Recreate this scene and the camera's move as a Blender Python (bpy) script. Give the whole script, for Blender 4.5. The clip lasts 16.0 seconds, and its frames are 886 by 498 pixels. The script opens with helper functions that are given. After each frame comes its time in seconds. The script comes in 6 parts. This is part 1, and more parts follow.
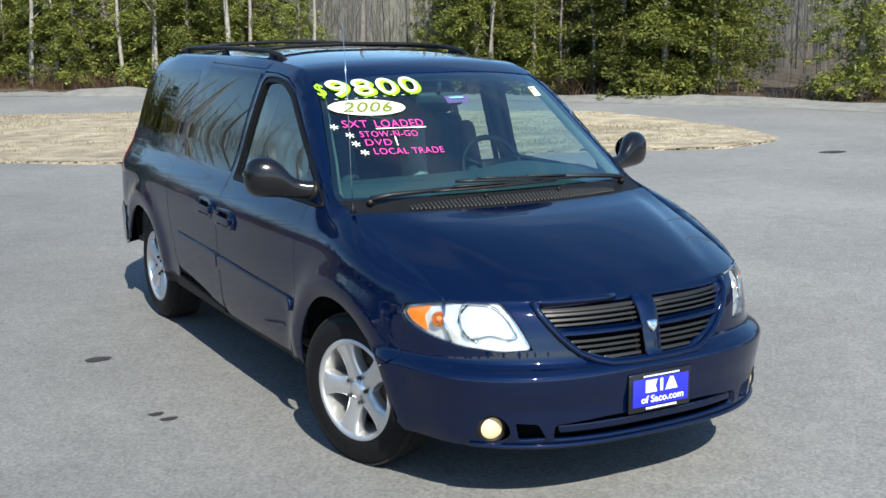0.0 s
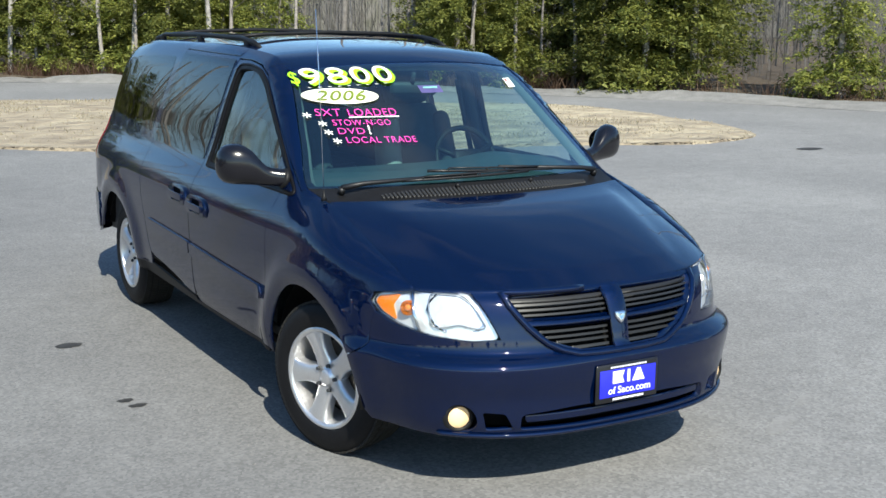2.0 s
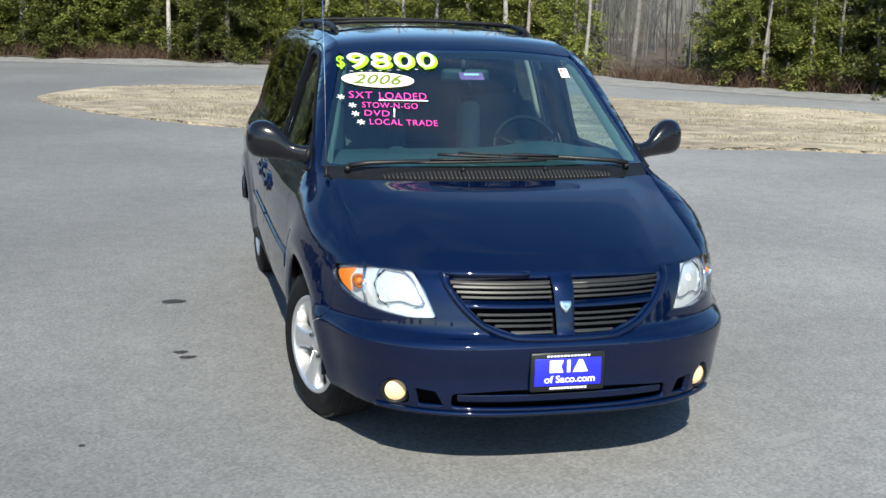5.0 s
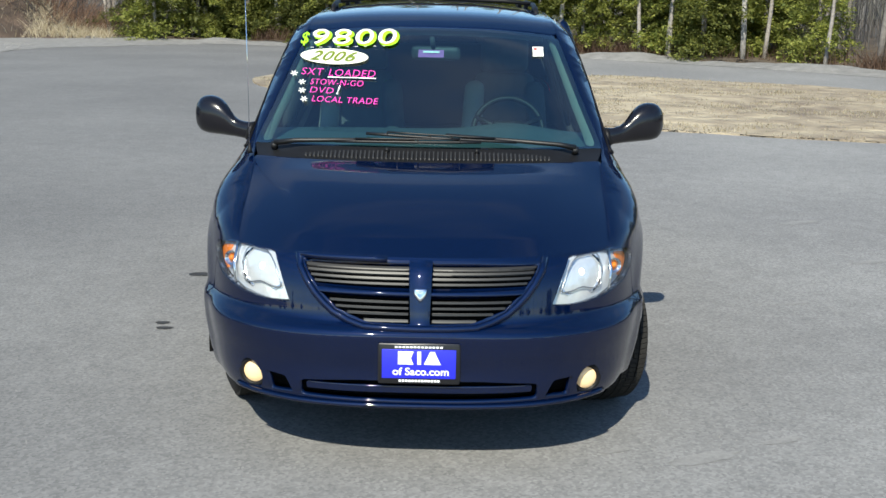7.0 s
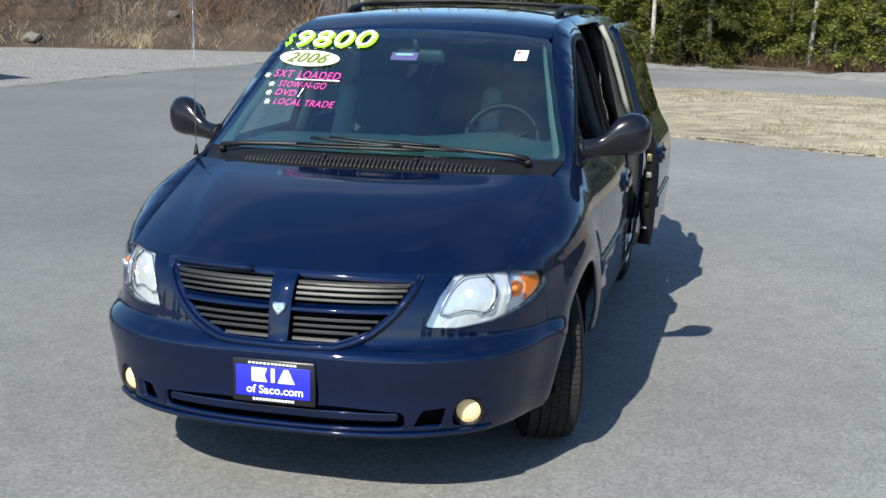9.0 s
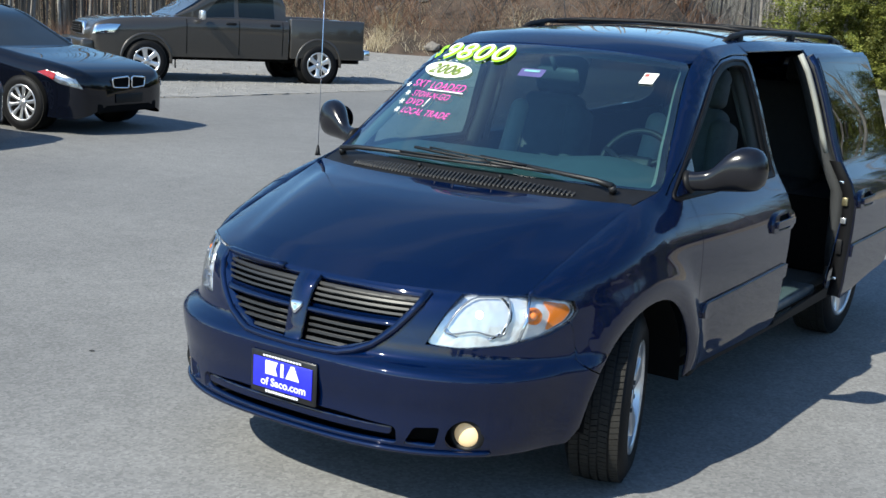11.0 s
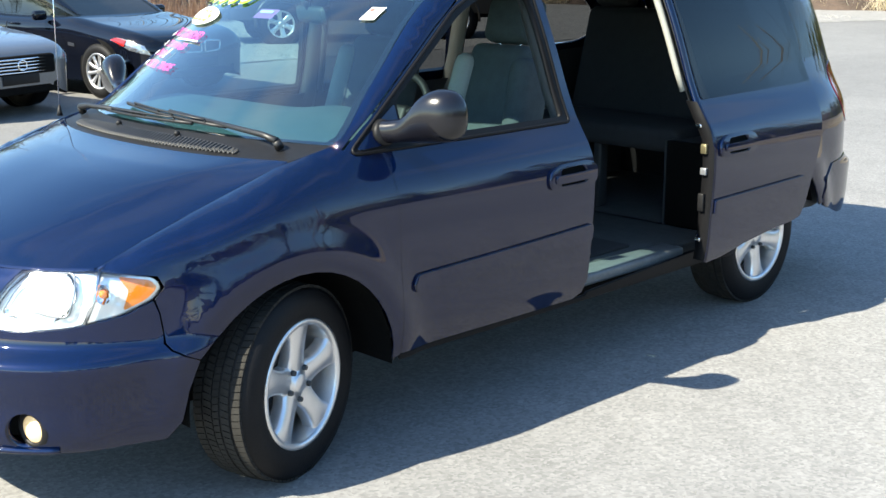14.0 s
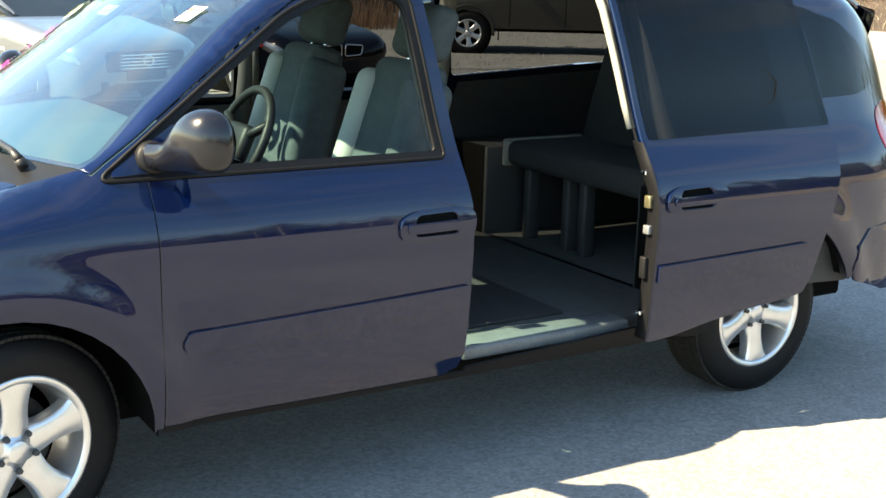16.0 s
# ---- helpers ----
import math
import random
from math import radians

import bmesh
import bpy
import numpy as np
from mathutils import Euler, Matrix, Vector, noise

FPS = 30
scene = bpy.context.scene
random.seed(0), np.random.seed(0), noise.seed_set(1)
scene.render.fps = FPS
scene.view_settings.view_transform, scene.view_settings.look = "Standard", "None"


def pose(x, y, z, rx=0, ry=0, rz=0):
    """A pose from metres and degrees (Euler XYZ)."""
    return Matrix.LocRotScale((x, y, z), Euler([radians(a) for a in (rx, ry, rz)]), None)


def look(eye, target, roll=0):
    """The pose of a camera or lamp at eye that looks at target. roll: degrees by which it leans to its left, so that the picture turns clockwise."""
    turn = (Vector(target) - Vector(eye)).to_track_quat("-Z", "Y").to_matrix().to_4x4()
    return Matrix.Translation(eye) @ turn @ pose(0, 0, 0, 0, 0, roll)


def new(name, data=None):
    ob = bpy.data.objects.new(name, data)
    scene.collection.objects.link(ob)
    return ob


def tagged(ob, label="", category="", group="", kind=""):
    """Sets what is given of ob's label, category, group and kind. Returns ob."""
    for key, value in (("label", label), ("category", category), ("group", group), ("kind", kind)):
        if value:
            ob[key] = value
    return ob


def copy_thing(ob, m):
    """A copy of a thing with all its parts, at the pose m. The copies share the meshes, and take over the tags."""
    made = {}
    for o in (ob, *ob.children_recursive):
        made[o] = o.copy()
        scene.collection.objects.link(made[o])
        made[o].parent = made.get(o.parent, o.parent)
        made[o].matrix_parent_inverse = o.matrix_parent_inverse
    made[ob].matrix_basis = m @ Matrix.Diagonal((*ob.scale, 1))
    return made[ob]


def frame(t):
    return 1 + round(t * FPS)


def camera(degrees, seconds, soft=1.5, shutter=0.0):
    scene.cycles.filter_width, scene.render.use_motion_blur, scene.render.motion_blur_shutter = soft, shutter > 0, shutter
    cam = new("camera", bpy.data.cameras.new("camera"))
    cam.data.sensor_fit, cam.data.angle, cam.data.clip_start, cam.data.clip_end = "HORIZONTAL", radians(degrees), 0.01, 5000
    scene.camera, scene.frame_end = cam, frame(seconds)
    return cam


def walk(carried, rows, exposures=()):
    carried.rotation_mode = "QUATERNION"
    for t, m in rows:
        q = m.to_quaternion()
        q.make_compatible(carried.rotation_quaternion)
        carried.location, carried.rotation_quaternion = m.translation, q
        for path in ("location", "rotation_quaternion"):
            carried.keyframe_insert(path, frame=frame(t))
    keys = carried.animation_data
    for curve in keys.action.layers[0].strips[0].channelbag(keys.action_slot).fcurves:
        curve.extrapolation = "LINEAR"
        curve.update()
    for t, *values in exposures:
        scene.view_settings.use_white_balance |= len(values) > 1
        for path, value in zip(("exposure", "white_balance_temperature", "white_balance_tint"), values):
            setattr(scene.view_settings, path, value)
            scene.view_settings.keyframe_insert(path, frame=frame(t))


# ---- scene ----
cam = camera(40.4, 16.0)
PATH = [
    (0, (-2.958, -4.619, 1.927), (-2.009, -2.9, 1.544), -0.4),
    (0.5, (-2.959, -4.627, 1.92), (-1.99, -2.917, 1.553), -0.5),
    (1, (-2.945, -4.635, 1.908), (-1.961, -2.934, 1.539), -0.5),
    (1.5, (-2.938, -4.64, 1.914), (-1.968, -2.929, 1.55), -0.5),
    (2, (-2.925, -4.648, 1.915), (-1.949, -2.947, 1.52), 0.5),
    (2.5, (-2.848, -4.724, 1.93), (-1.925, -2.986, 1.574), 0.7),
    (3, (-2.653, -4.886, 1.935), (-1.846, -3.095, 1.559), 2.5),
    (3.5, (-2.486, -4.994, 1.92), (-1.771, -3.159, 1.575), 0.2),
    (4, (-2.216, -5.035, 1.886), (-1.537, -3.194, 1.495), 2.0),
    (4.5, (-1.921, -5.133, 1.898), (-1.338, -3.264, 1.49), 0.6),
    (5, (-1.557, -5.351, 1.889), (-1.099, -3.447, 1.484), 1.3),
    (5.2, (-1.413, -5.387, 1.883), (-0.983, -3.476, 1.483), -0.3),
    (7.3, (0.332, -5.288, 1.855), (0.262, -3.337, 1.42), 0.3),
    (7.5, (0.475, -5.223, 1.852), (0.363, -3.273, 1.421), -0.6),
    (8, (0.85, -5.125, 1.801), (0.562, -3.191, 1.382), 0.1),
    (8.5, (1.263, -4.988, 1.808), (0.875, -3.072, 1.385), 0.0),
    (9, (1.529, -4.778, 1.785), (1.058, -2.879, 1.375), 1.0),
    (9.5, (1.772, -4.632, 1.808), (1.175, -2.767, 1.402), -0.1),
    (9.7, (1.91, -4.602, 1.793), (1.207, -2.769, 1.408), 0.7),
    (11.8, (3.191, -3.82, 1.827), (2.009, -2.259, 1.42), 1.0),
    (12, (3.306, -3.745, 1.833), (2.11, -2.192, 1.435), 0.1),
    (12.5, (3.491, -3.446, 1.772), (2.26, -1.922, 1.368), 1.1),
    (13, (3.644, -3.102, 1.787), (2.382, -1.609, 1.364), 0.2),
    (13.5, (3.847, -2.694, 1.761), (2.515, -1.288, 1.266), 0.6),
    (14, (3.965, -2.314, 1.757), (2.577, -0.957, 1.275), -0.3),
    (14.5, (3.974, -1.875, 1.738), (2.546, -0.556, 1.264), 1.1),
    (15, (4.113, -1.444, 1.691), (2.587, -0.227, 1.257), -0.3),
    (15.5, (4.182, -1.052, 1.712), (2.577, 0.052, 1.26), -0.9),
    (16, (4.16, -0.663, 1.712), (2.517, 0.378, 1.245), 1.6),
]
EXPOSURES = [(0, 0.72, 6700, 4), (5, 0.68, 6750, 4), (7.5, 0.59, 6800, 4), (9.5, 0.66, 6650, 4), (12.5, 1.05, 6550, 4), (13.5, 1.53, 6800, 4), (14.5, 1.98, 7750, 4), (16, 2.4, 9300, 4)]
walk(cam, [(t, look(e, g, r)) for t, e, g, r in PATH], EXPOSURES)

# ---- daylight ----
SUN_TO = Vector((-0.29, -1.26, 1.20)).normalized()
world = bpy.data.worlds.new("world")
scene.world = world
world.use_nodes = True
wn = world.node_tree.nodes
sky = wn.new("ShaderNodeTexSky")
sky.sky_type = "NISHITA"
sky.sun_disc = False
sky.sun_elevation = math.asin(SUN_TO.z)
sky.sun_rotation = math.atan2(SUN_TO.x, SUN_TO.y)
sky.air_density = 0.9
sky.dust_density = 0.3
sky.ozone_density = 2.5
wn["Background"].inputs["Strength"].default_value = 0.14
wl = world.node_tree.links
w_tc, w_map, w_noise, w_ramp, w_mix = wn.new("ShaderNodeTexCoord"), wn.new("ShaderNodeMapping"), wn.new("ShaderNodeTexNoise"), wn.new("ShaderNodeMapRange"), wn.new("ShaderNodeMix")
w_map.inputs["Scale"].default_value = (1.6, 1.6, 7.0)
w_noise.inputs["Scale"].default_value, w_noise.inputs["Detail"].default_value = 1.3, 7
w_ramp.inputs[1].default_value, w_ramp.inputs[2].default_value, w_ramp.inputs[4].default_value = 0.48, 0.80, 0.35
w_mix.data_type = "RGBA"
w_mix.inputs[7].default_value = (3.4, 3.5, 3.7, 1)
wl.new(w_tc.outputs["Generated"], w_map.inputs["Vector"])
wl.new(w_map.outputs[0], w_noise.inputs["Vector"])
wl.new(w_noise.outputs[0], w_ramp.inputs[0])
wl.new(w_ramp.outputs[0], w_mix.inputs[0])
w_deep = wn.new("ShaderNodeHueSaturation")
w_deep.inputs["Saturation"].default_value = 1.15
wl.new(sky.outputs[0], w_deep.inputs["Color"])
wl.new(w_deep.outputs[0], w_mix.inputs[6])
wl.new(w_mix.outputs[2], wn["Background"].inputs["Color"])
sun = new("sun", bpy.data.lights.new("sun", "SUN"))
sun.data.energy, sun.data.angle, sun.data.color = 5.0, radians(0.5), (1.0, 0.95, 0.87)
sun.matrix_world = look((0, 0, 0), -SUN_TO)
sun.location = (0, 0, 30)


# ---- materials ----
def material(name, color, rough=0.5, metal=0.0, scale=0.0, vary=0.0, bump=0.0, color2=None, coat=0.0, emit=0.0, detail=6.0, rnd=0.0, spec=0.5, coat_rough=0.03, coat_ior=1.46):
    """A principled material; color2 is mixed in by noise of two scales, rnd varies it from object to object."""
    m = bpy.data.materials.new(name)
    m.use_nodes = True
    n, l = m.node_tree.nodes, m.node_tree.links
    b = n["Principled BSDF"]
    b.inputs["Base Color"].default_value = (*color, 1)
    b.inputs["Roughness"].default_value = rough
    b.inputs["Metallic"].default_value = metal
    b.inputs["Coat Weight"].default_value = coat
    b.inputs["Coat Roughness"].default_value = coat_rough
    b.inputs["Coat IOR"].default_value = coat_ior
    b.inputs["Specular IOR Level"].default_value = spec
    if emit:
        b.inputs["Emission Color"].default_value = (*color, 1)
        b.inputs["Emission Strength"].default_value = emit
    if scale:
        tc = n.new("ShaderNodeTexCoord")
        a, c = n.new("ShaderNodeTexNoise"), n.new("ShaderNodeTexNoise")
        a.inputs["Scale"].default_value, a.inputs["Detail"].default_value = scale, detail
        c.inputs["Scale"].default_value, c.inputs["Detail"].default_value = scale * 0.11, 4
        mx = n.new("ShaderNodeMath")
        mx.operation = "MULTIPLY_ADD"
        mx.inputs[1].default_value = 0.5
        half = n.new("ShaderNodeMath")
        half.operation = "MULTIPLY"
        half.inputs[1].default_value = 0.5
        l.new(tc.outputs["Object"], a.inputs["Vector"])
        l.new(tc.outputs["Object"], c.inputs["Vector"])
        l.new(c.outputs[0], half.inputs[0])
        l.new(a.outputs[0], mx.inputs[0])
        l.new(half.outputs[0], mx.inputs[2])
        ramp = n.new("ShaderNodeValToRGB")
        e = ramp.color_ramp.elements
        e[0].position, e[1].position = 0.36, 0.64
        c2 = color2 or tuple(v * (1 - vary) for v in color)
        e[0].color, e[1].color = (*color, 1), (*c2, 1)
        l.new(mx.outputs[0], ramp.inputs[0])
        last = ramp.outputs[0]
        if rnd:
            oi, hsv = n.new("ShaderNodeObjectInfo"), n.new("ShaderNodeHueSaturation")
            mr = n.new("ShaderNodeMapRange")
            mr.inputs[3].default_value, mr.inputs[4].default_value = 1 - rnd, 1 + rnd
            l.new(oi.outputs["Random"], mr.inputs[0])
            l.new(mr.outputs[0], hsv.inputs["Value"])
            l.new(last, hsv.inputs["Color"])
            last = hsv.outputs[0]
        l.new(last, b.inputs["Base Color"])
        if bump:
            bp = n.new("ShaderNodeBump")
            bp.inputs["Strength"].default_value, bp.inputs["Distance"].default_value = bump, 0.6 / scale
            l.new(a.outputs[0], bp.inputs["Height"])
            l.new(bp.outputs[0], b.inputs["Normal"])
    return m


def glass(name, tint, gloss=0.07, power=4.3):
    """Thin window glass: tinted see-through with a clear gloss."""
    m = bpy.data.materials.new(name)
    m.use_nodes = True
    n, l = m.node_tree.nodes, m.node_tree.links
    n.remove(n["Principled BSDF"])
    t, g, mix, f = n.new("ShaderNodeBsdfTransparent"), n.new("ShaderNodeBsdfGlossy"), n.new("ShaderNodeMixShader"), n.new("ShaderNodeLayerWeight")
    pw, ml = n.new("ShaderNodeMath"), n.new("ShaderNodeMath")
    pw.operation, ml.operation = "POWER", "MULTIPLY_ADD"
    pw.inputs[1].default_value = power
    ml.inputs[1].default_value, ml.inputs[2].default_value = 0.93 - gloss, gloss
    t.inputs[0].default_value = (*tint, 1)
    g.inputs["Roughness"].default_value = 0.01
    f.inputs["Blend"].default_value = 0.5
    l.new(f.outputs["Facing"], pw.inputs[0])
    l.new(pw.outputs[0], ml.inputs[0])
    l.new(ml.outputs[0], mix.inputs[0])
    l.new(t.outputs[0], mix.inputs[1])
    l.new(g.outputs[0], mix.inputs[2])
    l.new(mix.outputs[0], n["Material Output"].inputs[0])
    return m


PAINT = material("navy_paint", (0.0003, 0.0051, 0.029), 0.62, 0.66, 900, 0.0, 0.0, (0.0005, 0.0067, 0.038), coat=1.0, spec=0.0, coat_rough=0.03, coat_ior=1.5)
BLACK_PLASTIC = material("black_plastic", (0.009, 0.009, 0.010), 0.5, 0, 300, 0.4, 0.1, spec=0.22)
SEAL_BLACK = material("seal_black", (0.006, 0.006, 0.007), 0.5, 0, 300, 0.3, 0.0, spec=0.15)
GLOSS_BLACK = material("gloss_black", (0.006, 0.006, 0.009), 0.22, 0, 40, 0.3, spec=0.35, coat=0.35, coat_rough=0.12)
CAR_GLASS = material("dark_car_glass", (0.008, 0.011, 0.012), 0.03, 0, 40, 0.3, spec=0.45)
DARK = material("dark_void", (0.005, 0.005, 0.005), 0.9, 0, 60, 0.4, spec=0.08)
RUBBER = material("tyre_rubber", (0.007, 0.007, 0.008), 0.6, 0, 120, 0.35, 0.25, spec=0.18)
TREAD = material("tyre_tread", (0.028, 0.027, 0.025), 0.85, 0, 160, 0.4, 0.3, spec=0.15)
ALLOY = material("silver_alloy", (0.72, 0.72, 0.73), 0.30, 0.85, 200, 0.10)
CHROME = material("chrome", (0.82, 0.83, 0.85), 0.06, 1.0)
LAMP_CHROME = material("lamp_chrome", (0.92, 0.93, 0.94), 0.16, 0.8, 70, 0.04, 0.5, detail=1)
LAMP_GREY = material("lamp_trim", (0.30, 0.31, 0.33), 0.25, 0.6, 60, 0.15)
GREY_PLASTIC = material("grey_grille_plastic", (0.013, 0.013, 0.014), 0.45, 0, 200, 0.25)
WIND_GLASS = glass("windscreen_glass", (0.55, 0.82, 0.82), 0.13, 2.3)
SIDE_GLASS = glass("side_glass", (0.7, 0.8, 0.78), 0.08)
DARK_GLASS = glass("privacy_glass", (0.10, 0.105, 0.11), 0.022, 4.0)
CLEAR = glass("clear_lens", (0.93, 0.95, 0.96))
AMBER = material("amber_lens", (0.85, 0.22, 0.02), 0.12, 0, 90, 0.15, coat=0.6)
RED_LENS = material("red_lens", (0.30, 0.012, 0.010), 0.12, 0, 90, 0.2, coat=0.6)
LAMP_LIT = material("lit_lamp", (0.85, 0.60, 0.33), 0.25, emit=0.10)
BULB_LIT = material("lit_bulb", (1.0, 0.95, 0.88), 0.3, emit=2.5)
REFLECTOR = material("lamp_reflector", (0.90, 0.90, 0.90), 0.22, 0.55, 26, 0.06, 0.20, detail=1)
CLOTH = material("grey_cloth", (0.042, 0.058, 0.062), 0.9, 0, 220, 0.35, 0.3)
CLOTH_DARK = material("dark_cloth", (0.026, 0.028, 0.031), 0.92, 0, 220, 0.3, 0.3)
TRIM_TAUPE = material("taupe_trim", (0.26, 0.265, 0.24), 0.6, 0, 120, 0.1)
TRIM_DARK = material("slate_trim", (0.035, 0.038, 0.042), 0.6, 0, 150, 0.2, 0.1)
DASH = material("slate_dash", (0.05, 0.072, 0.078), 0.65, 0, 180, 0.2, 0.15)
CARPET = material("grey_carpet", (0.055, 0.06, 0.06), 0.95, 0, 150, 0.35, 0.5)
MAT_DARK = material("dark_floor_mat", (0.018, 0.018, 0.02), 0.95, 0, 150, 0.35, 0.5)


def asphalt(name):
    """Worn asphalt: pale aggregate, fine grain and broad stains."""
    m = bpy.data.materials.new(name)
    m.use_nodes = True
    n, l = m.node_tree.nodes, m.node_tree.links
    b = n["Principled BSDF"]
    b.inputs["Roughness"].default_value = 0.88
    b.inputs["Specular IOR Level"].default_value = 0.35
    tc = n.new("ShaderNodeTexCoord")
    vor, fine, mid, big = n.new("ShaderNodeTexVoronoi"), n.new("ShaderNodeTexNoise"), n.new("ShaderNodeTexNoise"), n.new("ShaderNodeTexNoise")
    vor.inputs["Scale"].default_value = 75
    for node, s, d in ((fine, 160, 3), (mid, 5.0, 8), (big, 0.35, 6)):
        node.inputs["Scale"].default_value, node.inputs["Detail"].default_value = s, d
    for node in (vor, fine, mid, big):
        l.new(tc.outputs["Object"], node.inputs["Vector"])
    base = n.new("ShaderNodeValToRGB")
    e = base.color_ramp.elements
    e[0].position, e[1].position = 0.38, 0.66
    e[0].color, e[1].color = (0.172, 0.172, 0.172, 1), (0.214, 0.214, 0.212, 1)
    l.new(big.outputs[0], base.inputs[0])

    def mixed(fac, a, c, kind, amount):
        mx = n.new("ShaderNodeMix")
        mx.data_type, mx.blend_type = "RGBA", kind
        mx.inputs[0].default_value = amount
        l.new(a, mx.inputs[6])
        l.new(c, mx.inputs[7])
        return mx.outputs[2]
    r2 = n.new("ShaderNodeValToRGB")
    r2.color_ramp.elements[0].position, r2.color_ramp.elements[1].position = 0.35, 0.65
    r2.color_ramp.elements[0].color, r2.color_ramp.elements[1].color = (0.90, 0.90, 0.90, 1), (1.06, 1.06, 1.06, 1)
    l.new(mid.outputs[0], r2.inputs[0])
    r3 = n.new("ShaderNodeValToRGB")
    r3.color_ramp.elements[0].position, r3.color_ramp.elements[1].position = 0.0, 1.0
    r3.color_ramp.elements[0].color, r3.color_ramp.elements[1].color = (0.64, 0.64, 0.64, 1), (1.40, 1.39, 1.37, 1)
    l.new(vor.outputs["Color"], r3.inputs[0])
    c = mixed(None, base.outputs[0], r2.outputs[0], "MULTIPLY", 0.7)
    c = mixed(None, c, r3.outputs[0], "MULTIPLY", 0.75)
    # smoothly darker towards -x
    xyz, x_tone = n.new("ShaderNodeSeparateXYZ"), n.new("ShaderNodeMapRange")
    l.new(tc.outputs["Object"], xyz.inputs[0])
    x_tone.inputs[1].default_value, x_tone.inputs[2].default_value = -3.5, 3.0
    x_tone.inputs[3].default_value, x_tone.inputs[4].default_value = 0.76, 1.04
    l.new(xyz.outputs[0], x_tone.inputs[0])
    c = mixed(None, c, x_tone.outputs[0], "MULTIPLY", 1.0)
    l.new(c, b.inputs["Base Color"])
    bp = n.new("ShaderNodeBump")
    bp.inputs["Strength"].default_value, bp.inputs["Distance"].default_value = 0.2, 0.003
    l.new(vor.outputs["Distance"], bp.inputs["Height"])
    l.new(bp.outputs[0], b.inputs["Normal"])
    return m


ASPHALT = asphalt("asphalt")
GRASS_DRY = material("dry_grass", (0.42, 0.36, 0.255), 0.95, 0, 2.2, 0.3, 0.7, (0.17, 0.135, 0.10), detail=15)
GRAVEL = material("gravel", (0.245, 0.24, 0.23), 0.95, 0, 34, 0.4, 0.7, (0.145, 0.142, 0.137), detail=12)
EARTH = material("forest_floor", (0.10, 0.075, 0.05), 0.95, 0, 3, 0.4, 0.8, (0.06, 0.045, 0.03), detail=10)


# ---- mesh helpers ----
def mesh_ob(name, bm, mat, smooth=True, normals=None):
    me = bpy.data.meshes.new(name)
    lay = bm.verts.layers.float_vector.get("n")
    given = [tuple(v[lay]) for v in bm.verts] if lay else None
    bm.to_mesh(me)
    bm.free()
    for m in (mat if isinstance(mat, (list, tuple)) else [mat]):
        me.materials.append(m)
    if smooth:
        me.polygons.foreach_set("use_smooth", [True] * len(me.polygons))
    if given:
        me.normals_split_custom_set_from_vertices(given)
    return new(name, me)


def part(name, bm, mat, parent, label="", smooth=True):
    ob = mesh_ob(name, bm, mat, smooth)
    ob.parent = parent
    if label:
        tagged(ob, label)
    return ob


def thing(name, label, category, m=None, kind="", group=""):
    ob = new(name)
    ob.empty_display_size = 0.1
    if m is not None:
        ob.matrix_basis = m
    return tagged(ob, label, category, group, kind)


def box(bm, c, s, m=None, bevel=0.0, seg=2):
    r = bmesh.ops.create_cube(bm, size=1.0, matrix=Matrix.Translation(c) @ Matrix.Diagonal((*s, 1)))
    vs = r["verts"]
    if bevel:
        es = list({e for v in vs for e in v.link_edges})
        b = bmesh.ops.bevel(bm, geom=es, offset=bevel, segments=seg, profile=0.5, affect="EDGES")
        vs = list({v for f in b["faces"] for v in f.verts} | {v for v in vs if v.is_valid})
    if m is not None:
        bmesh.ops.transform(bm, matrix=m, verts=vs)
    return vs


def tube(bm, pts, r, seg=8, closed=False, cap=True):
    """A round bar along points; r is one radius or one for each point."""
    pts = [Vector(p) for p in pts]
    n = len(pts)
    rs = r if isinstance(r, (list, tuple)) else [r] * n
    rings = []
    up = None
    for i, p in enumerate(pts):
        a = pts[(i - 1) % n] if (closed or i > 0) else p
        b = pts[(i + 1) % n] if (closed or i < n - 1) else p
        d = (b - a).normalized()
        if up is None:
            up = d.orthogonal().normalized()
        up = (up - d * up.dot(d)).normalized()
        q = d.cross(up)
        rings.append([bm.verts.new(p + rs[i] * (math.cos(2 * math.pi * k / seg) * up + math.sin(2 * math.pi * k / seg) * q)) for k in range(seg)])
    for i in range(n if closed else n - 1):
        A, B = rings[i], rings[(i + 1) % n]
        for k in range(seg):
            bm.faces.new((A[k], A[(k + 1) % seg], B[(k + 1) % seg], B[k]))
    if cap and not closed:
        bm.faces.new(rings[0][::-1])
        bm.faces.new(rings[-1])
    return rings


def lathe(bm, profile, seg=48, axis="X"):
    """Turns (along, radius) points round an axis."""
    rings = []
    for a, r in profile:
        ring = []
        for k in range(seg):
            t = 2 * math.pi * k / seg
            ring.append(bm.verts.new((a, r * math.cos(t), r * math.sin(t))))
        rings.append(ring)
    for A, B in zip(rings, rings[1:]):
        for k in range(seg):
            bm.faces.new((A[k], A[(k + 1) % seg], B[(k + 1) % seg], B[k]))
    return rings


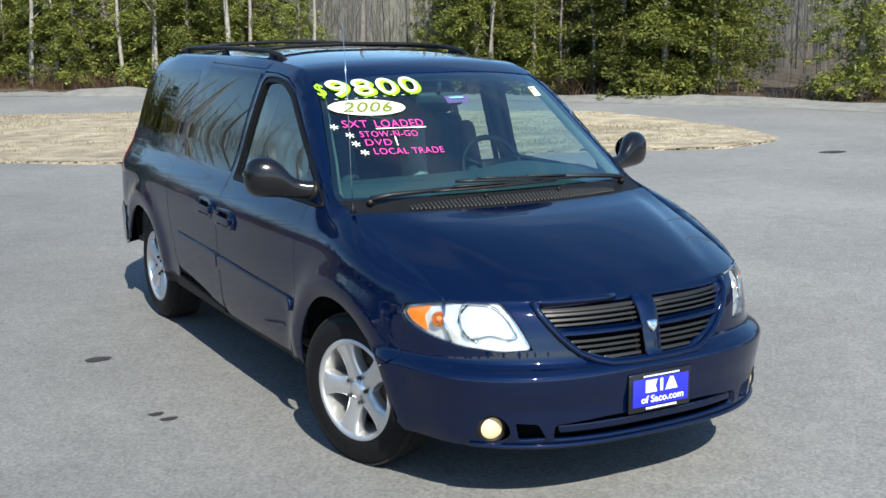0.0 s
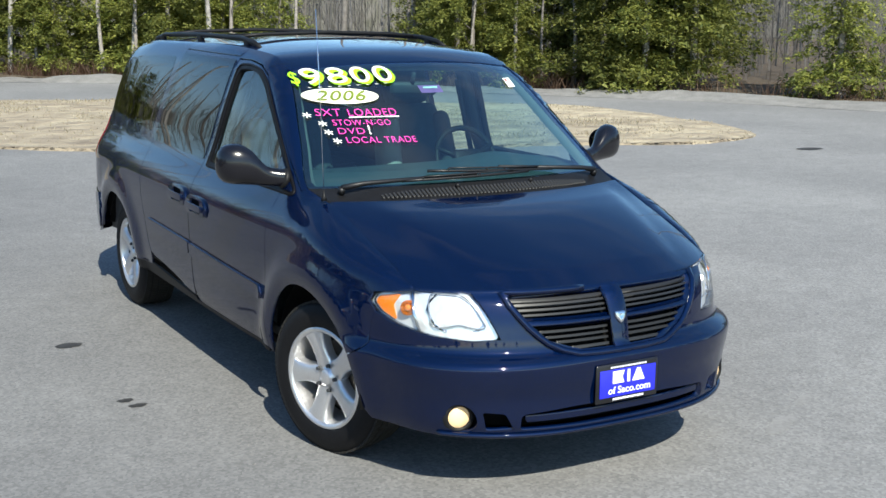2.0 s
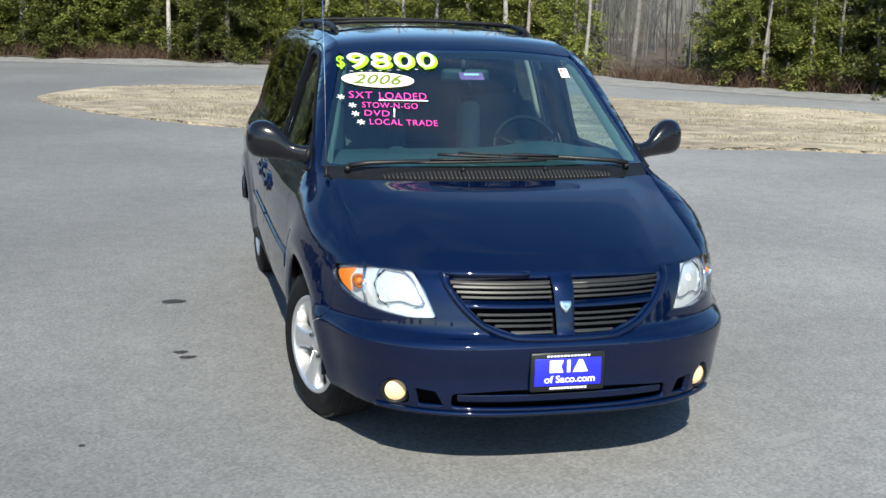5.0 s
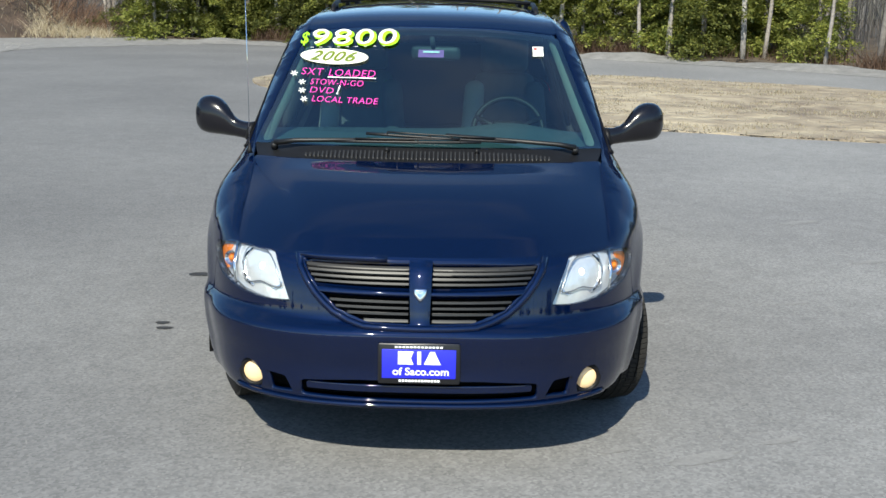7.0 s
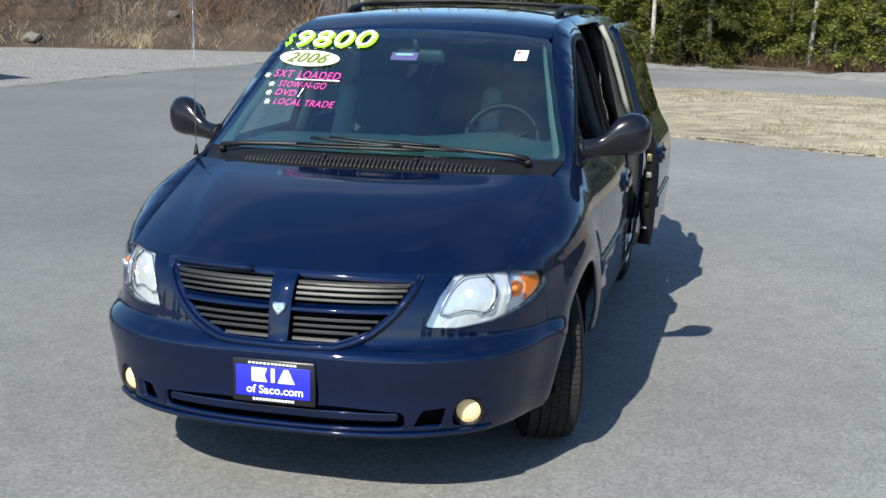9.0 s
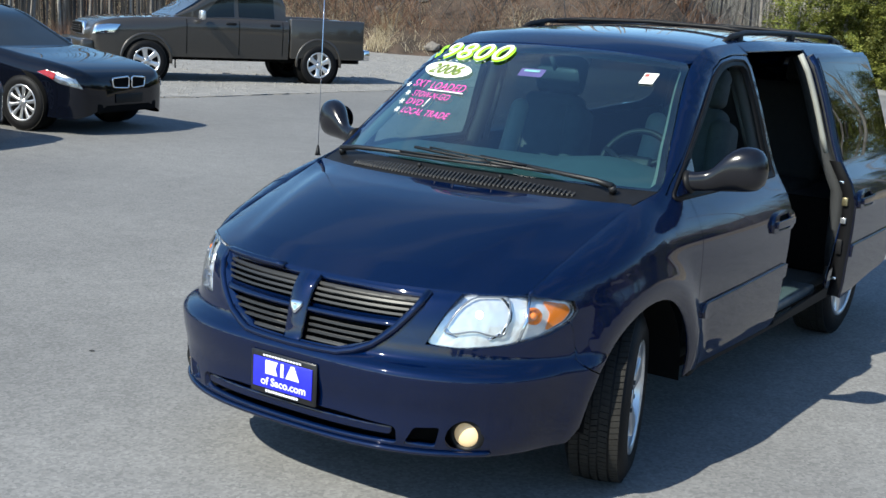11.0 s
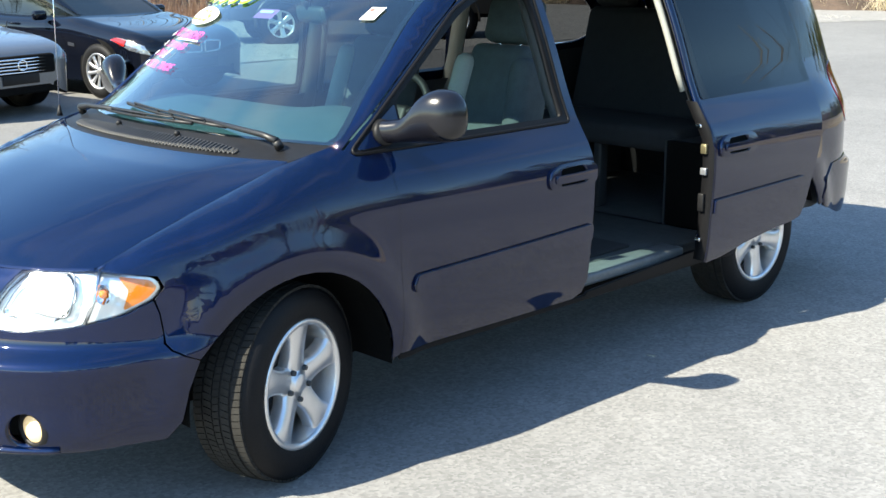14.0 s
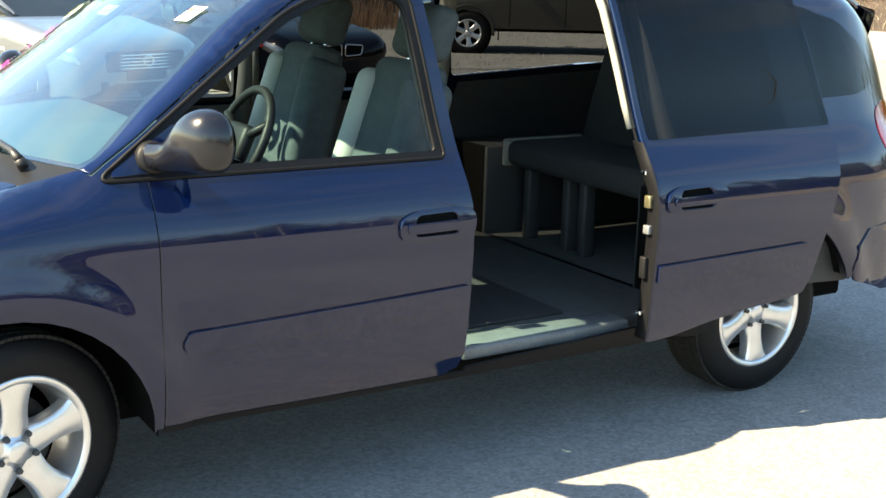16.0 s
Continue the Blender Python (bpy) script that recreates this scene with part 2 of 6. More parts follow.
def pchip(xs, ys):
    """A smooth curve through points that does not overshoot."""
    xs, ys = np.array(xs, float), np.array(ys, float)
    h, d = np.diff(xs), np.diff(ys) / np.diff(xs)
    m = np.zeros(len(xs))
    m[0], m[-1] = d[0], d[-1]
    for i in range(1, len(xs) - 1):
        if d[i - 1] * d[i] > 0:
            w1, w2 = 2 * h[i] + h[i - 1], h[i] + 2 * h[i - 1]
            m[i] = (w1 + w2) / (w1 / d[i - 1] + w2 / d[i])

    def f(x):
        x = min(max(x, xs[0]), xs[-1])
        i = min(int(np.searchsorted(xs, x, side="right")) - 1, len(h) - 1)
        t = (x - xs[i]) / h[i]
        return float((1 + 2 * t) * (1 - t) ** 2 * ys[i] + t * (1 - t) ** 2 * h[i] * m[i] + t * t * (3 - 2 * t) * ys[i + 1] + t * t * (t - 1) * h[i] * m[i + 1])
    return f


def soft(f, lo, hi, s):
    """The same curve with its bends rounded over a width s."""
    n = 600
    xs = np.linspace(lo - 4 * s, hi + 4 * s, n)
    ys = np.array([f(v) for v in xs])
    k = np.arange(-int(3 * s / (xs[1] - xs[0])), int(3 * s / (xs[1] - xs[0])) + 1) * (xs[1] - xs[0])
    g = np.exp(-0.5 * (k / s) ** 2)
    g /= g.sum()
    r = len(k) // 2
    ys = np.convolve(np.pad(ys, r, mode="edge"), g, "valid")
    h = xs[1] - xs[0]

    def out(v):
        t = min(max((v - xs[0]) / h, 0), n - 2)
        i = min(int(t), n - 2)
        return float(ys[i] + (ys[i + 1] - ys[i]) * (t - i))
    return out


def inside(p, poly):
    x, y = p
    odd, j = False, len(poly) - 1
    for i in range(len(poly)):
        (xi, yi), (xj, yj) = poly[i], poly[j]
        if (yi > y) != (yj > y) and x < (xj - xi) * (y - yi) / (yj - yi) + xi:
            odd = not odd
        j = i
    return odd


def rounded(poly, r, n=4):
    """A polygon with its corners rounded; r is one radius or one for each corner."""
    out = []
    N = len(poly)
    for i in range(N):
        rr = r[i] if isinstance(r, (list, tuple)) else r
        p, a, b = Vector(poly[i]), Vector(poly[i - 1]), Vector(poly[(i + 1) % N])
        da, db = a - p, b - p
        k = min(rr, da.length * 0.45, db.length * 0.45)
        if k < 1e-4:
            out.append(tuple(p))
            continue
        s, e = p + da.normalized() * k, p + db.normalized() * k
        for q in range(n + 1):
            t = q / n
            out.append(tuple((1 - t) ** 2 * s + 2 * t * (1 - t) * p + t * t * e))
    return out


def resample(poly, step):
    out = []
    for i, p in enumerate(poly):
        q = poly[(i + 1) % len(poly)]
        n = max(1, int(math.dist(p, q) / step))
        out += [(p[0] + (q[0] - p[0]) * k / n, p[1] + (q[1] - p[1]) * k / n) for k in range(n)]
    return out


from mathutils.geometry import delaunay_2d_cdt


def sheet(surf, outline, holes=(), step=0.05, thick=0.012, lift=0.0, flip=False, fine=1.0):
    """A panel: the outline in the surface's own two coordinates, laid on the surface, with a turned-in edge."""
    loops = [resample(outline, step)] + [resample(h, step) for h in holes]
    pts, edges = [], []
    for lp in loops:
        s = len(pts)
        pts += lp
        edges += [(s + i, s + (i + 1) % len(lp)) for i in range(len(lp))]
    nb = len(pts)
    xs, ys = [p[0] for p in loops[0]], [p[1] for p in loops[0]]
    sy = step * fine
    x = min(xs) + step * 0.5
    while x < max(xs):
        y = (math.floor(min(ys) / sy) + 0.5) * sy
        while y < max(ys):
            if inside((x, y), loops[0]) and not any(inside((x, y), h) for h in loops[1:]):
                if min((x - p[0]) ** 2 + (y - p[1]) ** 2 for p in pts[:nb]) > (sy * 0.55) ** 2:
                    pts.append((x, y))
            y += sy
        x += step
    V, _, F, *_ = delaunay_2d_cdt([Vector(p) for p in pts], edges, [], 0, 1e-6)
    bm = bmesh.new()
    lay = bm.verts.layers.float_vector.new("n")
    e = 0.008
    vs, ns = [], []
    for v in V:
        p = Vector(surf(v.x, v.y))
        du, dv = Vector(surf(v.x + e, v.y)) - Vector(surf(v.x - e, v.y)), Vector(surf(v.x, v.y + e)) - Vector(surf(v.x, v.y - e))
        n = du.cross(dv)
        n = n.normalized() if n.length > 1e-12 else Vector((0, 0, 1))
        if flip:
            n = -n
        ns.append(n)
        vs.append(bm.verts.new(p + n * lift))
        vs[-1][lay] = n
    for f in F:
        c = (sum(V[i].x for i in f) / len(f), sum(V[i].y for i in f) / len(f))
        if inside(c, loops[0]) and not any(inside(c, h) for h in loops[1:]):
            q = [vs[i] for i in (reversed(f) if flip else f)]
            try:
                bm.faces.new(q)
            except ValueError:
                pass
    if thick:
        rim = [ed for ed in bm.edges if len(ed.link_faces) == 1]
        idx = {v: i for i, v in enumerate(vs)}
        low = {}
        for ed in rim:
            for v in ed.verts:
                if v not in low:
                    low[v] = bm.verts.new(v.co - ns[idx[v]] * thick)
        for ed in rim:
            f = ed.link_faces[0]
            a, b = ed.verts
            lp = [l for l in f.loops if l.vert == a][0]
            if lp.link_loop_next.vert != b:
                a, b = b, a
            bm.faces.new((b, a, low[a], low[b]))
    loose = [v for v in bm.verts if not v.link_faces]
    bmesh.ops.delete(bm, geom=loose, context="VERTS")
    for ed in bm.edges:
        if len(ed.link_faces) == 2 and ed.calc_face_angle(0) > radians(40):
            ed.smooth = False
    return bm


# ---- the minivan: front towards -y, front axle over the origin ----
_side = pchip([0.24, 0.33, 0.45, 0.60, 0.80, 0.90, 0.98, 1.05, 1.12, 1.35, 1.55, 1.72], [0.895, 0.925, 0.950, 0.958, 0.968, 0.966, 0.945, 0.905, 0.862, 0.795, 0.728, 0.66])
_side_low, _side_high = soft(_side, 0.24, 1.72, 0.02), soft(_side, 0.24, 1.80, 0.07)


def SIDE_W(z):
    """Half-width of the body by height: firm below the windows, an even curve over them."""
    t = min(1.0, max(0.0, (z - 1.04) / 0.14))
    t = t * t * (3 - 2 * t)
    return _side_low(z) * (1 - t) + _side_high(z) * t


PLAN_F = soft(pchip([0.2, 0.5, 1.0, 1.6, 2.6, 3.2, 3.6], [0.975, 0.985, 0.998, 1.0, 0.995, 0.985, 0.965]), 0.2, 3.6, 0.2)
NOSE_Y = soft(pchip([0.22, 0.28, 0.34, 0.42, 0.50, 0.562, 0.578, 0.590, 0.600, 0.66, 0.74, 0.80, 0.83], [-0.955, -1.005, -1.015, -1.012, -1.022, -1.026, -1.020, -1.000, -0.984, -0.968, -0.948, -0.918, -0.885]), 0.22, 0.83, 0.005)
NOSE_W = soft(pchip([0.22, 0.30, 0.42, 0.562, 0.578, 0.592, 0.605, 0.70, 0.80, 0.95, 1.1], [0.90, 0.945, 0.970, 0.990, 0.987, 0.976, 0.970, 0.967, 0.962, 0.952, 0.875]), 0.22, 1.1, 0.006)
TAIL_Y = pchip([0.25, 0.4, 0.62, 0.68, 1.1, 1.4, 1.7], [4.05, 4.12, 4.12, 4.0, 3.96, 3.88, 3.70])
PF, Y0, CF = 2.6, 0.2, -1.1
PR, Y1, CR = 3.4, 3.3, 4.5
# stations over the top: edge x, y, z and centre y, z
ST = [(0.0, 0.740, -0.625, 0.832, -0.885, 0.832), (0.33, 0.752, -0.40, 0.918, -0.655, 0.925), (0.66, 0.762, -0.15, 1.00, -0.38, 1.015),
      (1.0, 0.775, 0.10, 1.080, -0.06, 1.085), (1.2, 0.810, 0.25, 1.115, 0.03, 1.13), (1.5, 0.745, 0.48, 1.295, 0.31, 1.325), (2.0, 0.632, 0.91, 1.61, 0.81, 1.645),
      (2.15, 0.615, 1.10, 1.668, 1.02, 1.700), (2.5, 0.615, 1.9, 1.700, 1.9, 1.742), (3.0, 0.61, 3.0, 1.69, 3.0, 1.735), (3.5, 0.585, 3.6, 1.62, 3.7, 1.66), (3.7, 0.55, 3.78, 1.56, 3.9, 1.60)]
_k = [s[0] for s in ST]
ST_X, ST_YE, ST_ZE, ST_YC, ST_ZC = (pchip(_k, [s[i] for s in ST]) for i in range(1, 6))
_y = [s[2] for s in ST]
E_X, E_Z = pchip(_y, [s[1] for s in ST]), pchip(_y, [s[3] for s in ST])


def c_of_x(x, w=0.962):
    """The front's own coordinate for a distance from the middle."""
    return CF + (Y0 - CF) * math.asin(min(1, (abs(x) / w) ** (PF / 2))) / (math.pi / 2)


def c_of_y(y, nose=-0.98):
    if y >= Y0:
        return y
    return CF + (Y0 - CF) * math.acos(min(1, ((Y0 - y) / (Y0 - nose)) ** (PF / 2))) / (math.pi / 2)


def c_rear(y, tail=4.03):
    if y <= Y1:
        return y
    return Y1 + (CR - Y1) * math.asin(min(1, ((y - Y1) / (tail - Y1)) ** (PR / 2))) / (math.pi / 2)


C_HOOD = c_of_x(0.74)


def fullness(z):
    """The bumper is fuller at its corners than the nose over it."""
    t = min(1.0, max(0.0, (0.61 - z) / 0.06))
    return PF + 0.27 * t * t * (3 - 2 * t)


def shell(c, z):
    """The lower shell at coordinate c along the side and height z."""
    if c < Y0:
        a = (max(c, CF) - CF) / (Y0 - CF) * math.pi / 2
        b = min(1.0, max(0.0, (c + 0.5) / 0.7))
        b = b * b * (3 - 2 * b)
        w = NOSE_W(z) * (1 - b) + SIDE_W(z) * PLAN_F(Y0) * b
        pf = PF + (fullness(z) - PF) * (1 - b)
        x, y = w * math.sin(a) ** (2 / pf), Y0 - (Y0 - NOSE_Y(z)) * math.cos(a) ** (2 / pf)
    elif c > Y1:
        a = (min(c, CR) - Y1) / (CR - Y1) * math.pi / 2
        w = SIDE_W(z) * PLAN_F(c)
        x, y = w * max(0, math.cos(a)) ** (2 / PR), Y1 + (TAIL_Y(z) - Y1) * math.sin(a) ** (2 / PR)
    else:
        x, y = SIDE_W(z) * PLAN_F(c), c
    for ya in (0.0, 2.985):
        r = math.hypot(y - ya, (z - 0.335) * 1.0)
        if z > 0.24 and abs(y - ya) < 0.62 and c > -0.6:
            t = (r - 0.46) / (0.075 if r > 0.46 else 0.09)
            x += 0.024 * math.exp(-t * t)
    return x, y, z


def edge(c):
    if c <= C_HOOD:
        x, y, _ = shell(c, 0.832)
        return x, y, 0.832, 0.03
    if c < Y0:
        u = (c - C_HOOD) / (Y0 - C_HOOD)
        y = -0.625 + (Y0 + 0.625) * u
        return E_X(y), y, E_Z(y), 0.03 + 0.11 * min(1, u * 2.2)
    y = min(c, 3.78)
    k = min(1, max(0, (c - Y0) / 0.25))
    return E_X(y), c if c < Y1 else None, E_Z(y), 0.14 * (1 - k) + 0.06 * k + (0.05 * min(1, max(0, (y - 1.0) / 0.4)))


def wall(c, z):
    """The body's side and nose: c along, z up to the hood, pillar or roof edge."""
    ex, ey, ez, dz = edge(c)
    x, y, zz = shell(c, min(z, ez))
    if z > ez - dz:
        t = min(1.0, (z - ez + dz) / dz)
        px, py, _ = shell(c, ez)
        h = 0.6 * (1 - math.sqrt(max(0, 1 - t * t))) + 0.4 * t * t
        x += (ex - px) * h
        if ey is not None:
            y += (ey - py) * h
    return x, y, zz


def cap(k, x):
    """Hood, windscreen and roof: k from nose to tail, x across."""
    xe = ST_X(k)
    s = min(1.15, abs(x) / xe)
    p = 2.6 if k < 1 else 2.2
    return x, ST_YC(k) + (ST_YE(k) - ST_YC(k)) * s ** p, ST_ZC(k) + (ST_ZE(k) - ST_ZC(k)) * s ** (p + 0.2)


def wall_l(c, z):
    return wall(c, z)


def wall_r(c, z):
    x, y, zz = wall(c, z)
    return -x, y, zz


def arc(yc, zc, r, a0, a1, n=14, conv=True):
    out = []
    for i in range(n + 1):
        a = radians(a0 + (a1 - a0) * i / n)
        y, z = yc + r * math.cos(a), zc + r * math.sin(a)
        out.append((c_of_y(y, -0.98) if conv else y, z))
    return out


van = thing("minivan", "dark navy blue minivan with one sliding door open on asphalt", "minivan")
SIDES = ((1, wall_l, False), (-1, wall_r, True))


def side_panel(name, outline, mat, parent, holes=(), step=0.045, thick=0.014, lift=0.0, sides=SIDES, label="", fine=1.0):
    obs = []
    for sgn, f, fl in sides:
        obs.append(part(name, sheet(f, outline, holes, step, thick, lift, fl, fine), mat, parent, label))
    return obs


G = 0.003
# front fender
fender_line = [(c_of_y(-0.484), 0.768), (c_of_y(-0.513), 0.804), (C_HOOD + 0.006, 0.830)]
fender = fender_line + [(C_HOOD + (Y0 - C_HOOD) * u, 1.2) for u in (0.2, 0.4, 0.6, 0.8, 1.0)] + [(0.245, 1.2), (0.262, 1.105), (0.30, 1.085), (0.42, 1.075), (0.425, 0.9), (0.428, 0.356), (0.41, 0.350)]
fender += arc(0, 0.335, 0.405, 0, 150, 16) + [(c_of_y(-0.47), 0.60), (c_of_y(-0.49), 0.69), (c_of_y(-0.507), 0.733)]
# heights over the edge are held to it by the surface
fender = [(c, min(z, edge(c)[2])) for c, z in fender]
side_panel("fender", fender, PAINT, van, step=0.035, fine=0.6)

# bumper cover, one piece round the nose
def nose(u, z):
    c = abs(u) + CF
    x, y, zz = wall(c, z)
    return (x if u >= 0 else -x), y, zz


def nx(x):
    return math.copysign(c_of_x(x) - CF, x)


def ny(y):
    return c_of_y(y) - CF


half = [(nx(0.001), 0.585), (nx(0.20), 0.59), (nx(0.33), 0.635), (nx(0.40), 0.70), (nx(0.455), 0.775), (nx(0.475), 0.828), (nx(0.572), 0.829), (nx(0.540), 0.76), (nx(0.498), 0.657), (nx(0.60), 0.648), (nx(0.72), 0.660), (nx(0.815), 0.692), (ny(-0.512), 0.728), (ny(-0.494), 0.688), (ny(-0.475), 0.597)]
half += [(ny(-0.353), 0.533), (ny(-0.39), 0.44), (ny(-0.405), 0.34), (ny(-0.45), 0.285), (nx(0.75), 0.276), (nx(0.55), 0.282), (nx(0.3), 0.284), (nx(0.001), 0.284)]
bumper_outline = half + [(-u, z) for u, z in half[::-1]]
intake = rounded([(nx(0.43), 0.305), (nx(0.42), 0.372), (nx(0.2), 0.388), (-nx(0.2), 0.388), (-nx(0.42), 0.372), (-nx(0.43), 0.305), (0, 0.300)], 0.02)
fog_holes = []
for sg in (1, -1):
    cu, cz = sg * nx(0.636), 0.352
    fog_holes.append([(cu + 0.062 * math.cos(t * math.pi / 10), cz + 0.062 * math.sin(t * math.pi / 10)) for t in range(20)])
pocket = [rounded([(sg * nx(0.557), 0.305), (sg * nx(0.562), 0.385), (sg * nx(0.48), 0.378), (sg * nx(0.452), 0.312)], 0.012) for sg in (1, -1)]
bumper = part("bumper_cover", sheet(nose, bumper_outline, [intake] + fog_holes + pocket, 0.03, 0.03, 0, False, 0.3), PAINT, van)
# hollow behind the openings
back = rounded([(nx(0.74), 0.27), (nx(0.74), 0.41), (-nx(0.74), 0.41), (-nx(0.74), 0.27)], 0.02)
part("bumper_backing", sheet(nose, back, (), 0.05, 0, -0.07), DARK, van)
bm = sheet(nose, rounded([(nx(0.40), 0.338), (nx(0.40), 0.362), (-nx(0.40), 0.362), (-nx(0.40), 0.338)], 0.006), (), 0.03, 0.03, -0.012)
part("intake_bar", bm, PAINT, van)

# grille: surround, cross and slats
gr_half = [(nx(0.001), 0.600), (nx(0.19), 0.604), (nx(0.32), 0.648), (nx(0.385), 0.71), (nx(0.44), 0.78), (nx(0.455), 0.818), (nx(0.2), 0.824), (nx(0.001), 0.824)]
gr = gr_half + [(-u, z) for u, z in gr_half[::-1]]
rim_half = [(nx(0.001), 0.588), (nx(0.20), 0.592), (nx(0.33), 0.637), (nx(0.398), 0.70), (nx(0.453), 0.777), (nx(0.472), 0.829), (nx(0.2), 0.832), (nx(0.001), 0.832)]
rim = rim_half + [(-u, z) for u, z in rim_half[::-1]]
grille = part("grille", sheet(nose, rim, [gr], 0.03, 0.05, 0.004), PAINT, van)
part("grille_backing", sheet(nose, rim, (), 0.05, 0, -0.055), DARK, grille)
def convex(z0, hz, ux, depth):
    """The nose with a bar's own round back, along it or up it."""
    def f(u, z):
        x, y, zz = nose(u, z)
        t = (z - z0) / hz if hz else u / ux
        return x, y - depth * math.sqrt(max(0.0, 1.06 - t * t)), zz
    return f


part("grille_crossbar", sheet(convex(0.713, 0.020, 0, 0.016), rounded([(nx(0.42), 0.700), (nx(0.43), 0.733), (0, 0.727), (-nx(0.43), 0.733), (-nx(0.42), 0.700), (0, 0.695)], 0.003), (), 0.03, 0.04, -0.012, False, 0.2), PAINT, grille)
part("grille_post", sheet(convex(0, 0, nx(0.047), 0.016), rounded([(nx(0.036), 0.592), (nx(0.045), 0.83), (-nx(0.045), 0.83), (-nx(0.036), 0.592)], 0.004), (), 0.012, 0.04, -0.002), PAINT, grille)


def gr_limit(z):
    """Half-width of the grille opening at height z."""
    zs = [0.60, 0.604, 0.648, 0.71, 0.78, 0.818]
    xs = [0.10, 0.19, 0.32, 0.385, 0.44, 0.455]
    return float(np.interp(z, zs, xs))


for sg in (1, -1):
    for z in (0.614, 0.636, 0.658, 0.680, 0.748, 0.768, 0.788, 0.808):
        lim = gr_limit(z) - 0.008
        ol = [(sg * nx(0.045), z - 0.0042), (sg * nx(lim), z - 0.0042), (sg * nx(lim), z + 0.0042), (sg * nx(0.045), z + 0.0042)]
        part("grille_slat", sheet(nose, ol, (), 0.04, 0.03, -0.014), GREY_PLASTIC, grille)
bm = bmesh.new()
bead = [(nx(0.472), 0.829), (nx(0.460), 0.79), (nx(0.43), 0.742), (nx(0.397), 0.70), (nx(0.362), 0.666), (nx(0.325), 0.636), (nx(0.265), 0.608), (nx(0.20), 0.593), (nx(0.10), 0.590), (nx(0.001), 0.589)]
bead = bead + [(-u, z) for u, z in bead[::-1]]
tube(bm, [Vector(nose(u, z)) + Vector((0, -0.005, 0)) for u, z in resample(bead, 0.03)[:-12]], 0.014, 10)
part("grille_bead", bm, PAINT, grille)
bm = bmesh.new()
tube(bm, [Vector(nose(u, 0.289)) + Vector((0, -0.006, 0)) for u in np.linspace(-nx(0.72), nx(0.72), 50)], 0.010, 10)
part("bumper_lip", bm, PAINT, van)
bm = bmesh.new()
em = rounded([(-0.026, 0.022), (0.026, 0.022), (0.024, -0.004), (0.0, -0.032), (-0.024, -0.004)], 0.008, 3)
rings = [[bm.verts.new((x * s, y, z * s)) for x, z in em] for s, y in ((1.0, 0.0), (1.0, -0.008), (0.75, -0.016), (0.3, -0.012))]
for A, B in zip(rings, rings[1:]):
    for i in range(len(A)):
        bm.faces.new((A[i], A[(i + 1) % len(A)], B[(i + 1) % len(B)], B[i]))
bm.faces.new(rings[-1])
bmesh.ops.transform(bm, matrix=pose(0, -0.966, 0.713, -14), verts=bm.verts)
part("emblem", bm, CHROME, van, "small chrome shield emblem")

# hood
hood_half = [(0.006, 0.001), (0.006, 0.25), (0.006, 0.50), (0.006, 0.66), (0.012, 0.735)] + [(k, ST_X(k) - 0.001) for k in np.linspace(0.06, 0.98, 14)] + [(0.985, 0.74), (0.97, 0.5), (0.965, 0.001)]
hood = hood_half + [(k, -x) for k, x in hood_half[::-1]]


def cap_top(k, x):
    px, py, pz = cap(k, x)
    if k < 1.0:
        # two soft creases that run back from the headlamps
        d = (abs(x) - (0.46 + 0.20 * k)) / 0.035
        pz += 0.010 * (1 / (1 + math.exp(d * 1.6))) * min(1, k * 6) * min(1, (1 - k) * 5)
    return px, py, pz


part("hood", sheet(cap_top, hood, (), 0.04, 0.02, 0, True), PAINT, van)

# painted channel under the gap between hood and fender
for sg in (1, -1):
    bm = bmesh.new()
    tube(bm, [(sg * (ST_X(k) + 0.001), ST_YE(k), ST_ZE(k) - 0.010) for k in np.linspace(0.02, 0.98, 24)], 0.009, 8)
    part("hood_channel", bm, PAINT, van)

# cowl with its slotted vent, windscreen, roof
VENT_GREY = material("vent_grey", (0.026, 0.026, 0.026), 0.5, 0, 200, 0.25)
cowl_half = [(0.975, 0.001), (0.985, 0.5), (0.99, 0.768), (1.10, 0.79), (1.21, 0.806), (1.205, 0.7), (1.205, 0.001)]
cowl = cowl_half + [(k, -x) for k, x in cowl_half[::-1]]
cowl_ob = part("cowl", sheet(cap, cowl, (), 0.05, 0.02, -0.006, True), BLACK_PLASTIC, van)
for i in range(58):
    x = -0.545 + 1.09 * i / 57
    w = 0.10 * (1 - (abs(x) / 0.60) ** 4)
    ol = [(1.005 + 0.01, x - 0.0030), (1.005 + 0.01, x + 0.0030), (1.02 + w * 1.2, x + 0.0030), (1.02 + w * 1.2, x - 0.0030)]
    part("vent_fin", sheet(cap, ol, (), 0.03, 0.010, 0.006, True), VENT_GREY, cowl_ob)
ws_half = [(1.205, 0.001), (1.205, 0.4), (1.207, 0.804)] + [(k, ST_X(k) - 0.003) for k in np.linspace(1.25, 1.94, 12)] + [(1.975, 0.615), (1.985, 0.57), (1.987, 0.3), (1.985, 0.001)]
ws = ws_half + [(k, -x) for k, x in ws_half[::-1]]
windscreen = part("windscreen", sheet(cap, ws, (), 0.06, 0, -0.004, True), WIND_GLASS, van, "greenish tinted windscreen glass")
ws_in = [(1.225, 0.001), (1.225, 0.4), (1.235, 0.77)] + [(k, ST_X(k) - 0.026) for k in np.linspace(1.27, 1.90, 12)] + [(1.945, 0.60), (1.960, 0.55), (1.965, 0.3), (1.965, 0.001)]
ws_hole = ws_in + [(k, -x) for k, x in ws_in[::-1]]
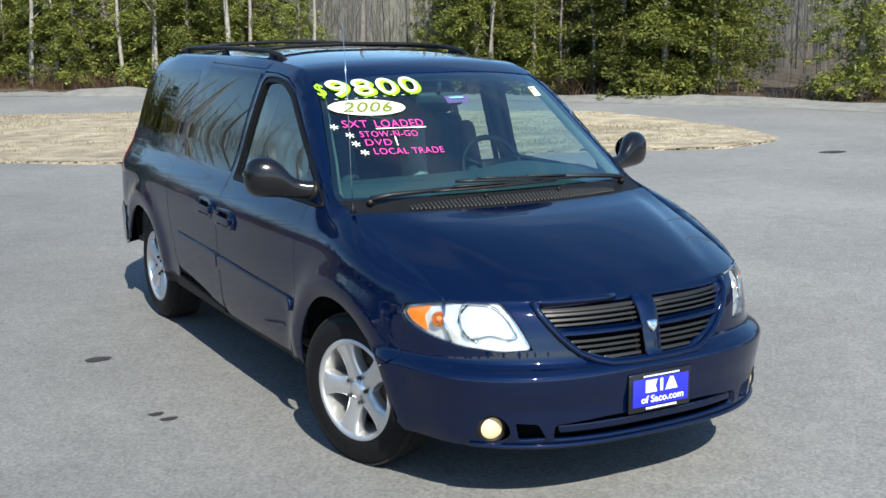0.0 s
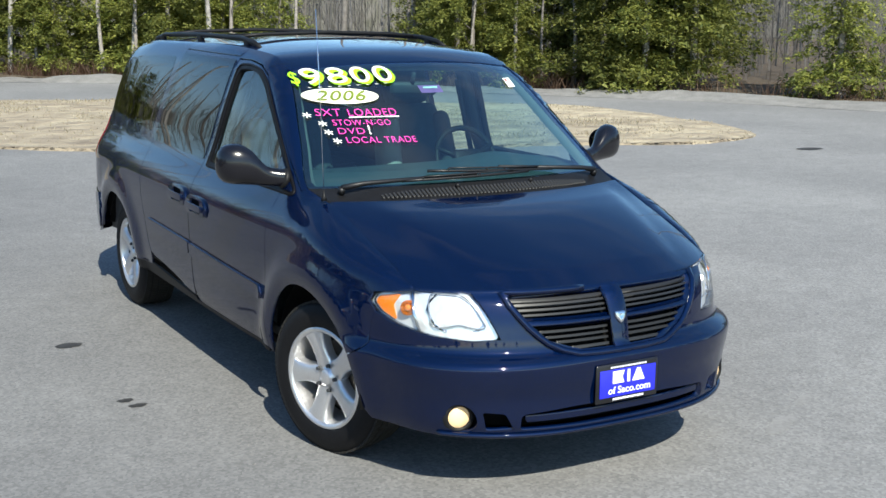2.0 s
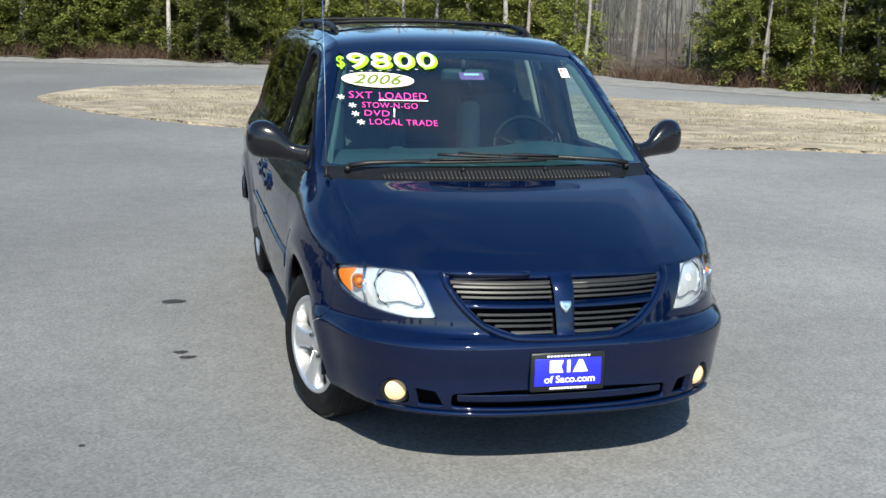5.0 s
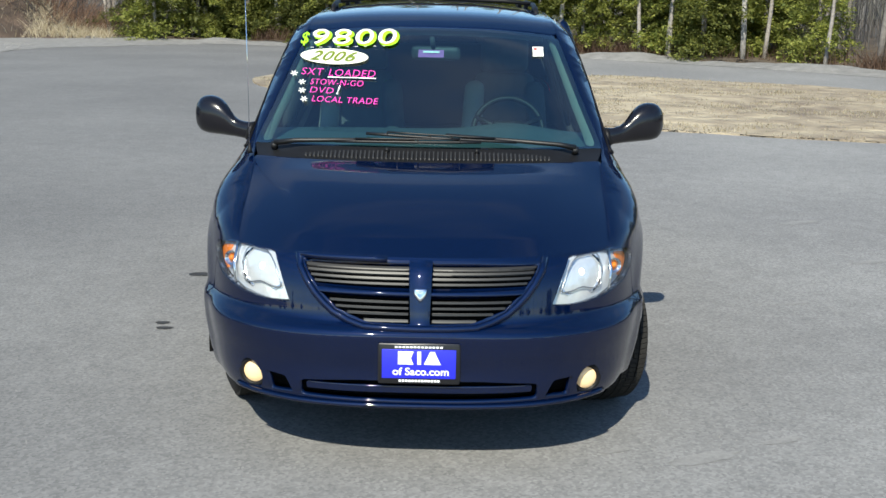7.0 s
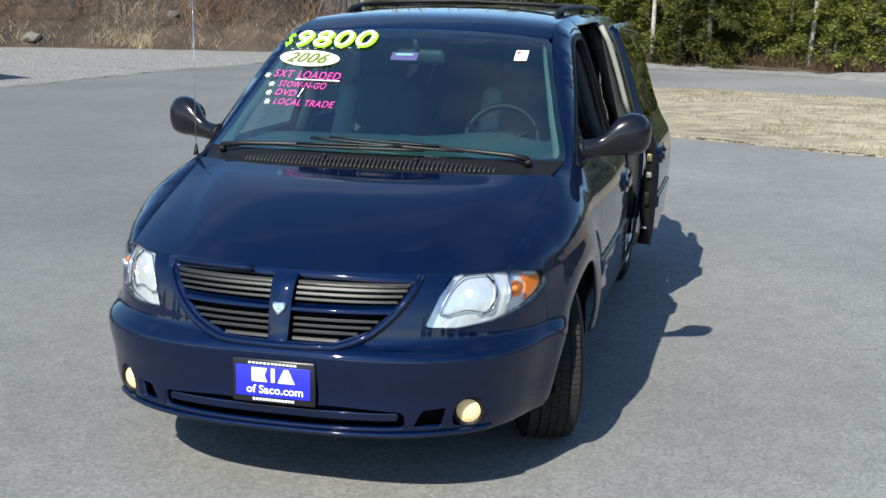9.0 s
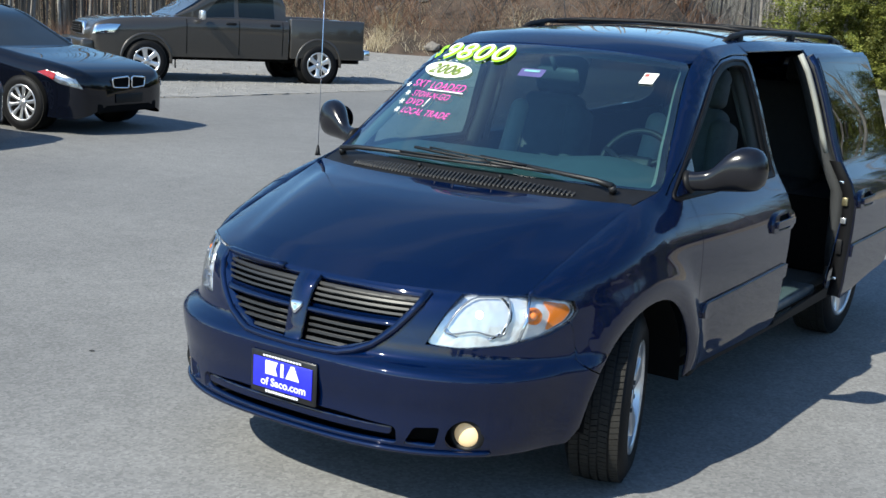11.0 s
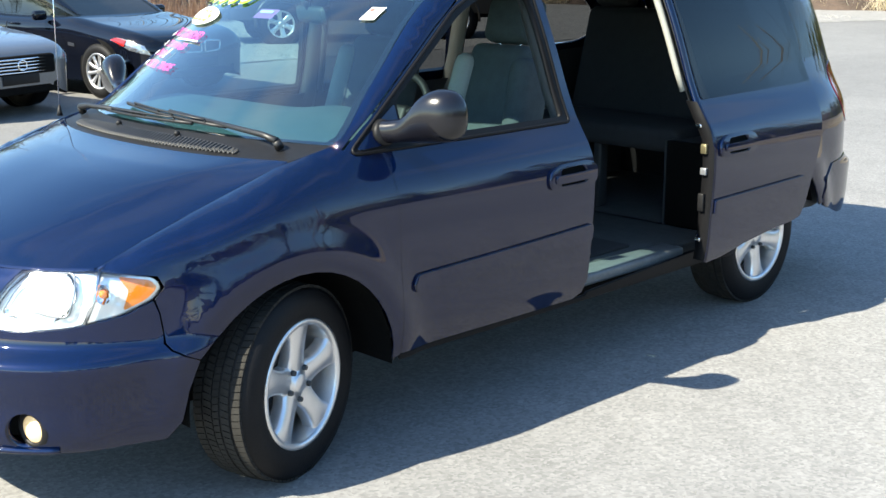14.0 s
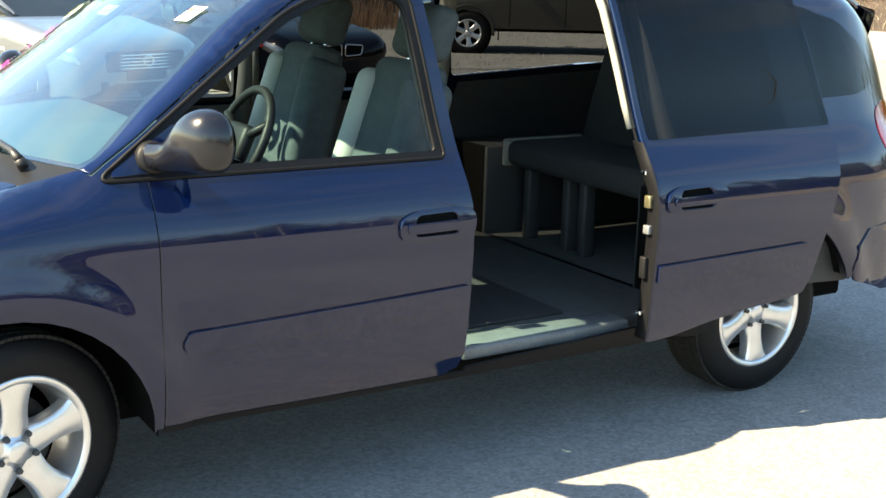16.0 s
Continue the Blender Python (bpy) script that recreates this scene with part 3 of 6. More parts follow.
part("windscreen_band", sheet(cap, ws, [ws_hole], 0.05, 0, -0.009, True), GLOSS_BLACK, van)
rf_half = [(1.99, 0.001), (1.99, 0.30), (1.985, 0.60), (2.0, 0.629)] + [(k, ST_X(k) + 0.001) for k in np.linspace(2.05, 3.68, 30)] + [(3.7, 0.54), (3.7, 0.001)]
rf = rf_half + [(k, -x) for k, x in rf_half[::-1]]
part("roof", sheet(cap, rf, (), 0.06, 0.02, 0, True), PAINT, van)

# side structure: pillar edges over the doors, sill, quarter panels
DOOR_TOP = [(0.275, 1.10), (0.40, 1.185), (0.60, 1.335), (0.80, 1.480), (0.95, 1.575), (1.08, 1.618), (1.25, 1.635), (1.42, 1.635)]
pillar = [(c, edge(c)[2]) for c in np.linspace(0.252, 1.44, 26)] + [(1.44, 1.64)] + [(c, z + 0.008) for c, z in DOOR_TOP[::-1]]
side_panel("pillar_rail", pillar, PAINT, van, step=0.04)
SLIDE = 0.71
SD = [(1.486, 0.385), (1.60, 0.394), (1.78, 0.428), (2.0, 0.456), (2.18, 0.468), (2.26, 0.485), (2.30, 0.545), (2.375, 0.80), (2.408, 0.95), (2.43, 1.10), (2.36, 1.45), (2.30, 1.655), (1.420, 1.648), (1.474, 1.105), (1.488, 0.9)]
rail = [(c, edge(c)[2]) for c in np.linspace(1.443, 2.32, 20)] + [(2.31, 1.662), (1.443, 1.655)]
side_panel("roof_rail_panel", rail, PAINT, van, step=0.04)
sill = [(0.43, 0.336), (0.43, 0.355), (1.48, 0.355), (1.49, 0.37), (2.27, 0.41), (2.62, 0.40), (2.625, 0.338)]
side_panel("sill", sill, SEAL_BLACK, van)
quarter = [(2.323, edge(2.323)[2])] + [(c, edge(c)[2]) for c in np.linspace(2.4, 3.9, 22)] + [(4.05, 1.45), (4.12, 1.2), (4.15, 0.72), (3.95, 0.68), (c_rear(3.72), 0.675), (c_rear(3.50), 0.665), (c_rear(3.41), 0.60)]
quarter += [(c_rear(3.385), 0.47)] + [(c_rear(y), z) for y, z in arc(2.985, 0.335, 0.405, 18, 168, 18, False)] + [(2.615, 0.39), (2.28, 0.402), (2.266, 0.485), (2.308, 0.545), (2.382, 0.80), (2.415, 0.95), (2.436, 1.10), (2.366, 1.45), (2.306, 1.662)]
QW = rounded([(2.52, 1.165), (2.452, 1.45), (2.42, 1.615), (3.0, 1.60), (3.30, 1.55), (3.50, 1.40), (3.56, 1.27), (3.40, 1.215)], [0.03, 0.05, 0.05, 0.1, 0.1, 0.1, 0.06, 0.05])
for sgn, f, fl in SIDES:
    q = part("quarter_panel", sheet(f, quarter, [QW], 0.045, 0.014, 0, fl, 0.5), PAINT, van)
    part("quarter_window", sheet(f, QW, (), 0.06, 0, 0.001, fl), DARK_GLASS, q, "dark privacy glass")
    rb = [(c_rear(3.388), 0.50), (c_rear(3.412), 0.60), (c_rear(3.50), 0.665), (c_rear(3.72), 0.68), (3.95, 0.685), (4.5, 0.685), (4.5, 0.33), (3.75, 0.345), (c_rear(3.62), 0.375), (c_rear(3.48), 0.425), (c_rear(3.402), 0.450)]
    part("rear_bumper", sheet(f, rb, (), 0.04, 0.02, 0.006, fl, 0.5), PAINT, van)
    tl = rounded([(3.55, 0.90), (3.475, 1.03), (3.50, 1.15), (3.62, 1.18), (3.82, 1.16), (3.84, 0.86), (3.66, 0.85)], 0.04)
    part("tail_lamp", sheet(f, tl, (), 0.03, 0.02, 0.004, fl), RED_LENS, van, "red tail lamp")
    hatch = [(4.05, 1.50), (4.13, 1.2), (4.16, 0.68), (4.5, 0.68), (4.5, 1.55), (4.05, 1.56)]
    part("tailgate", sheet(f, hatch, (), 0.06, 0.02, -0.002, fl), PAINT, van)

# the lip over the tailgate, between the roof and the rear face
bm = bmesh.new()
rows = []
for x in np.linspace(-0.56, 0.56, 25):
    p = cap(3.66, float(x))
    y1 = 3.95 - 0.10 * (abs(x) / 0.56) ** 3
    rows.append([bm.verts.new(q) for q in ((x, p[1], p[2] - 0.004), (x, y1, p[2] - 0.025), (x, y1 + 0.006, p[2] - 0.045), (x, y1 - 0.03, 1.42))])
for A, B in zip(rows, rows[1:]):
    for i in range(3):
        bm.faces.new((A[i], B[i], B[i + 1], A[i + 1]))
part("tailgate_lip", bm, PAINT, van)

# front doors
FD = [(0.432, 0.360), (1.39, 0.360), (1.446, 0.380), (1.470, 0.43), (1.478, 0.6), (1.480, 0.9), (1.466, 1.105), (1.408, 1.632)] + DOOR_TOP[::-1][1:] + [(0.29, 1.092), (0.425, 1.078), (0.43, 0.9)]
FW = rounded([(0.535, 1.110), (1.388, 1.110), (1.338, 1.588), (1.20, 1.594), (1.06, 1.578), (0.925, 1.519), (0.70, 1.362), (0.535, 1.243)], [0.01, 0.02, 0.05, 0.03, 0.05, 0.05, 0.05, 0.02])
FWo = rounded([(0.282, 1.084), (1.412, 1.088), (1.360, 1.613), (1.20, 1.617), (1.05, 1.602), (0.91, 1.543), (0.66, 1.364), (0.40, 1.172)], [0.04, 0.02, 0.05, 0.03, 0.05, 0.05, 0.05, 0.05])


def handle_parts(door, f, fl, yc, zc, sgn, off=(0, 0, 0)):
    def g(c, z):
        x, y, zz = f(yc + (c - yc) * 1.12, zc + (z - zc) * 1.15)
        return x + off[0], y + off[1], zz
    ol = rounded([(yc - 0.125, zc - 0.036), (yc + 0.12, zc - 0.034), (yc + 0.125, zc + 0.032), (yc + 0.07, zc + 0.05), (yc - 0.07, zc + 0.048), (yc - 0.125, zc + 0.026)], 0.026)
    hole = rounded([(yc - 0.085, zc - 0.027), (yc + 0.07, zc - 0.027), (yc + 0.06, zc + 0.037), (yc - 0.08, zc + 0.034)], 0.022)

    def dome(c, z):
        x, y, zz = g(c, z)
        return x + sgn * 0.016 * math.sqrt(max(0.0, 1.02 - ((c - yc) / 0.135) ** 2 * 0.5 - ((z - zc - 0.006) / 0.052) ** 2 * 0.5)), y, zz
    h = part("door_handle", sheet(dome, ol, [hole], 0.012, 0.022, 0.004, fl), PAINT, door)
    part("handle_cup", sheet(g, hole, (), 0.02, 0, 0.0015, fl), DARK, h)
    bar = rounded([(yc - 0.105, zc - 0.014), (yc + 0.105, zc - 0.012), (yc + 0.105, zc + 0.015), (yc - 0.105, zc + 0.012)], 0.009)
    part("handle_bar", sheet(dome, bar, (), 0.012, 0.016, 0.014, fl), PAINT, h)


front_doors = []
for sgn, f, fl in SIDES:
    d = part("front_door", sheet(f, FD, [FWo], 0.045, 0.02, 0, fl, 0.45), PAINT, van)
    front_doors.append(d)
    part("window_seal", sheet(f, FWo, [FW], 0.04, 0.03, 0.003, fl), SEAL_BLACK, d)
    bm = bmesh.new()
    tube(bm, [Vector(f(c, z)) + Vector((sgn * 0.003, 0, 0)) for c, z in resample(FWo, 0.03)], 0.0065, 8, True)
    part("window_rubber", bm, SEAL_BLACK, d)
    if sgn < 0:
        part("door_glass", sheet(f, FW, (), 0.06, 0, -0.012, fl), SIDE_GLASS, d, "clear side glass")
    mould = rounded([(0.50, 0.573), (1.468, 0.605), (1.470, 0.672), (0.51, 0.638), (0.49, 0.60)], 0.012)
    part("side_moulding", sheet(f, mould, (), 0.04, 0.014, 0.014, fl, 0.5), PAINT, d)
    handle_parts(d, f, fl, 1.34, 0.885, sgn)

# sliding doors: shut on the passenger side, slid back on the driver side
SW = rounded([(1.490, 1.112), (2.418, 1.125), (2.352, 1.45), (2.305, 1.638), (1.436, 1.630)], [0.02, 0.02, 0.1, 0.02, 0.02])


def slid(c, z):
    x, y, zz = wall(c, z)
    out = 0.105 + 0.012 * (c - 1.5)
    return x + out, y + SLIDE, zz


for sgn, f, fl in ((1, slid, False), (-1, wall_r, True)):
    d = part("sliding_door", sheet(f, SD, [SW], 0.045, 0.03, 0, fl, 0.45), PAINT, van)
    part("sliding_door_window", sheet(f, SW, (), 0.06, 0.004, 0.004, fl), DARK_GLASS, d, "dark privacy glass")
    mould = rounded([(1.495, 0.61), (2.235, 0.628), (2.245, 0.69), (1.495, 0.675)], 0.008)
    part("side_moulding", sheet(f, mould, (), 0.04, 0.014, 0.014, fl, 0.5), PAINT, d)
    handle_parts(d, f, fl, 1.655, 0.905, sgn)
    if sgn > 0:
        inner = [(c * 0.97 + 0.05, 0.04 + z * 0.96) for c, z in SD]
        part("door_inner_panel", sheet(f, inner, [[(c, z) for c, z in SW]], 0.06, 0, 0.055, True), TRIM_DARK, d)
        bm = bmesh.new()
        pts = [f(1.50 - max(0, z - 1.1) * 0.12, z) for z in np.linspace(0.40, 1.64, 16)]
        tube(bm, [(p[0] - 0.03, p[1] + 0.01, p[2]) for p in pts], 0.022, 8)
        part("door_edge", bm, TRIM_DARK, d)
        bm = bmesh.new()
        rows = []
        for z in np.linspace(0.392, 1.105, 14):
            x, y, zz = f(1.487 - (0.012 if z > 0.98 else 0), z)
            rows.append([bm.verts.new(q) for q in ((x - 0.008, y + 0.004, zz), (x - 0.014, y - 0.003, zz), (x - 0.045, y - 0.006, zz), (x - 0.07, y - 0.002, zz), (x - 0.08, y + 0.03, zz))])
        for A, B in zip(rows, rows[1:]):
            for i in range(4):
                bm.faces.new((A[i], A[i + 1], B[i + 1], B[i]))
        bmesh.ops.recalc_face_normals(bm, faces=bm.faces)
        part("door_jamb", bm, SEAL_BLACK, d)
        bm = bmesh.new()
        tube(bm, [(p[0] - 0.075, p[1] - 0.012, p[2]) for p in pts[9:]], 0.016, 8)
        part("door_seal", bm, TRIM_TAUPE, d, "pale weather seal strip")
        for z, h2, mt in ((1.0, 0.008, CHROME), (0.90, 0.022, material("latch_brass", (0.30, 0.26, 0.15), 0.35, 0.8, 60, 0.3)), (0.80, 0.016, LAMP_GREY), (0.66, 0.04, BLACK_PLASTIC), (0.49, 0.008, CHROME)):
            bm = bmesh.new()
            p = f(1.487, z)
            box(bm, (p[0] - 0.055, p[1] - 0.012, z), (0.03, 0.02, h2 * 2), bevel=0.004)
            part("latch", bm, mt, d)

# wheels
def wheel_mesh_parts(holder, R=0.338, rim=0.222, width=0.215, spokes=5, wide=1.0):
    h = width / 2
    bm = bmesh.new()
    lathe(bm, [(-h, rim - 0.005), (-h - 0.004, rim + 0.02), (-h - 0.012, rim + 0.055), (-h + 0.004, R - 0.022), (-h + 0.022, R - 0.006), (0, R), (h - 0.022, R - 0.006), (h - 0.004, R - 0.022), (h + 0.012, rim + 0.055), (h + 0.004, rim + 0.02), (h, rim - 0.005), (h - 0.02, rim - 0.012)], 64)
    t = part("tyre", bm, RUBBER, holder, "black rubber tyre")
    bm = bmesh.new()
    for k in range(88):
        a0 = 2 * math.pi * k / 88
        for j, (xa, xb) in enumerate(((-0.092, -0.058), (-0.05, -0.018), (-0.012, 0.012), (0.018, 0.05), (0.058, 0.092))):
            da = (0.5 if j % 2 else 0.0) * 2 * math.pi / 88
            vs = []
            for rr in (R - 0.004 - 0.004 * abs(xa + xb) * 10, R + 0.004 - 0.006 * abs(xa + xb) * 5):
                for x in (xa, xb):
                    for da2 in (0.05, 0.90):
                        a = a0 + da + (da2 + (7.0 if j % 2 else -7.0) * (x - xa)) * 2 * math.pi / 88
                        vs.append(bm.verts.new((x, rr * math.cos(a), rr * math.sin(a))))
            for q in ((4, 5, 7, 6), (0, 4, 6, 2), (1, 3, 7, 5), (0, 1, 5, 4), (2, 6, 7, 3)):
                bm.faces.new([vs[i] for i in q])
    part("tread", bm, TREAD, t, "", False)
    bm = bmesh.new()
    lathe(bm, [(h - 0.03, rim - 0.024), (h - 0.006, rim - 0.020), (h + 0.003, rim - 0.014), (h + 0.006, rim - 0.004), (h + 0.004, rim + 0.003), (h - 0.004, rim + 0.006)], 64)
    lathe(bm, [(h - 0.004, rim - 0.02), (h - 0.05, rim - 0.03), (h - 0.13, rim - 0.035)], 64)
    part("rim", bm, ALLOY, holder, "silver alloy rim")
    bm = bmesh.new()
    # five broad spokes, hollowed in the middle of the wheel
    for k in range(spokes):
        a = 2 * math.pi * k / spokes + math.pi / 2
        rows = []
        for r, wd, ax in ((0.030, 0.050, h - 0.024), (0.072, 0.046, h - 0.020), (0.100, 0.040, h - 0.015), (0.135, 0.041, h - 0.010), (0.170, 0.047, h - 0.006), (0.192, 0.058, h - 0.005), (0.208, 0.078, h - 0.006)):
            row = []
            for s, dx in ((-1.06, -0.050), (-1.0, -0.014), (-0.93, -0.006), (-0.74, -0.001), (0.0, 0.002), (0.74, -0.001), (0.93, -0.006), (1.0, -0.014), (1.06, -0.050)):
                ca, sa = math.cos(a), math.sin(a)
                row.append(bm.verts.new((ax + dx, r * ca - s * wd * wide * sa, r * sa + s * wd * wide * ca)))
            rows.append(row)
        for A, B in zip(rows, rows[1:]):
            for i in range(8):
                bm.faces.new((A[i], B[i], B[i + 1], A[i + 1]))
    bmesh.ops.recalc_face_normals(bm, faces=bm.faces)
    for e in bm.edges:
        if len(e.link_faces) == 2 and e.calc_face_angle(0) > radians(45):
            e.smooth = False
    part("spokes", bm, ALLOY, holder, "broad silver spokes")
    bm = bmesh.new()
    lathe(bm, [(h - 0.07, 0.085), (h - 0.030, 0.080), (h - 0.024, 0.070), (h - 0.020, 0.036), (h - 0.013, 0.034), (h - 0.010, 0.030), (h - 0.009, 0.0005)], 32)
    part("hub_cap", bm, ALLOY, holder)
    for k in range(5):
        bm = bmesh.new()
        a = radians(72 * k + 90 + 36)
        m = Matrix.Translation((h - 0.018, 0.057 * math.cos(a), 0.057 * math.sin(a))) @ Euler((0, radians(90), 0)).to_matrix().to_4x4()
        bmesh.ops.create_cone(bm, cap_ends=True, segments=6, radius1=0.0105, radius2=0.009, depth=0.018, matrix=m)
        part("lug_nut", bm, TRIM_DARK, holder, "", False)
    bm = bmesh.new()
    lathe(bm, [(h - 0.10, 0.02), (h - 0.10, 0.15), (h - 0.09, 0.15)], 40)
    part("brake_disc", bm, material("brake_iron", (0.12, 0.11, 0.10), 0.5, 0.7, 60, 0.4), holder)


STEER = 18
for i, (sx, yy) in enumerate(((1, 0), (-1, -0.03), (1, 2.985), (-1, 2.985))):
    if i == 0:
        w0 = new("wheel")
        w0.empty_display_size = 0.1
        w0.parent = van
        wheel_mesh_parts(w0)
        w = w0
    else:
        w = copy_thing(w0, Matrix.Identity(4))
        w.parent = van
    st = STEER if yy < 1 else 0
    w.matrix_basis = pose(sx * (0.785 if yy < 1 else 0.775 if sx < 0 else 0.735), yy, 0.335, 0, 0, (0 if sx > 0 else 180) + st) @ pose(0, 0, 0, 20 * i, 0, 0)
    bm = bmesh.new()
    ring = []
    for a in (np.linspace(-3, 183, 26) if yy < 1 else np.linspace(19, 174, 28)):
        c, s = math.cos(radians(a)), math.sin(radians(a))
        ring.append([bm.verts.new((sx * xx, yy + 0.425 * c, 0.335 + 0.425 * s)) for xx in (0.90, 0.56)])
    cen = bm.verts.new((sx * 0.56, yy, 0.335))
    for A, B in zip(ring, ring[1:]):
        bm.faces.new((A[0], A[1], B[1], B[0]))
        bm.faces.new((A[1], cen, B[1]))
    part("wheel_well", bm, DARK, van)

# tray under the engine
bm = bmesh.new()
tray = [nose(u, 0.295) for u in np.linspace(-ny(-0.45), ny(-0.45), 40)]
bm.faces.new([bm.verts.new((x * 0.97, y * 0.97 + 0.0, 0.283)) for x, y, z in tray] + [bm.verts.new(p) for p in ((0.55, -0.4, 0.283), (0.55, 0.5, 0.283), (-0.55, 0.5, 0.283), (-0.55, -0.4, 0.283))])
part("engine_tray", bm, DARK, van)
# underbody
bm = bmesh.new()
box(bm, (0, 1.5, 0.30), (1.15, 4.6, 0.10), bevel=0.02)
box(bm, (0, 1.52, 0.34), (1.66, 2.0, 0.06), bevel=0.02)
part("underbody", bm, DARK, van)

# head lamps
hl_half = [(nx(0.502), 0.660), (nx(0.60), 0.651), (nx(0.72), 0.664), (nx(0.81), 0.697), (ny(-0.515), 0.735), (ny(-0.492), 0.768), (ny(-0.52), 0.800), (nx(0.76), 0.831), (nx(0.66), 0.831), (nx(0.577), 0.830), (nx(0.545), 0.76)]
hl_amber = [(nx(0.812), 0.704), (ny(-0.53), 0.734), (ny(-0.502), 0.767), (ny(-0.528), 0.793), (nx(0.790), 0.817), (nx(0.818), 0.765)]
hl_main = [(nx(0.540), 0.695), (nx(0.575), 0.780), (nx(0.605), 0.818), (nx(0.700), 0.820), (nx(0.716), 0.770), (nx(0.708), 0.690), (nx(0.672), 0.692), (nx(0.63), 0.708), (nx(0.58), 0.694)]


def bowl(c, r, depth):
    """The nose hollowed into a dish round a point."""
    def f(u, z):
        x, y, zz = nose(u, z)
        d2 = ((abs(u) - c[0]) / r[0]) ** 2 + ((z - c[1]) / r[1]) ** 2
        return x, y + depth * max(0.0, 1 - d2), zz
    return f


MAIN_C, MAIN_R = (nx(0.632), 0.757), (nx(0.716) - nx(0.632), 0.078)
for sg in (1, -1):
    ol = rounded([(sg * u, z) for u, z in hl_half], 0.02)
    hl = part("head_lamp", sheet(nose, ol, (), 0.03, 0.03, 0.002), CLEAR, van, "clear glass head lamp with amber corner")
    part("reflector", sheet(nose, ol, (), 0.03, 0, -0.030), REFLECTOR, hl)
    main = rounded([(sg * u, z) for u, z in hl_main], 0.022)
    part("main_bowl", sheet(bowl(MAIN_C, MAIN_R, 0.055), main, (), 0.012, 0, -0.024), LAMP_CHROME, hl)
    bm = bmesh.new()
    tube(bm, [Vector(nose(u, z)) + Vector((-sg * 0.006, 0.021, 0)) for u, z in main], 0.003, 6, True)
    part("bowl_rim", bm, LAMP_GREY, hl)
    bm = bmesh.new()
    tube(bm, [Vector(nose(sg * nx(xx), z)) + Vector((0, 0.022, 0)) for xx, z in ((0.738, 0.672), (0.752, 0.74), (0.742, 0.826))], 0.007, 8)
    part("lamp_divider", bm, CHROME, hl)
    part("amber_corner", sheet(nose, rounded([(sg * u, z) for u, z in hl_amber], 0.012), (), 0.02, 0.006, -0.024), AMBER, hl, "amber corner lens")
    d = Vector((sg * 0.45, -1, 0.05)).normalized()
    p = Vector(nose(sg * nx(0.772), 0.760))
    m = Matrix.Translation(p - d * 0.012) @ d.to_track_quat("X", "Z").to_matrix().to_4x4()
    bm = bmesh.new()
    lathe(bm, [(0.003, 0.031), (0.0, 0.028), (-0.012, 0.018), (-0.016, 0.001)], 24)
    bmesh.ops.transform(bm, matrix=m, verts=bm.verts)
    turn = part("turn_bowl", bm, CHROME, hl)
    bm = bmesh.new()
    bmesh.ops.create_uvsphere(bm, u_segments=12, v_segments=8, radius=0.013, matrix=Matrix.Translation(p - d * 0.014))
    part("turn_bulb", bm, AMBER, turn)
    p = Vector(nose(sg * nx(0.632), 0.757))
    bm = bmesh.new()
    bmesh.ops.create_uvsphere(bm, u_segments=12, v_segments=8, radius=0.015, matrix=Matrix.Translation(p + Vector((-sg * 0.012, 0.040, 0))))
    part("bulb", bm, BULB_LIT, hl)
    # fog lamp in its round pocket
    p = Vector(nose(sg * nx(0.636), 0.352))
    d = Vector((sg * 0.25, -1, 0.0)).normalized()
    m = Matrix.Translation(p - d * 0.035) @ d.to_track_quat("X", "Z").to_matrix().to_4x4()
    bm = bmesh.new()
    lathe(bm, [(0.0, 0.064), (0.010, 0.054), (0.006, 0.044), (-0.03, 0.042)], 32)
    bmesh.ops.transform(bm, matrix=m, verts=bm.verts)
    fog = part("fog_lamp", bm, BLACK_PLASTIC, van)
    bm = bmesh.new()
    lathe(bm, [(0.002, 0.043), (0.010, 0.032), (0.014, 0.016), (0.015, 0.0005)], 32)
    bmesh.ops.transform(bm, matrix=m, verts=bm.verts)
    part("fog_lens", bm, LAMP_LIT, fog, "lit warm fog lamp lens")

# mirrors: one teardrop body from the door out to the housing
MIRROR = [(0.855, -0.085, 1.146, 0.036, 0.040), (0.885, -0.075, 1.148, 0.037, 0.040), (0.915, -0.060, 1.153, 0.039, 0.042), (0.940, -0.045, 1.163, 0.045, 0.050), (0.962, -0.030, 1.177, 0.056, 0.064), (0.985, -0.016, 1.192, 0.067, 0.078), (1.015, -0.004, 1.204, 0.075, 0.088), (1.05, 0.006, 1.210, 0.078, 0.092), (1.085, 0.014, 1.211, 0.074, 0.088), (1.110, 0.020, 1.210, 0.064, 0.077), (1.126, 0.025, 1.208, 0.048, 0.058), (1.135, 0.028, 1.207, 0.026, 0.032), (1.138, 0.029, 1.206, 0.003, 0.004)]
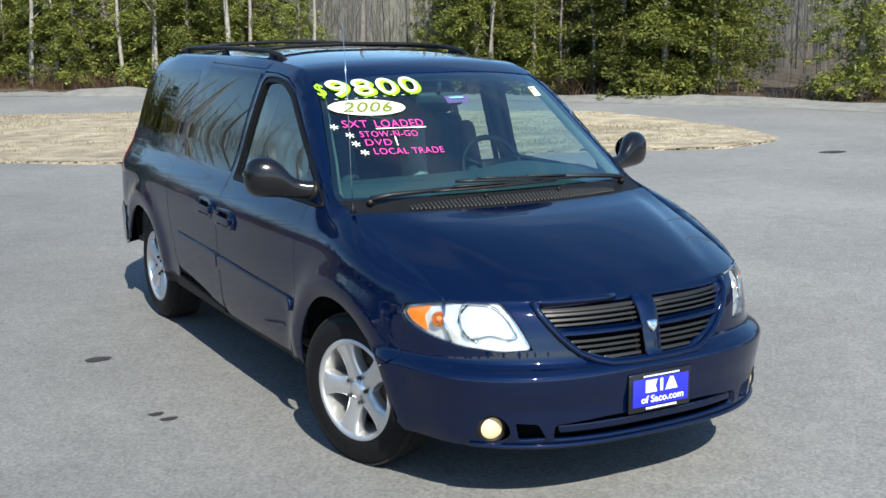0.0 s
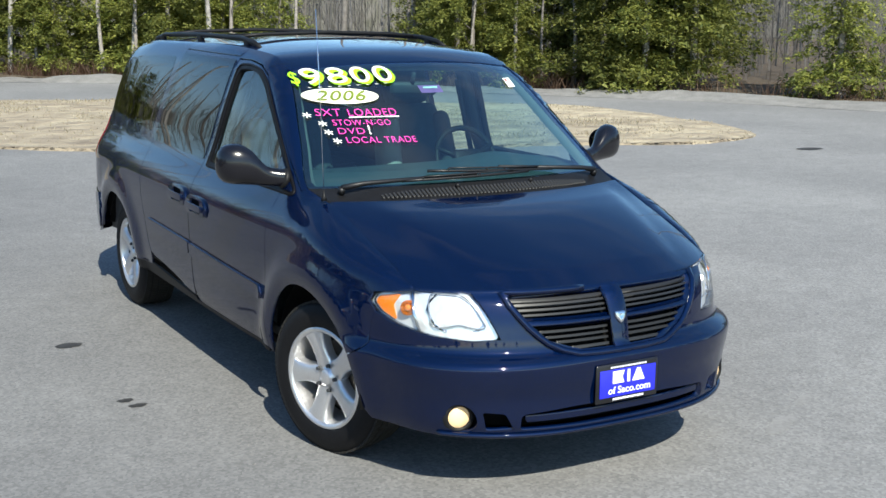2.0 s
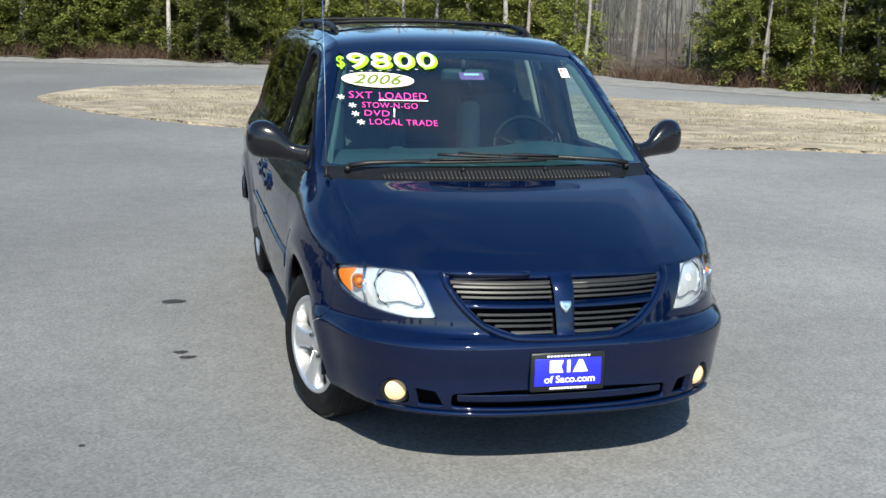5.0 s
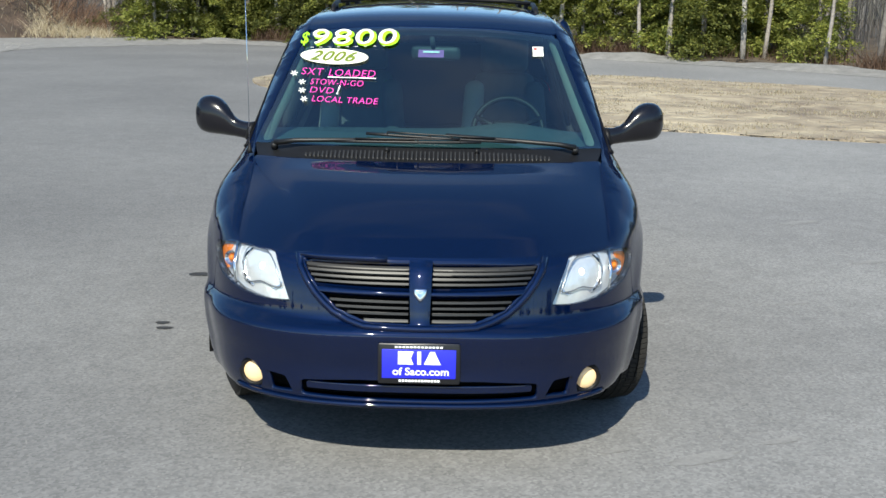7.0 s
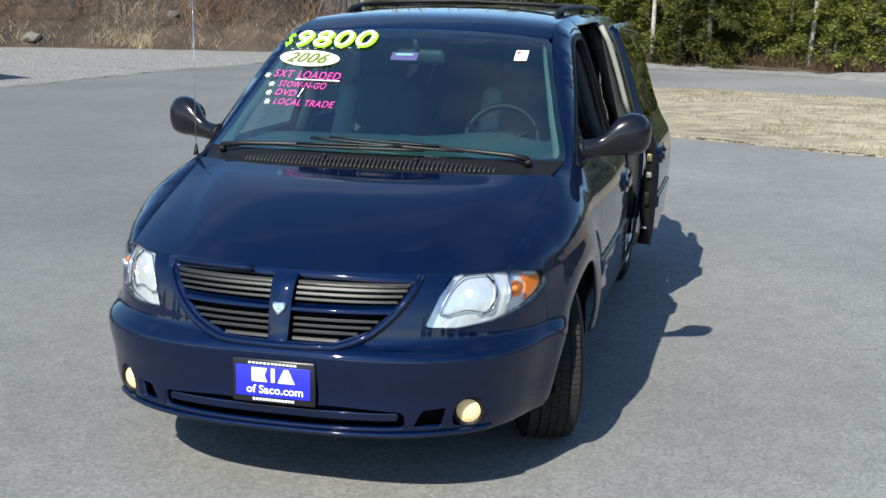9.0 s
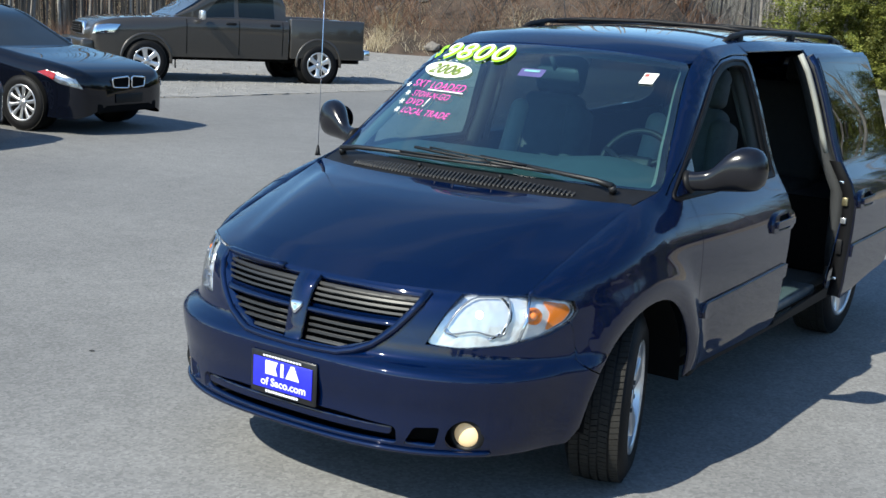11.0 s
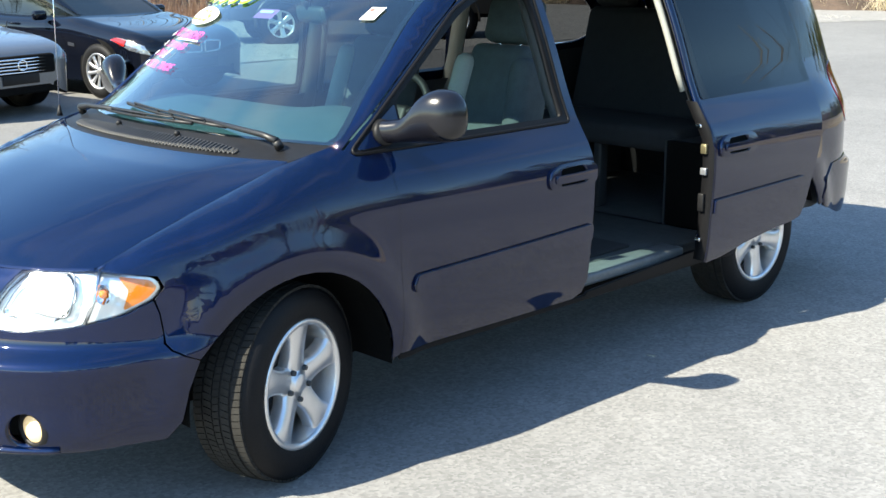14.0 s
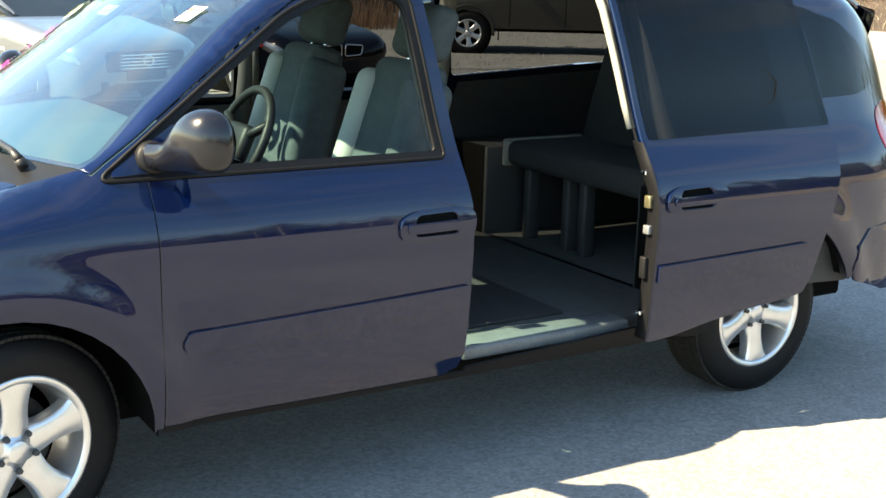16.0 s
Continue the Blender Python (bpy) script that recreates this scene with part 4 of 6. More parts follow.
for sg in (1, -1):
    cy = 0.53 if sg > 0 else 0.50
    bm = bmesh.new()
    fs = [pchip([m[0] for m in MIRROR], [m[i] for m in MIRROR]) for i in range(1, 5)]
    rings = []
    for x in [m[0] for m in MIRROR[:3]] + list(np.linspace(0.925, 1.11, 14)) + [m[0] for m in MIRROR[10:]]:
        yo, zo, hy, hz = (g(float(x)) for g in fs)
        ring = []
        for k in range(28):
            a = 2 * math.pi * k / 28
            ca, sa = math.cos(a), math.sin(a)
            y = hy * math.copysign(abs(ca) ** 0.85, ca)
            ring.append(bm.verts.new((sg * x, cy + yo + (y if y < 0 else y * 0.6), zo + hz * math.copysign(abs(sa) ** 0.85, sa))))
        rings.append(ring)
    for A, B in zip(rings, rings[1:]):
        for k in range(28):
            bm.faces.new((A[k], A[(k + 1) % 28], B[(k + 1) % 28], B[k]))
    bm.faces.new(rings[-1])
    bmesh.ops.recalc_face_normals(bm, faces=bm.faces)
    mir = part("door_mirror", bm, GLOSS_BLACK, van, "black teardrop door mirror")
    f, fl = (wall_l, False) if sg > 0 else (wall_r, True)
    sail = rounded([(0.310, 1.092), (0.522, 1.104), (0.522, 1.232), (0.405, 1.158)], [0.03, 0.006, 0.012, 0.02])
    part("mirror_sail", sheet(f, sail, (), 0.03, 0.01, 0.008, fl), PAINT, mir, "dark painted mirror base triangle")
    bm = bmesh.new()
    tube(bm, [(sg * 0.846, cy - 0.085, 1.140), (sg * 0.868, cy - 0.085, 1.146)], [0.052, 0.043], 16)
    part("mirror_collar", bm, BLACK_PLASTIC, mir)
    bm = bmesh.new()
    vs = [bm.verts.new((sg * (1.05 + 0.070 * math.cos(a)), cy + 0.060, 1.210 + 0.064 * math.sin(a))) for a in np.linspace(0, 2 * math.pi, 24, endpoint=False)]
    bm.faces.new(vs)
    part("mirror_glass", bm, CHROME, mir)

# antenna on the passenger fender
bm = bmesh.new()
tube(bm, [(-0.806, 0.085, 1.085), (-0.806, 0.085, 1.10), (-0.806, 0.086, 1.13)], [0.014, 0.010, 0.005], 10)
ant = part("antenna", bm, BLACK_PLASTIC, van)
bm = bmesh.new()
tube(bm, [(-0.806, 0.086, 1.12), (-0.812, 0.098, 1.5), (-0.822, 0.115, 1.90)], 0.0017, 6)
part("antenna_rod", bm, CHROME, ant)

# roof rack
for sg in (1, -1):
    bm = bmesh.new()
    def rz(y):
        k = np.interp(y, [s[2] for s in ST], _k)
        return cap(float(k), 0.56)[2]
    tube(bm, [(sg * 0.56, 1.42, rz(1.42) - 0.005), (sg * 0.56, 1.52, rz(1.5) + 0.018), (sg * 0.56, 1.7, rz(1.7) + 0.030), (sg * 0.56, 2.4, rz(2.4) + 0.032), (sg * 0.56, 3.1, rz(3.1) + 0.030), (sg * 0.55, 3.3, rz(3.3) + 0.02), (sg * 0.55, 3.4, rz(3.4) - 0.005)], [0.010, 0.015, 0.0135, 0.0135, 0.0135, 0.015, 0.010], 10)
    rk = part("roof_rail", bm, BLACK_PLASTIC, van, "black roof rack rail")
    for y in (1.62, 2.4, 3.15):
        bm = bmesh.new()
        box(bm, (sg * 0.56, y, rz(y) + 0.012), (0.026, 0.07, 0.04), bevel=0.008)
        part("rail_foot", bm, BLACK_PLASTIC, rk)
for y in (1.80, 2.95):
    bm = bmesh.new()
    tube(bm, [(-0.56, y, rz(y) + 0.032), (-0.4, y, rz(y) + 0.046), (0, y, rz(y) + 0.056), (0.4, y, rz(y) + 0.046), (0.56, y, rz(y) + 0.032)], 0.011, 8)
    part("rack_crossbar", bm, BLACK_PLASTIC, van)


# wipers
WIPER_BLACK = material("wiper_black", (0.004, 0.004, 0.005), 0.5, 0, 200, 0.3)


def blade(pts, lift):
    return [Vector(cap(k, x)) + Vector((0, -0.45, 0.9)) * lift for k, x in pts]


for piv, elbow, arm_end, b0, b1 in (((1.12, -0.70), (1.175, -0.60), (1.235, -0.06), (1.222, -0.42), (1.238, 0.24)), ((1.13, 0.67), (1.18, 0.60), (1.272, 0.08), (1.285, -0.28), (1.240, 0.40))):
    bm = bmesh.new()
    tube(bm, blade([piv], 0.0) + blade([piv], 0.03), 0.016, 10)
    tube(bm, blade([piv, elbow], 0.03) + blade([arm_end], 0.024), [0.014, 0.011, 0.007], 8)
    wp = part("wiper", bm, WIPER_BLACK, van, "black wiper arm")
    bm = bmesh.new()
    n = 7
    tube(bm, blade([(b0[0] + (b1[0] - b0[0]) * i / n, b0[1] + (b1[1] - b0[1]) * i / n) for i in range(n + 1)], 0.012), 0.0075, 6)
    for i in (1, 3, 4, 6):
        q = (b0[0] + (b1[0] - b0[0]) * i / n, b0[1] + (b1[1] - b0[1]) * i / n)
        tube(bm, blade([q], 0.010) + blade([q], 0.026), 0.005, 6)
    tube(bm, blade([(b0[0] + (b1[0] - b0[0]) * i / n, b0[1] + (b1[1] - b0[1]) * i / n) for i in range(1, n)], 0.028), 0.0045, 6)
    part("wiper_blade", bm, WIPER_BLACK, wp)
for x in (-0.18, 0.22):
    bm = bmesh.new()
    bmesh.ops.create_uvsphere(bm, u_segments=10, v_segments=6, radius=0.012, matrix=Matrix.Translation(Vector(cap(1.14, x)) + Vector((0, 0, 0.008))))
    part("washer_nozzle", bm, BLACK_PLASTIC, van)


# writing on the windscreen
def flat_paint(name, color):
    return material(name, color, 0.55, 0, 30, 0.12)


LIME = flat_paint("lime_marker", (0.35, 0.85, 0.02))
WHITE = flat_paint("white_marker", (0.86, 0.88, 0.82))
PINK = flat_paint("pink_marker", (0.85, 0.06, 0.42))
CREAM = flat_paint("cream_oval", (0.88, 0.9, 0.72))


def on_screen(x, z, lift):
    lo, hi = 1.15, 2.05
    for _ in range(26):
        mid = (lo + hi) / 2
        if cap(mid, x)[2] < z:
            lo = mid
        else:
            hi = mid
    p = Vector(cap(lo, x))
    return p + Vector((0.2 * x, -0.55, 0.83)).normalized() * lift


def text_mesh(body, size=1.0, shear=0.0, bold=0.0, space=1.0):
    """The outlines of a text as a mesh, baseline at z 0 and centred on nothing."""
    cu = bpy.data.curves.new("text", "FONT")
    cu.body, cu.size, cu.shear, cu.offset, cu.space_character = body, size, shear, bold, space
    cu.resolution_u = 4
    ob = new("text", cu)
    dg = bpy.context.evaluated_depsgraph_get()
    me = bpy.data.meshes.new_from_object(ob.evaluated_get(dg))
    bpy.data.objects.remove(ob)
    bpy.data.curves.remove(cu)
    return me


def screen_text(name, body, x0, x1, z0, z1, mat, lift, parent, shear=0.0, bold=0.0, label="", rise=0.0):
    me = text_mesh(body, 1.0, shear, bold, 1.08)
    co = np.array([v.co[:] for v in me.vertices])
    lo, hi = co.min(0), co.max(0)
    for v in me.vertices:
        u, w = (v.co.x - lo[0]) / (hi[0] - lo[0]), (v.co.y - lo[1]) / (hi[1] - lo[1])
        v.co = on_screen(x0 + (x1 - x0) * u, z0 + (z1 - z0) * w + rise * u, lift)
    me.materials.append(mat)
    me.name = name
    ob = new(name, me)
    ob.parent = parent
    if label:
        tagged(ob, label)
    return ob


def screen_patch(name, ol, mat, lift, parent, label=""):
    bm = bmesh.new()
    c = bm.verts.new(on_screen(sum(p[0] for p in ol) / len(ol), sum(p[1] for p in ol) / len(ol), lift))
    vs = [bm.verts.new(on_screen(x, z, lift)) for x, z in ol]
    for i in range(len(vs)):
        bm.faces.new((c, vs[i], vs[(i + 1) % len(vs)]))
    return part(name, bm, mat, parent, label)


screen_text("price_shadow", "9800", -0.594, -0.158, 1.530, 1.602, LIME, 0.005, windscreen, 0.06, 0.022, "", 0.014)
screen_text("price", "9800", -0.600, -0.172, 1.5375, 1.605, WHITE, 0.008, windscreen, 0.06, -0.004, "white price digits with lime edges", 0.014)
screen_text("dollar_sign", "$", -0.656, -0.616, 1.528, 1.590, LIME, 0.009, windscreen, 0.1, 0.012)
for i in range(9):
    x = -0.60 + 0.045 * i
    screen_patch("dash_mark", [(x, 1.523 + 0.02 * i / 9), (x + 0.016, 1.523 + 0.02 * i / 9), (x + 0.016, 1.5246 + 0.02 * i / 9), (x, 1.5246 + 0.02 * i / 9)], WHITE, 0.006, windscreen)
oval = screen_patch("year_oval", [(-0.475 + 0.172 * math.cos(a), 1.488 + 0.034 * math.sin(a)) for a in np.linspace(0, 2 * math.pi, 40, endpoint=False)], CREAM, 0.005, windscreen, "cream oval year sticker")
screen_text("year", "2006", -0.598, -0.358, 1.466, 1.510, material("olive_ink", (0.16, 0.22, 0.02), 0.5, 0, 40, 0.3), 0.009, windscreen, 0.45, 0.012)
for body, xa, xb, z in (("SXT", -0.628, -0.515, 1.402), ("LOADED", -0.488, -0.262, 1.402), ("STOW-N-GO", -0.575, -0.315, 1.362), ("DVD", -0.572, -0.455, 1.327), ("LOCAL TRADE", -0.556, -0.238, 1.291)):
    screen_text("marker_writing", body, xa, xb, z, z + (0.030 if z > 1.4 else 0.024), PINK, 0.006, windscreen, 0.14, -0.008, "pink hand-lettered marker words")
screen_patch("underline", [(-0.492, 1.394), (-0.258, 1.396), (-0.258, 1.400), (-0.492, 1.398)], WHITE, 0.006, windscreen)
screen_text("exclamation", "!", -0.44, -0.425, 1.324, 1.362, WHITE, 0.007, windscreen, 0.3, 0.03)
for x, z in ((-0.665, 1.392), (-0.618, 1.357), (-0.612, 1.321), (-0.595, 1.286)):
    for a in (15, 75, 135):
        ca, sa = math.cos(radians(a)), math.sin(radians(a))
        screen_patch("star_stroke", [(x + u * 0.019 * ca - v * 0.0026 * sa, z + 0.012 + (u * 0.019 * sa + v * 0.0026 * ca) * 0.62) for u, v in ((-1, -1), (1, -1), (1, 1), (-1, 1))], WHITE, 0.007, windscreen)
tagc = material("violet_tag", (0.42, 0.15, 0.42), 0.5, 0, 30, 0.2)
tg = screen_patch("hang_tag", [(-0.062, 1.507), (0.062, 1.507), (0.062, 1.540), (-0.062, 1.540)], tagc, -0.010, windscreen, "violet printed tag")
screen_patch("tag_bar", [(-0.04, 1.524), (0.04, 1.524), (0.04, 1.532), (-0.04, 1.532)], WHITE, -0.006, windscreen)
screen_patch("inspection_sticker", [(0.498, 1.505), (0.552, 1.505), (0.552, 1.548), (0.498, 1.548)], WHITE, 0.003, windscreen, "white square windscreen sticker")
screen_patch("sticker_bar", [(0.503, 1.532), (0.520, 1.532), (0.520, 1.543), (0.503, 1.543)], material("sticker_red", (0.45, 0.12, 0.10), 0.5, 0, 30, 0.2), 0.005, windscreen)

# dealer plate
bm = bmesh.new()
box(bm, (0, -1.028, 0.462), (0.306, 0.010, 0.158), bevel=0.006)
plate = part("dealer_plate", bm, material("plate_frame", (0.01, 0.01, 0.012), 0.3, 0, 60, 0.3), van, "blue dealer plate in a black frame")
bm = bmesh.new()
box(bm, (0, -1.035, 0.463), (0.276, 0.004, 0.112), bevel=0.001)
part("plate_face", bm, material("plate_blue", (0.02, 0.025, 0.62), 0.4, 0, 40, 0.15), plate)
PLATE_WHITE = material("plate_white", (0.85, 0.86, 0.88), 0.5, 0, 60, 0.1)


def plate_text(body, x0, x1, z0, z1):
    me = text_mesh(body, 1.0, 0, 0.02)
    co = np.array([v.co[:] for v in me.vertices])
    lo, hi = co.min(0), co.max(0)
    for v in me.vertices:
        v.co = (x0 + (x1 - x0) * (v.co.x - lo[0]) / (hi[0] - lo[0]), -1.039, z0 + (z1 - z0) * (v.co.y - lo[1]) / (hi[1] - lo[1]))
    me.materials.append(PLATE_WHITE)
    ob = new("plate_writing", me)
    ob.parent = plate


def plate_bars(pieces):
    for pts in pieces:
        bm = bmesh.new()
        bm.faces.new([bm.verts.new((x, -1.039, z)) for x, z in pts])
        part("plate_mark", bm, PLATE_WHITE, plate)


# the dealer's mark as plain blocks
plate_bars([[(-0.078, 0.462), (-0.020, 0.462), (-0.030, 0.487), (-0.020, 0.513), (-0.078, 0.513)], [(-0.006, 0.462), (0.008, 0.462), (0.008, 0.513), (-0.006, 0.513)], [(0.018, 0.462), (0.082, 0.462), (0.058, 0.513), (0.042, 0.513)]])
plate_text("of Saco.com", -0.098, 0.112, 0.420, 0.450)
plate_bars([[(-0.075 + 0.012 * i, 0.394), (-0.066 + 0.012 * i, 0.394), (-0.066 + 0.012 * i, 0.403), (-0.075 + 0.012 * i, 0.403)] for i in range(13)])
plate_bars([[(-0.09 + 0.014 * i, 0.526), (-0.080 + 0.014 * i, 0.526), (-0.080 + 0.014 * i, 0.533), (-0.09 + 0.014 * i, 0.533)] for i in range(13)])

# ---- the minivan inside ----
PILLAR_GREY = material("pillar_grey", (0.17, 0.175, 0.16), 0.6, 0, 120, 0.1)
for nm, c, s, mt in (("cabin_floor", (0, 1.54, 0.40), (1.70, 2.10, 0.05), CARPET), ("rear_floor", (0, 3.10, 0.40), (1.10, 1.1, 0.05), CARPET), ("bulkhead", (0, 0.50, 0.66), (1.5, 0.06, 0.60), TRIM_DARK),
                     ("engine_bay", (0, 0.2, 0.9), (1.0, 0.5, 0.06), DARK), ("wheel_house", (0.56, 3.10, 0.62), (0.03, 1.1, 0.46), TRIM_DARK), ("wheel_house", (-0.56, 3.10, 0.62), (0.03, 1.1, 0.46), TRIM_DARK),
                     ("side_shelf", (0.72, 3.10, 0.83), (0.34, 1.1, 0.03), TRIM_DARK), ("side_shelf", (-0.72, 3.10, 0.83), (0.34, 1.1, 0.03), TRIM_DARK), ("load_floor_end", (0, 3.66, 0.62), (1.5, 0.03, 0.46), TRIM_DARK), ("wheel_house_front", (0.725, 2.56, 0.64), (0.33, 0.03, 0.42), DARK), ("wheel_house_front", (-0.725, 2.56, 0.64), (0.33, 0.03, 0.42), DARK)):
    bm = bmesh.new()
    box(bm, c, s, bevel=0.008)
    part(nm, bm, mt, van)
bm = bmesh.new()
box(bm, (0.83, 1.87, 0.402), (0.13, 0.74, 0.05), bevel=0.012)
part("scuff_plate", bm, material("scuff_grey", (0.12, 0.13, 0.135), 0.45, 0, 90, 0.3), van)
bm = bmesh.new()
box(bm, (0.43, 1.75, 0.432), (0.58, 0.62, 0.014), bevel=0.005)
part("floor_mat", bm, MAT_DARK, van, "dark floor mat")
liner = [(1.98, 0.57), (2.2, 0.585), (3.4, 0.57), (3.4, -0.57), (2.2, -0.585), (1.98, -0.57)]
part("headliner", sheet(cap, liner, (), 0.1, 0, -0.045, True), TRIM_TAUPE, van)
for sgn, f, fl in SIDES:
    bm = bmesh.new()
    rows = []
    for k in np.linspace(1.24, 1.95, 16):
        p = Vector(cap(k, sgn * (ST_X(k) - 0.028)))
        w = 0.040 - 0.014 * (k - 1.24) / 0.71
        rows.append([bm.verts.new(q) for q in (p + Vector((0, 0.012, -0.010)), p + Vector((-sgn * w * 0.6, 0.025, -0.012)), p + Vector((-sgn * w, 0.065, -0.012)))])
    for A, B in zip(rows, rows[1:]):
        for i in range(2):
            bm.faces.new((A[i], A[i + 1], B[i + 1], B[i]))
    part("pillar_trim", bm, PILLAR_GREY, van)
    if sgn > 0:
        inn = [(0.45, 0.45), (1.48, 0.45), (1.48, 1.10), (0.40, 1.10)]
        part("door_trim", sheet(f, inn, (), 0.08, 0, -0.07, fl), TRIM_DARK, front_doors[0])
    else:
        inn = [(0.45, 0.45), (2.43, 0.45), (2.43, 1.10), (0.40, 1.10)]
        part("side_trim", sheet(f, inn, (), 0.08, 0, -0.07, fl), TRIM_DARK, van)
    inn = [(2.44, 0.42), (3.6, 0.42), (3.6, 1.215), (2.52, 1.165)]
    part("rear_side_trim", sheet(f, inn, (), 0.08, 0, -0.08, fl), TRIM_DARK, van)
    for c0, c1, mt in ((1.47, 1.40, TRIM_DARK), (2.49, 2.38, TRIM_TAUPE if sgn < 0 else TRIM_DARK)):
        bm = bmesh.new()
        tube(bm, [Vector(f(c0 + (c1 - c0) * t, 0.5 + 1.13 * t)) - Vector((sgn * 0.06, 0, 0)) for t in np.linspace(0, 1, 9)], 0.042, 8)
        part("pillar_trim", bm, mt, van)
    bm = bmesh.new()
    tube(bm, [Vector(f(1.46, 1.08)) - Vector((sgn * 0.12, 0, 0)), Vector(f(1.41, 1.5)) - Vector((sgn * 0.11, 0, 0))], 0.016, 6)
    part("seat_belt", bm, TRIM_DARK, van)

# dashboard: one profile drawn across the cabin
bm = bmesh.new()
dp = [(0.05, 1.06), (0.20, 1.115), (0.42, 1.14), (0.64, 1.145), (0.72, 1.115), (0.735, 1.06), (0.71, 0.9), (0.74, 0.72), (0.68, 0.55), (0.45, 0.50)]
rows = []
for x in np.linspace(-0.80, 0.80, 25):
    bowl = 0.10 * (abs(x) / 0.8) ** 2.2
    hump = 0.035 * math.exp(-((x - 0.40) / 0.2) ** 2)
    rows.append([bm.verts.new((x, y + bowl * (1.6 if i < 3 else 0.2), z - 0.012 * (abs(x) / 0.8) ** 3 + (hump if 2 <= i <= 4 else 0))) for i, (y, z) in enumerate(dp)])
for A, B in zip(rows, rows[1:]):
    for i in range(len(A) - 1):
        bm.faces.new((A[i], B[i], B[i + 1], A[i + 1]))
bmesh.ops.recalc_face_normals(bm, faces=bm.faces)
dash = part("dashboard", bm, DASH, van, "slate grey dashboard")
bm = bmesh.new()
tube(bm, [(0.40 + 0.180 * math.cos(a), 0.90 + 0.08 * math.sin(a), 1.105 + 0.165 * math.sin(a)) for a in np.linspace(0, 2 * math.pi, 36, endpoint=False)], 0.016, 8, True)
tube(bm, [(0.40, 0.68, 1.0), (0.40, 0.87, 1.10)], [0.05, 0.05], 12)
for a in (20, 160, 250, 290):
    tube(bm, [(0.40, 0.885, 1.10), (0.40 + 0.18 * math.cos(radians(a)), 0.90 + 0.08 * math.sin(radians(a)), 1.115 + 0.175 * math.sin(radians(a)))], 0.016, 6)
box(bm, (0, 0, 0), (0.17, 0.05, 0.13), Matrix.Translation((0.40, 0.89, 1.10)) @ pose(0, 0, 0, -24), bevel=0.02)
part("steering_wheel", bm, BLACK_PLASTIC, van, "dark steering wheel")
bm = bmesh.new()
box(bm, (0, 0, 0), (0.25, 0.03, 0.07), Matrix.Translation((0.02, 0.80, 1.505)) @ pose(0, 0, 0, 10, 0, -12), bevel=0.02)
tube(bm, [(0.01, 0.80, 1.52), (0.0, 0.76, 1.585)], 0.012, 8)
part("rear_view_mirror", bm, TRIM_DARK, van)
for sg in (1, -1):
    bm = bmesh.new()
    box(bm, (sg * 0.33, 0.99, 1.625), (0.42, 0.16, 0.02), pose(0, 0, 0), bevel=0.008)
    part("sun_visor", bm, TRIM_TAUPE, van)


def cushion(bm, c, s, m, puff=0.03, bevel=0.05):
    vs = box(bm, c, s, None, bevel, 4)
    for v in vs:
        d = [(v.co[i] - c[i]) / (s[i] / 2) for i in range(3)]
        n = min(range(3), key=lambda i: s[i])
        k = puff * (1 - d[(n + 1) % 3] ** 2) * (1 - d[(n + 2) % 3] ** 2)
        v.co[n] += k * (1 if d[n] > 0 else -1)
    bmesh.ops.transform(bm, matrix=m, verts=vs)


def seat(x, y):
    st = new("front_seat")
    st.parent = van
    st.matrix_basis = pose(x, y, 0.42)
    tagged(st, "grey cloth front seat with sunlight painted on one bolster")
    bm = bmesh.new()
    cushion(bm, (0, 0, 0.30), (0.50, 0.52, 0.15), Matrix.Identity(4))
    part("seat", bm, CLOTH, st)
    bm = bmesh.new()
    box(bm, (0, 0, 0.11), (0.44, 0.45, 0.22), bevel=0.02)
    part("seat_base", bm, TRIM_DARK, st)
    tilt = Matrix.Translation((0, 0.23, 0.30)) @ pose(0, 0, 0, -17)
    bm = bmesh.new()
    cushion(bm, (0, 0.02, 0.36), (0.34, 0.14, 0.62), tilt, 0.02)
    part("backrest", bm, CLOTH, st)
    for sg in (1, -1):
        bm = bmesh.new()
        cushion(bm, (sg * 0.205, 0.005, 0.33), (0.11, 0.19, 0.54), tilt @ pose(0, 0, 0, 0, sg * -4, 0), 0.01)
        # sunlight on the -x bolster is put in as a paler material
        part("side_bolster", bm, TRIM_TAUPE if sg < 0 else CLOTH, st, "cloth bolster, the -x one coloured as sunlit")
    bm = bmesh.new()
    cushion(bm, (0, 0.03, 0.78), (0.27, 0.11, 0.20), tilt, 0.02, 0.04)
    part("headrest", bm, CLOTH, st)
    for sg in (1, -1):
        bm = bmesh.new()
        tube(bm, [tilt @ Vector((sg * 0.06, 0.03, 0.64)), tilt @ Vector((sg * 0.06, 0.03, 0.72))], 0.007, 6)
        part("headrest_post", bm, CHROME, st)
    return st


seat(0.40, 1.13)
seat(-0.40, 1.13)
bench = new("rear_bench")
bench.parent = van
tagged(bench, "dark folding rear bench seat with pale end trim")
bm = bmesh.new()
cushion(bm, (0.05, 2.84, 0.83), (1.06, 0.46, 0.12), Matrix.Identity(4), 0.02, 0.04)
part("seat", bm, CLOTH_DARK, bench)
bm = bmesh.new()
box(bm, (-0.485, 2.84, 0.83), (0.03, 0.47, 0.13), bevel=0.012)
part("end_trim", bm, TRIM_TAUPE, bench, "pale end trim")
for x in (-0.40, -0.1, 0.02, 0.5):
    bm = bmesh.new()
    box(bm, (x, 2.72, 0.60), (0.05, 0.07, 0.36), bevel=0.012)
    part("leg", bm, TRIM_DARK, bench)
bm = bmesh.new()
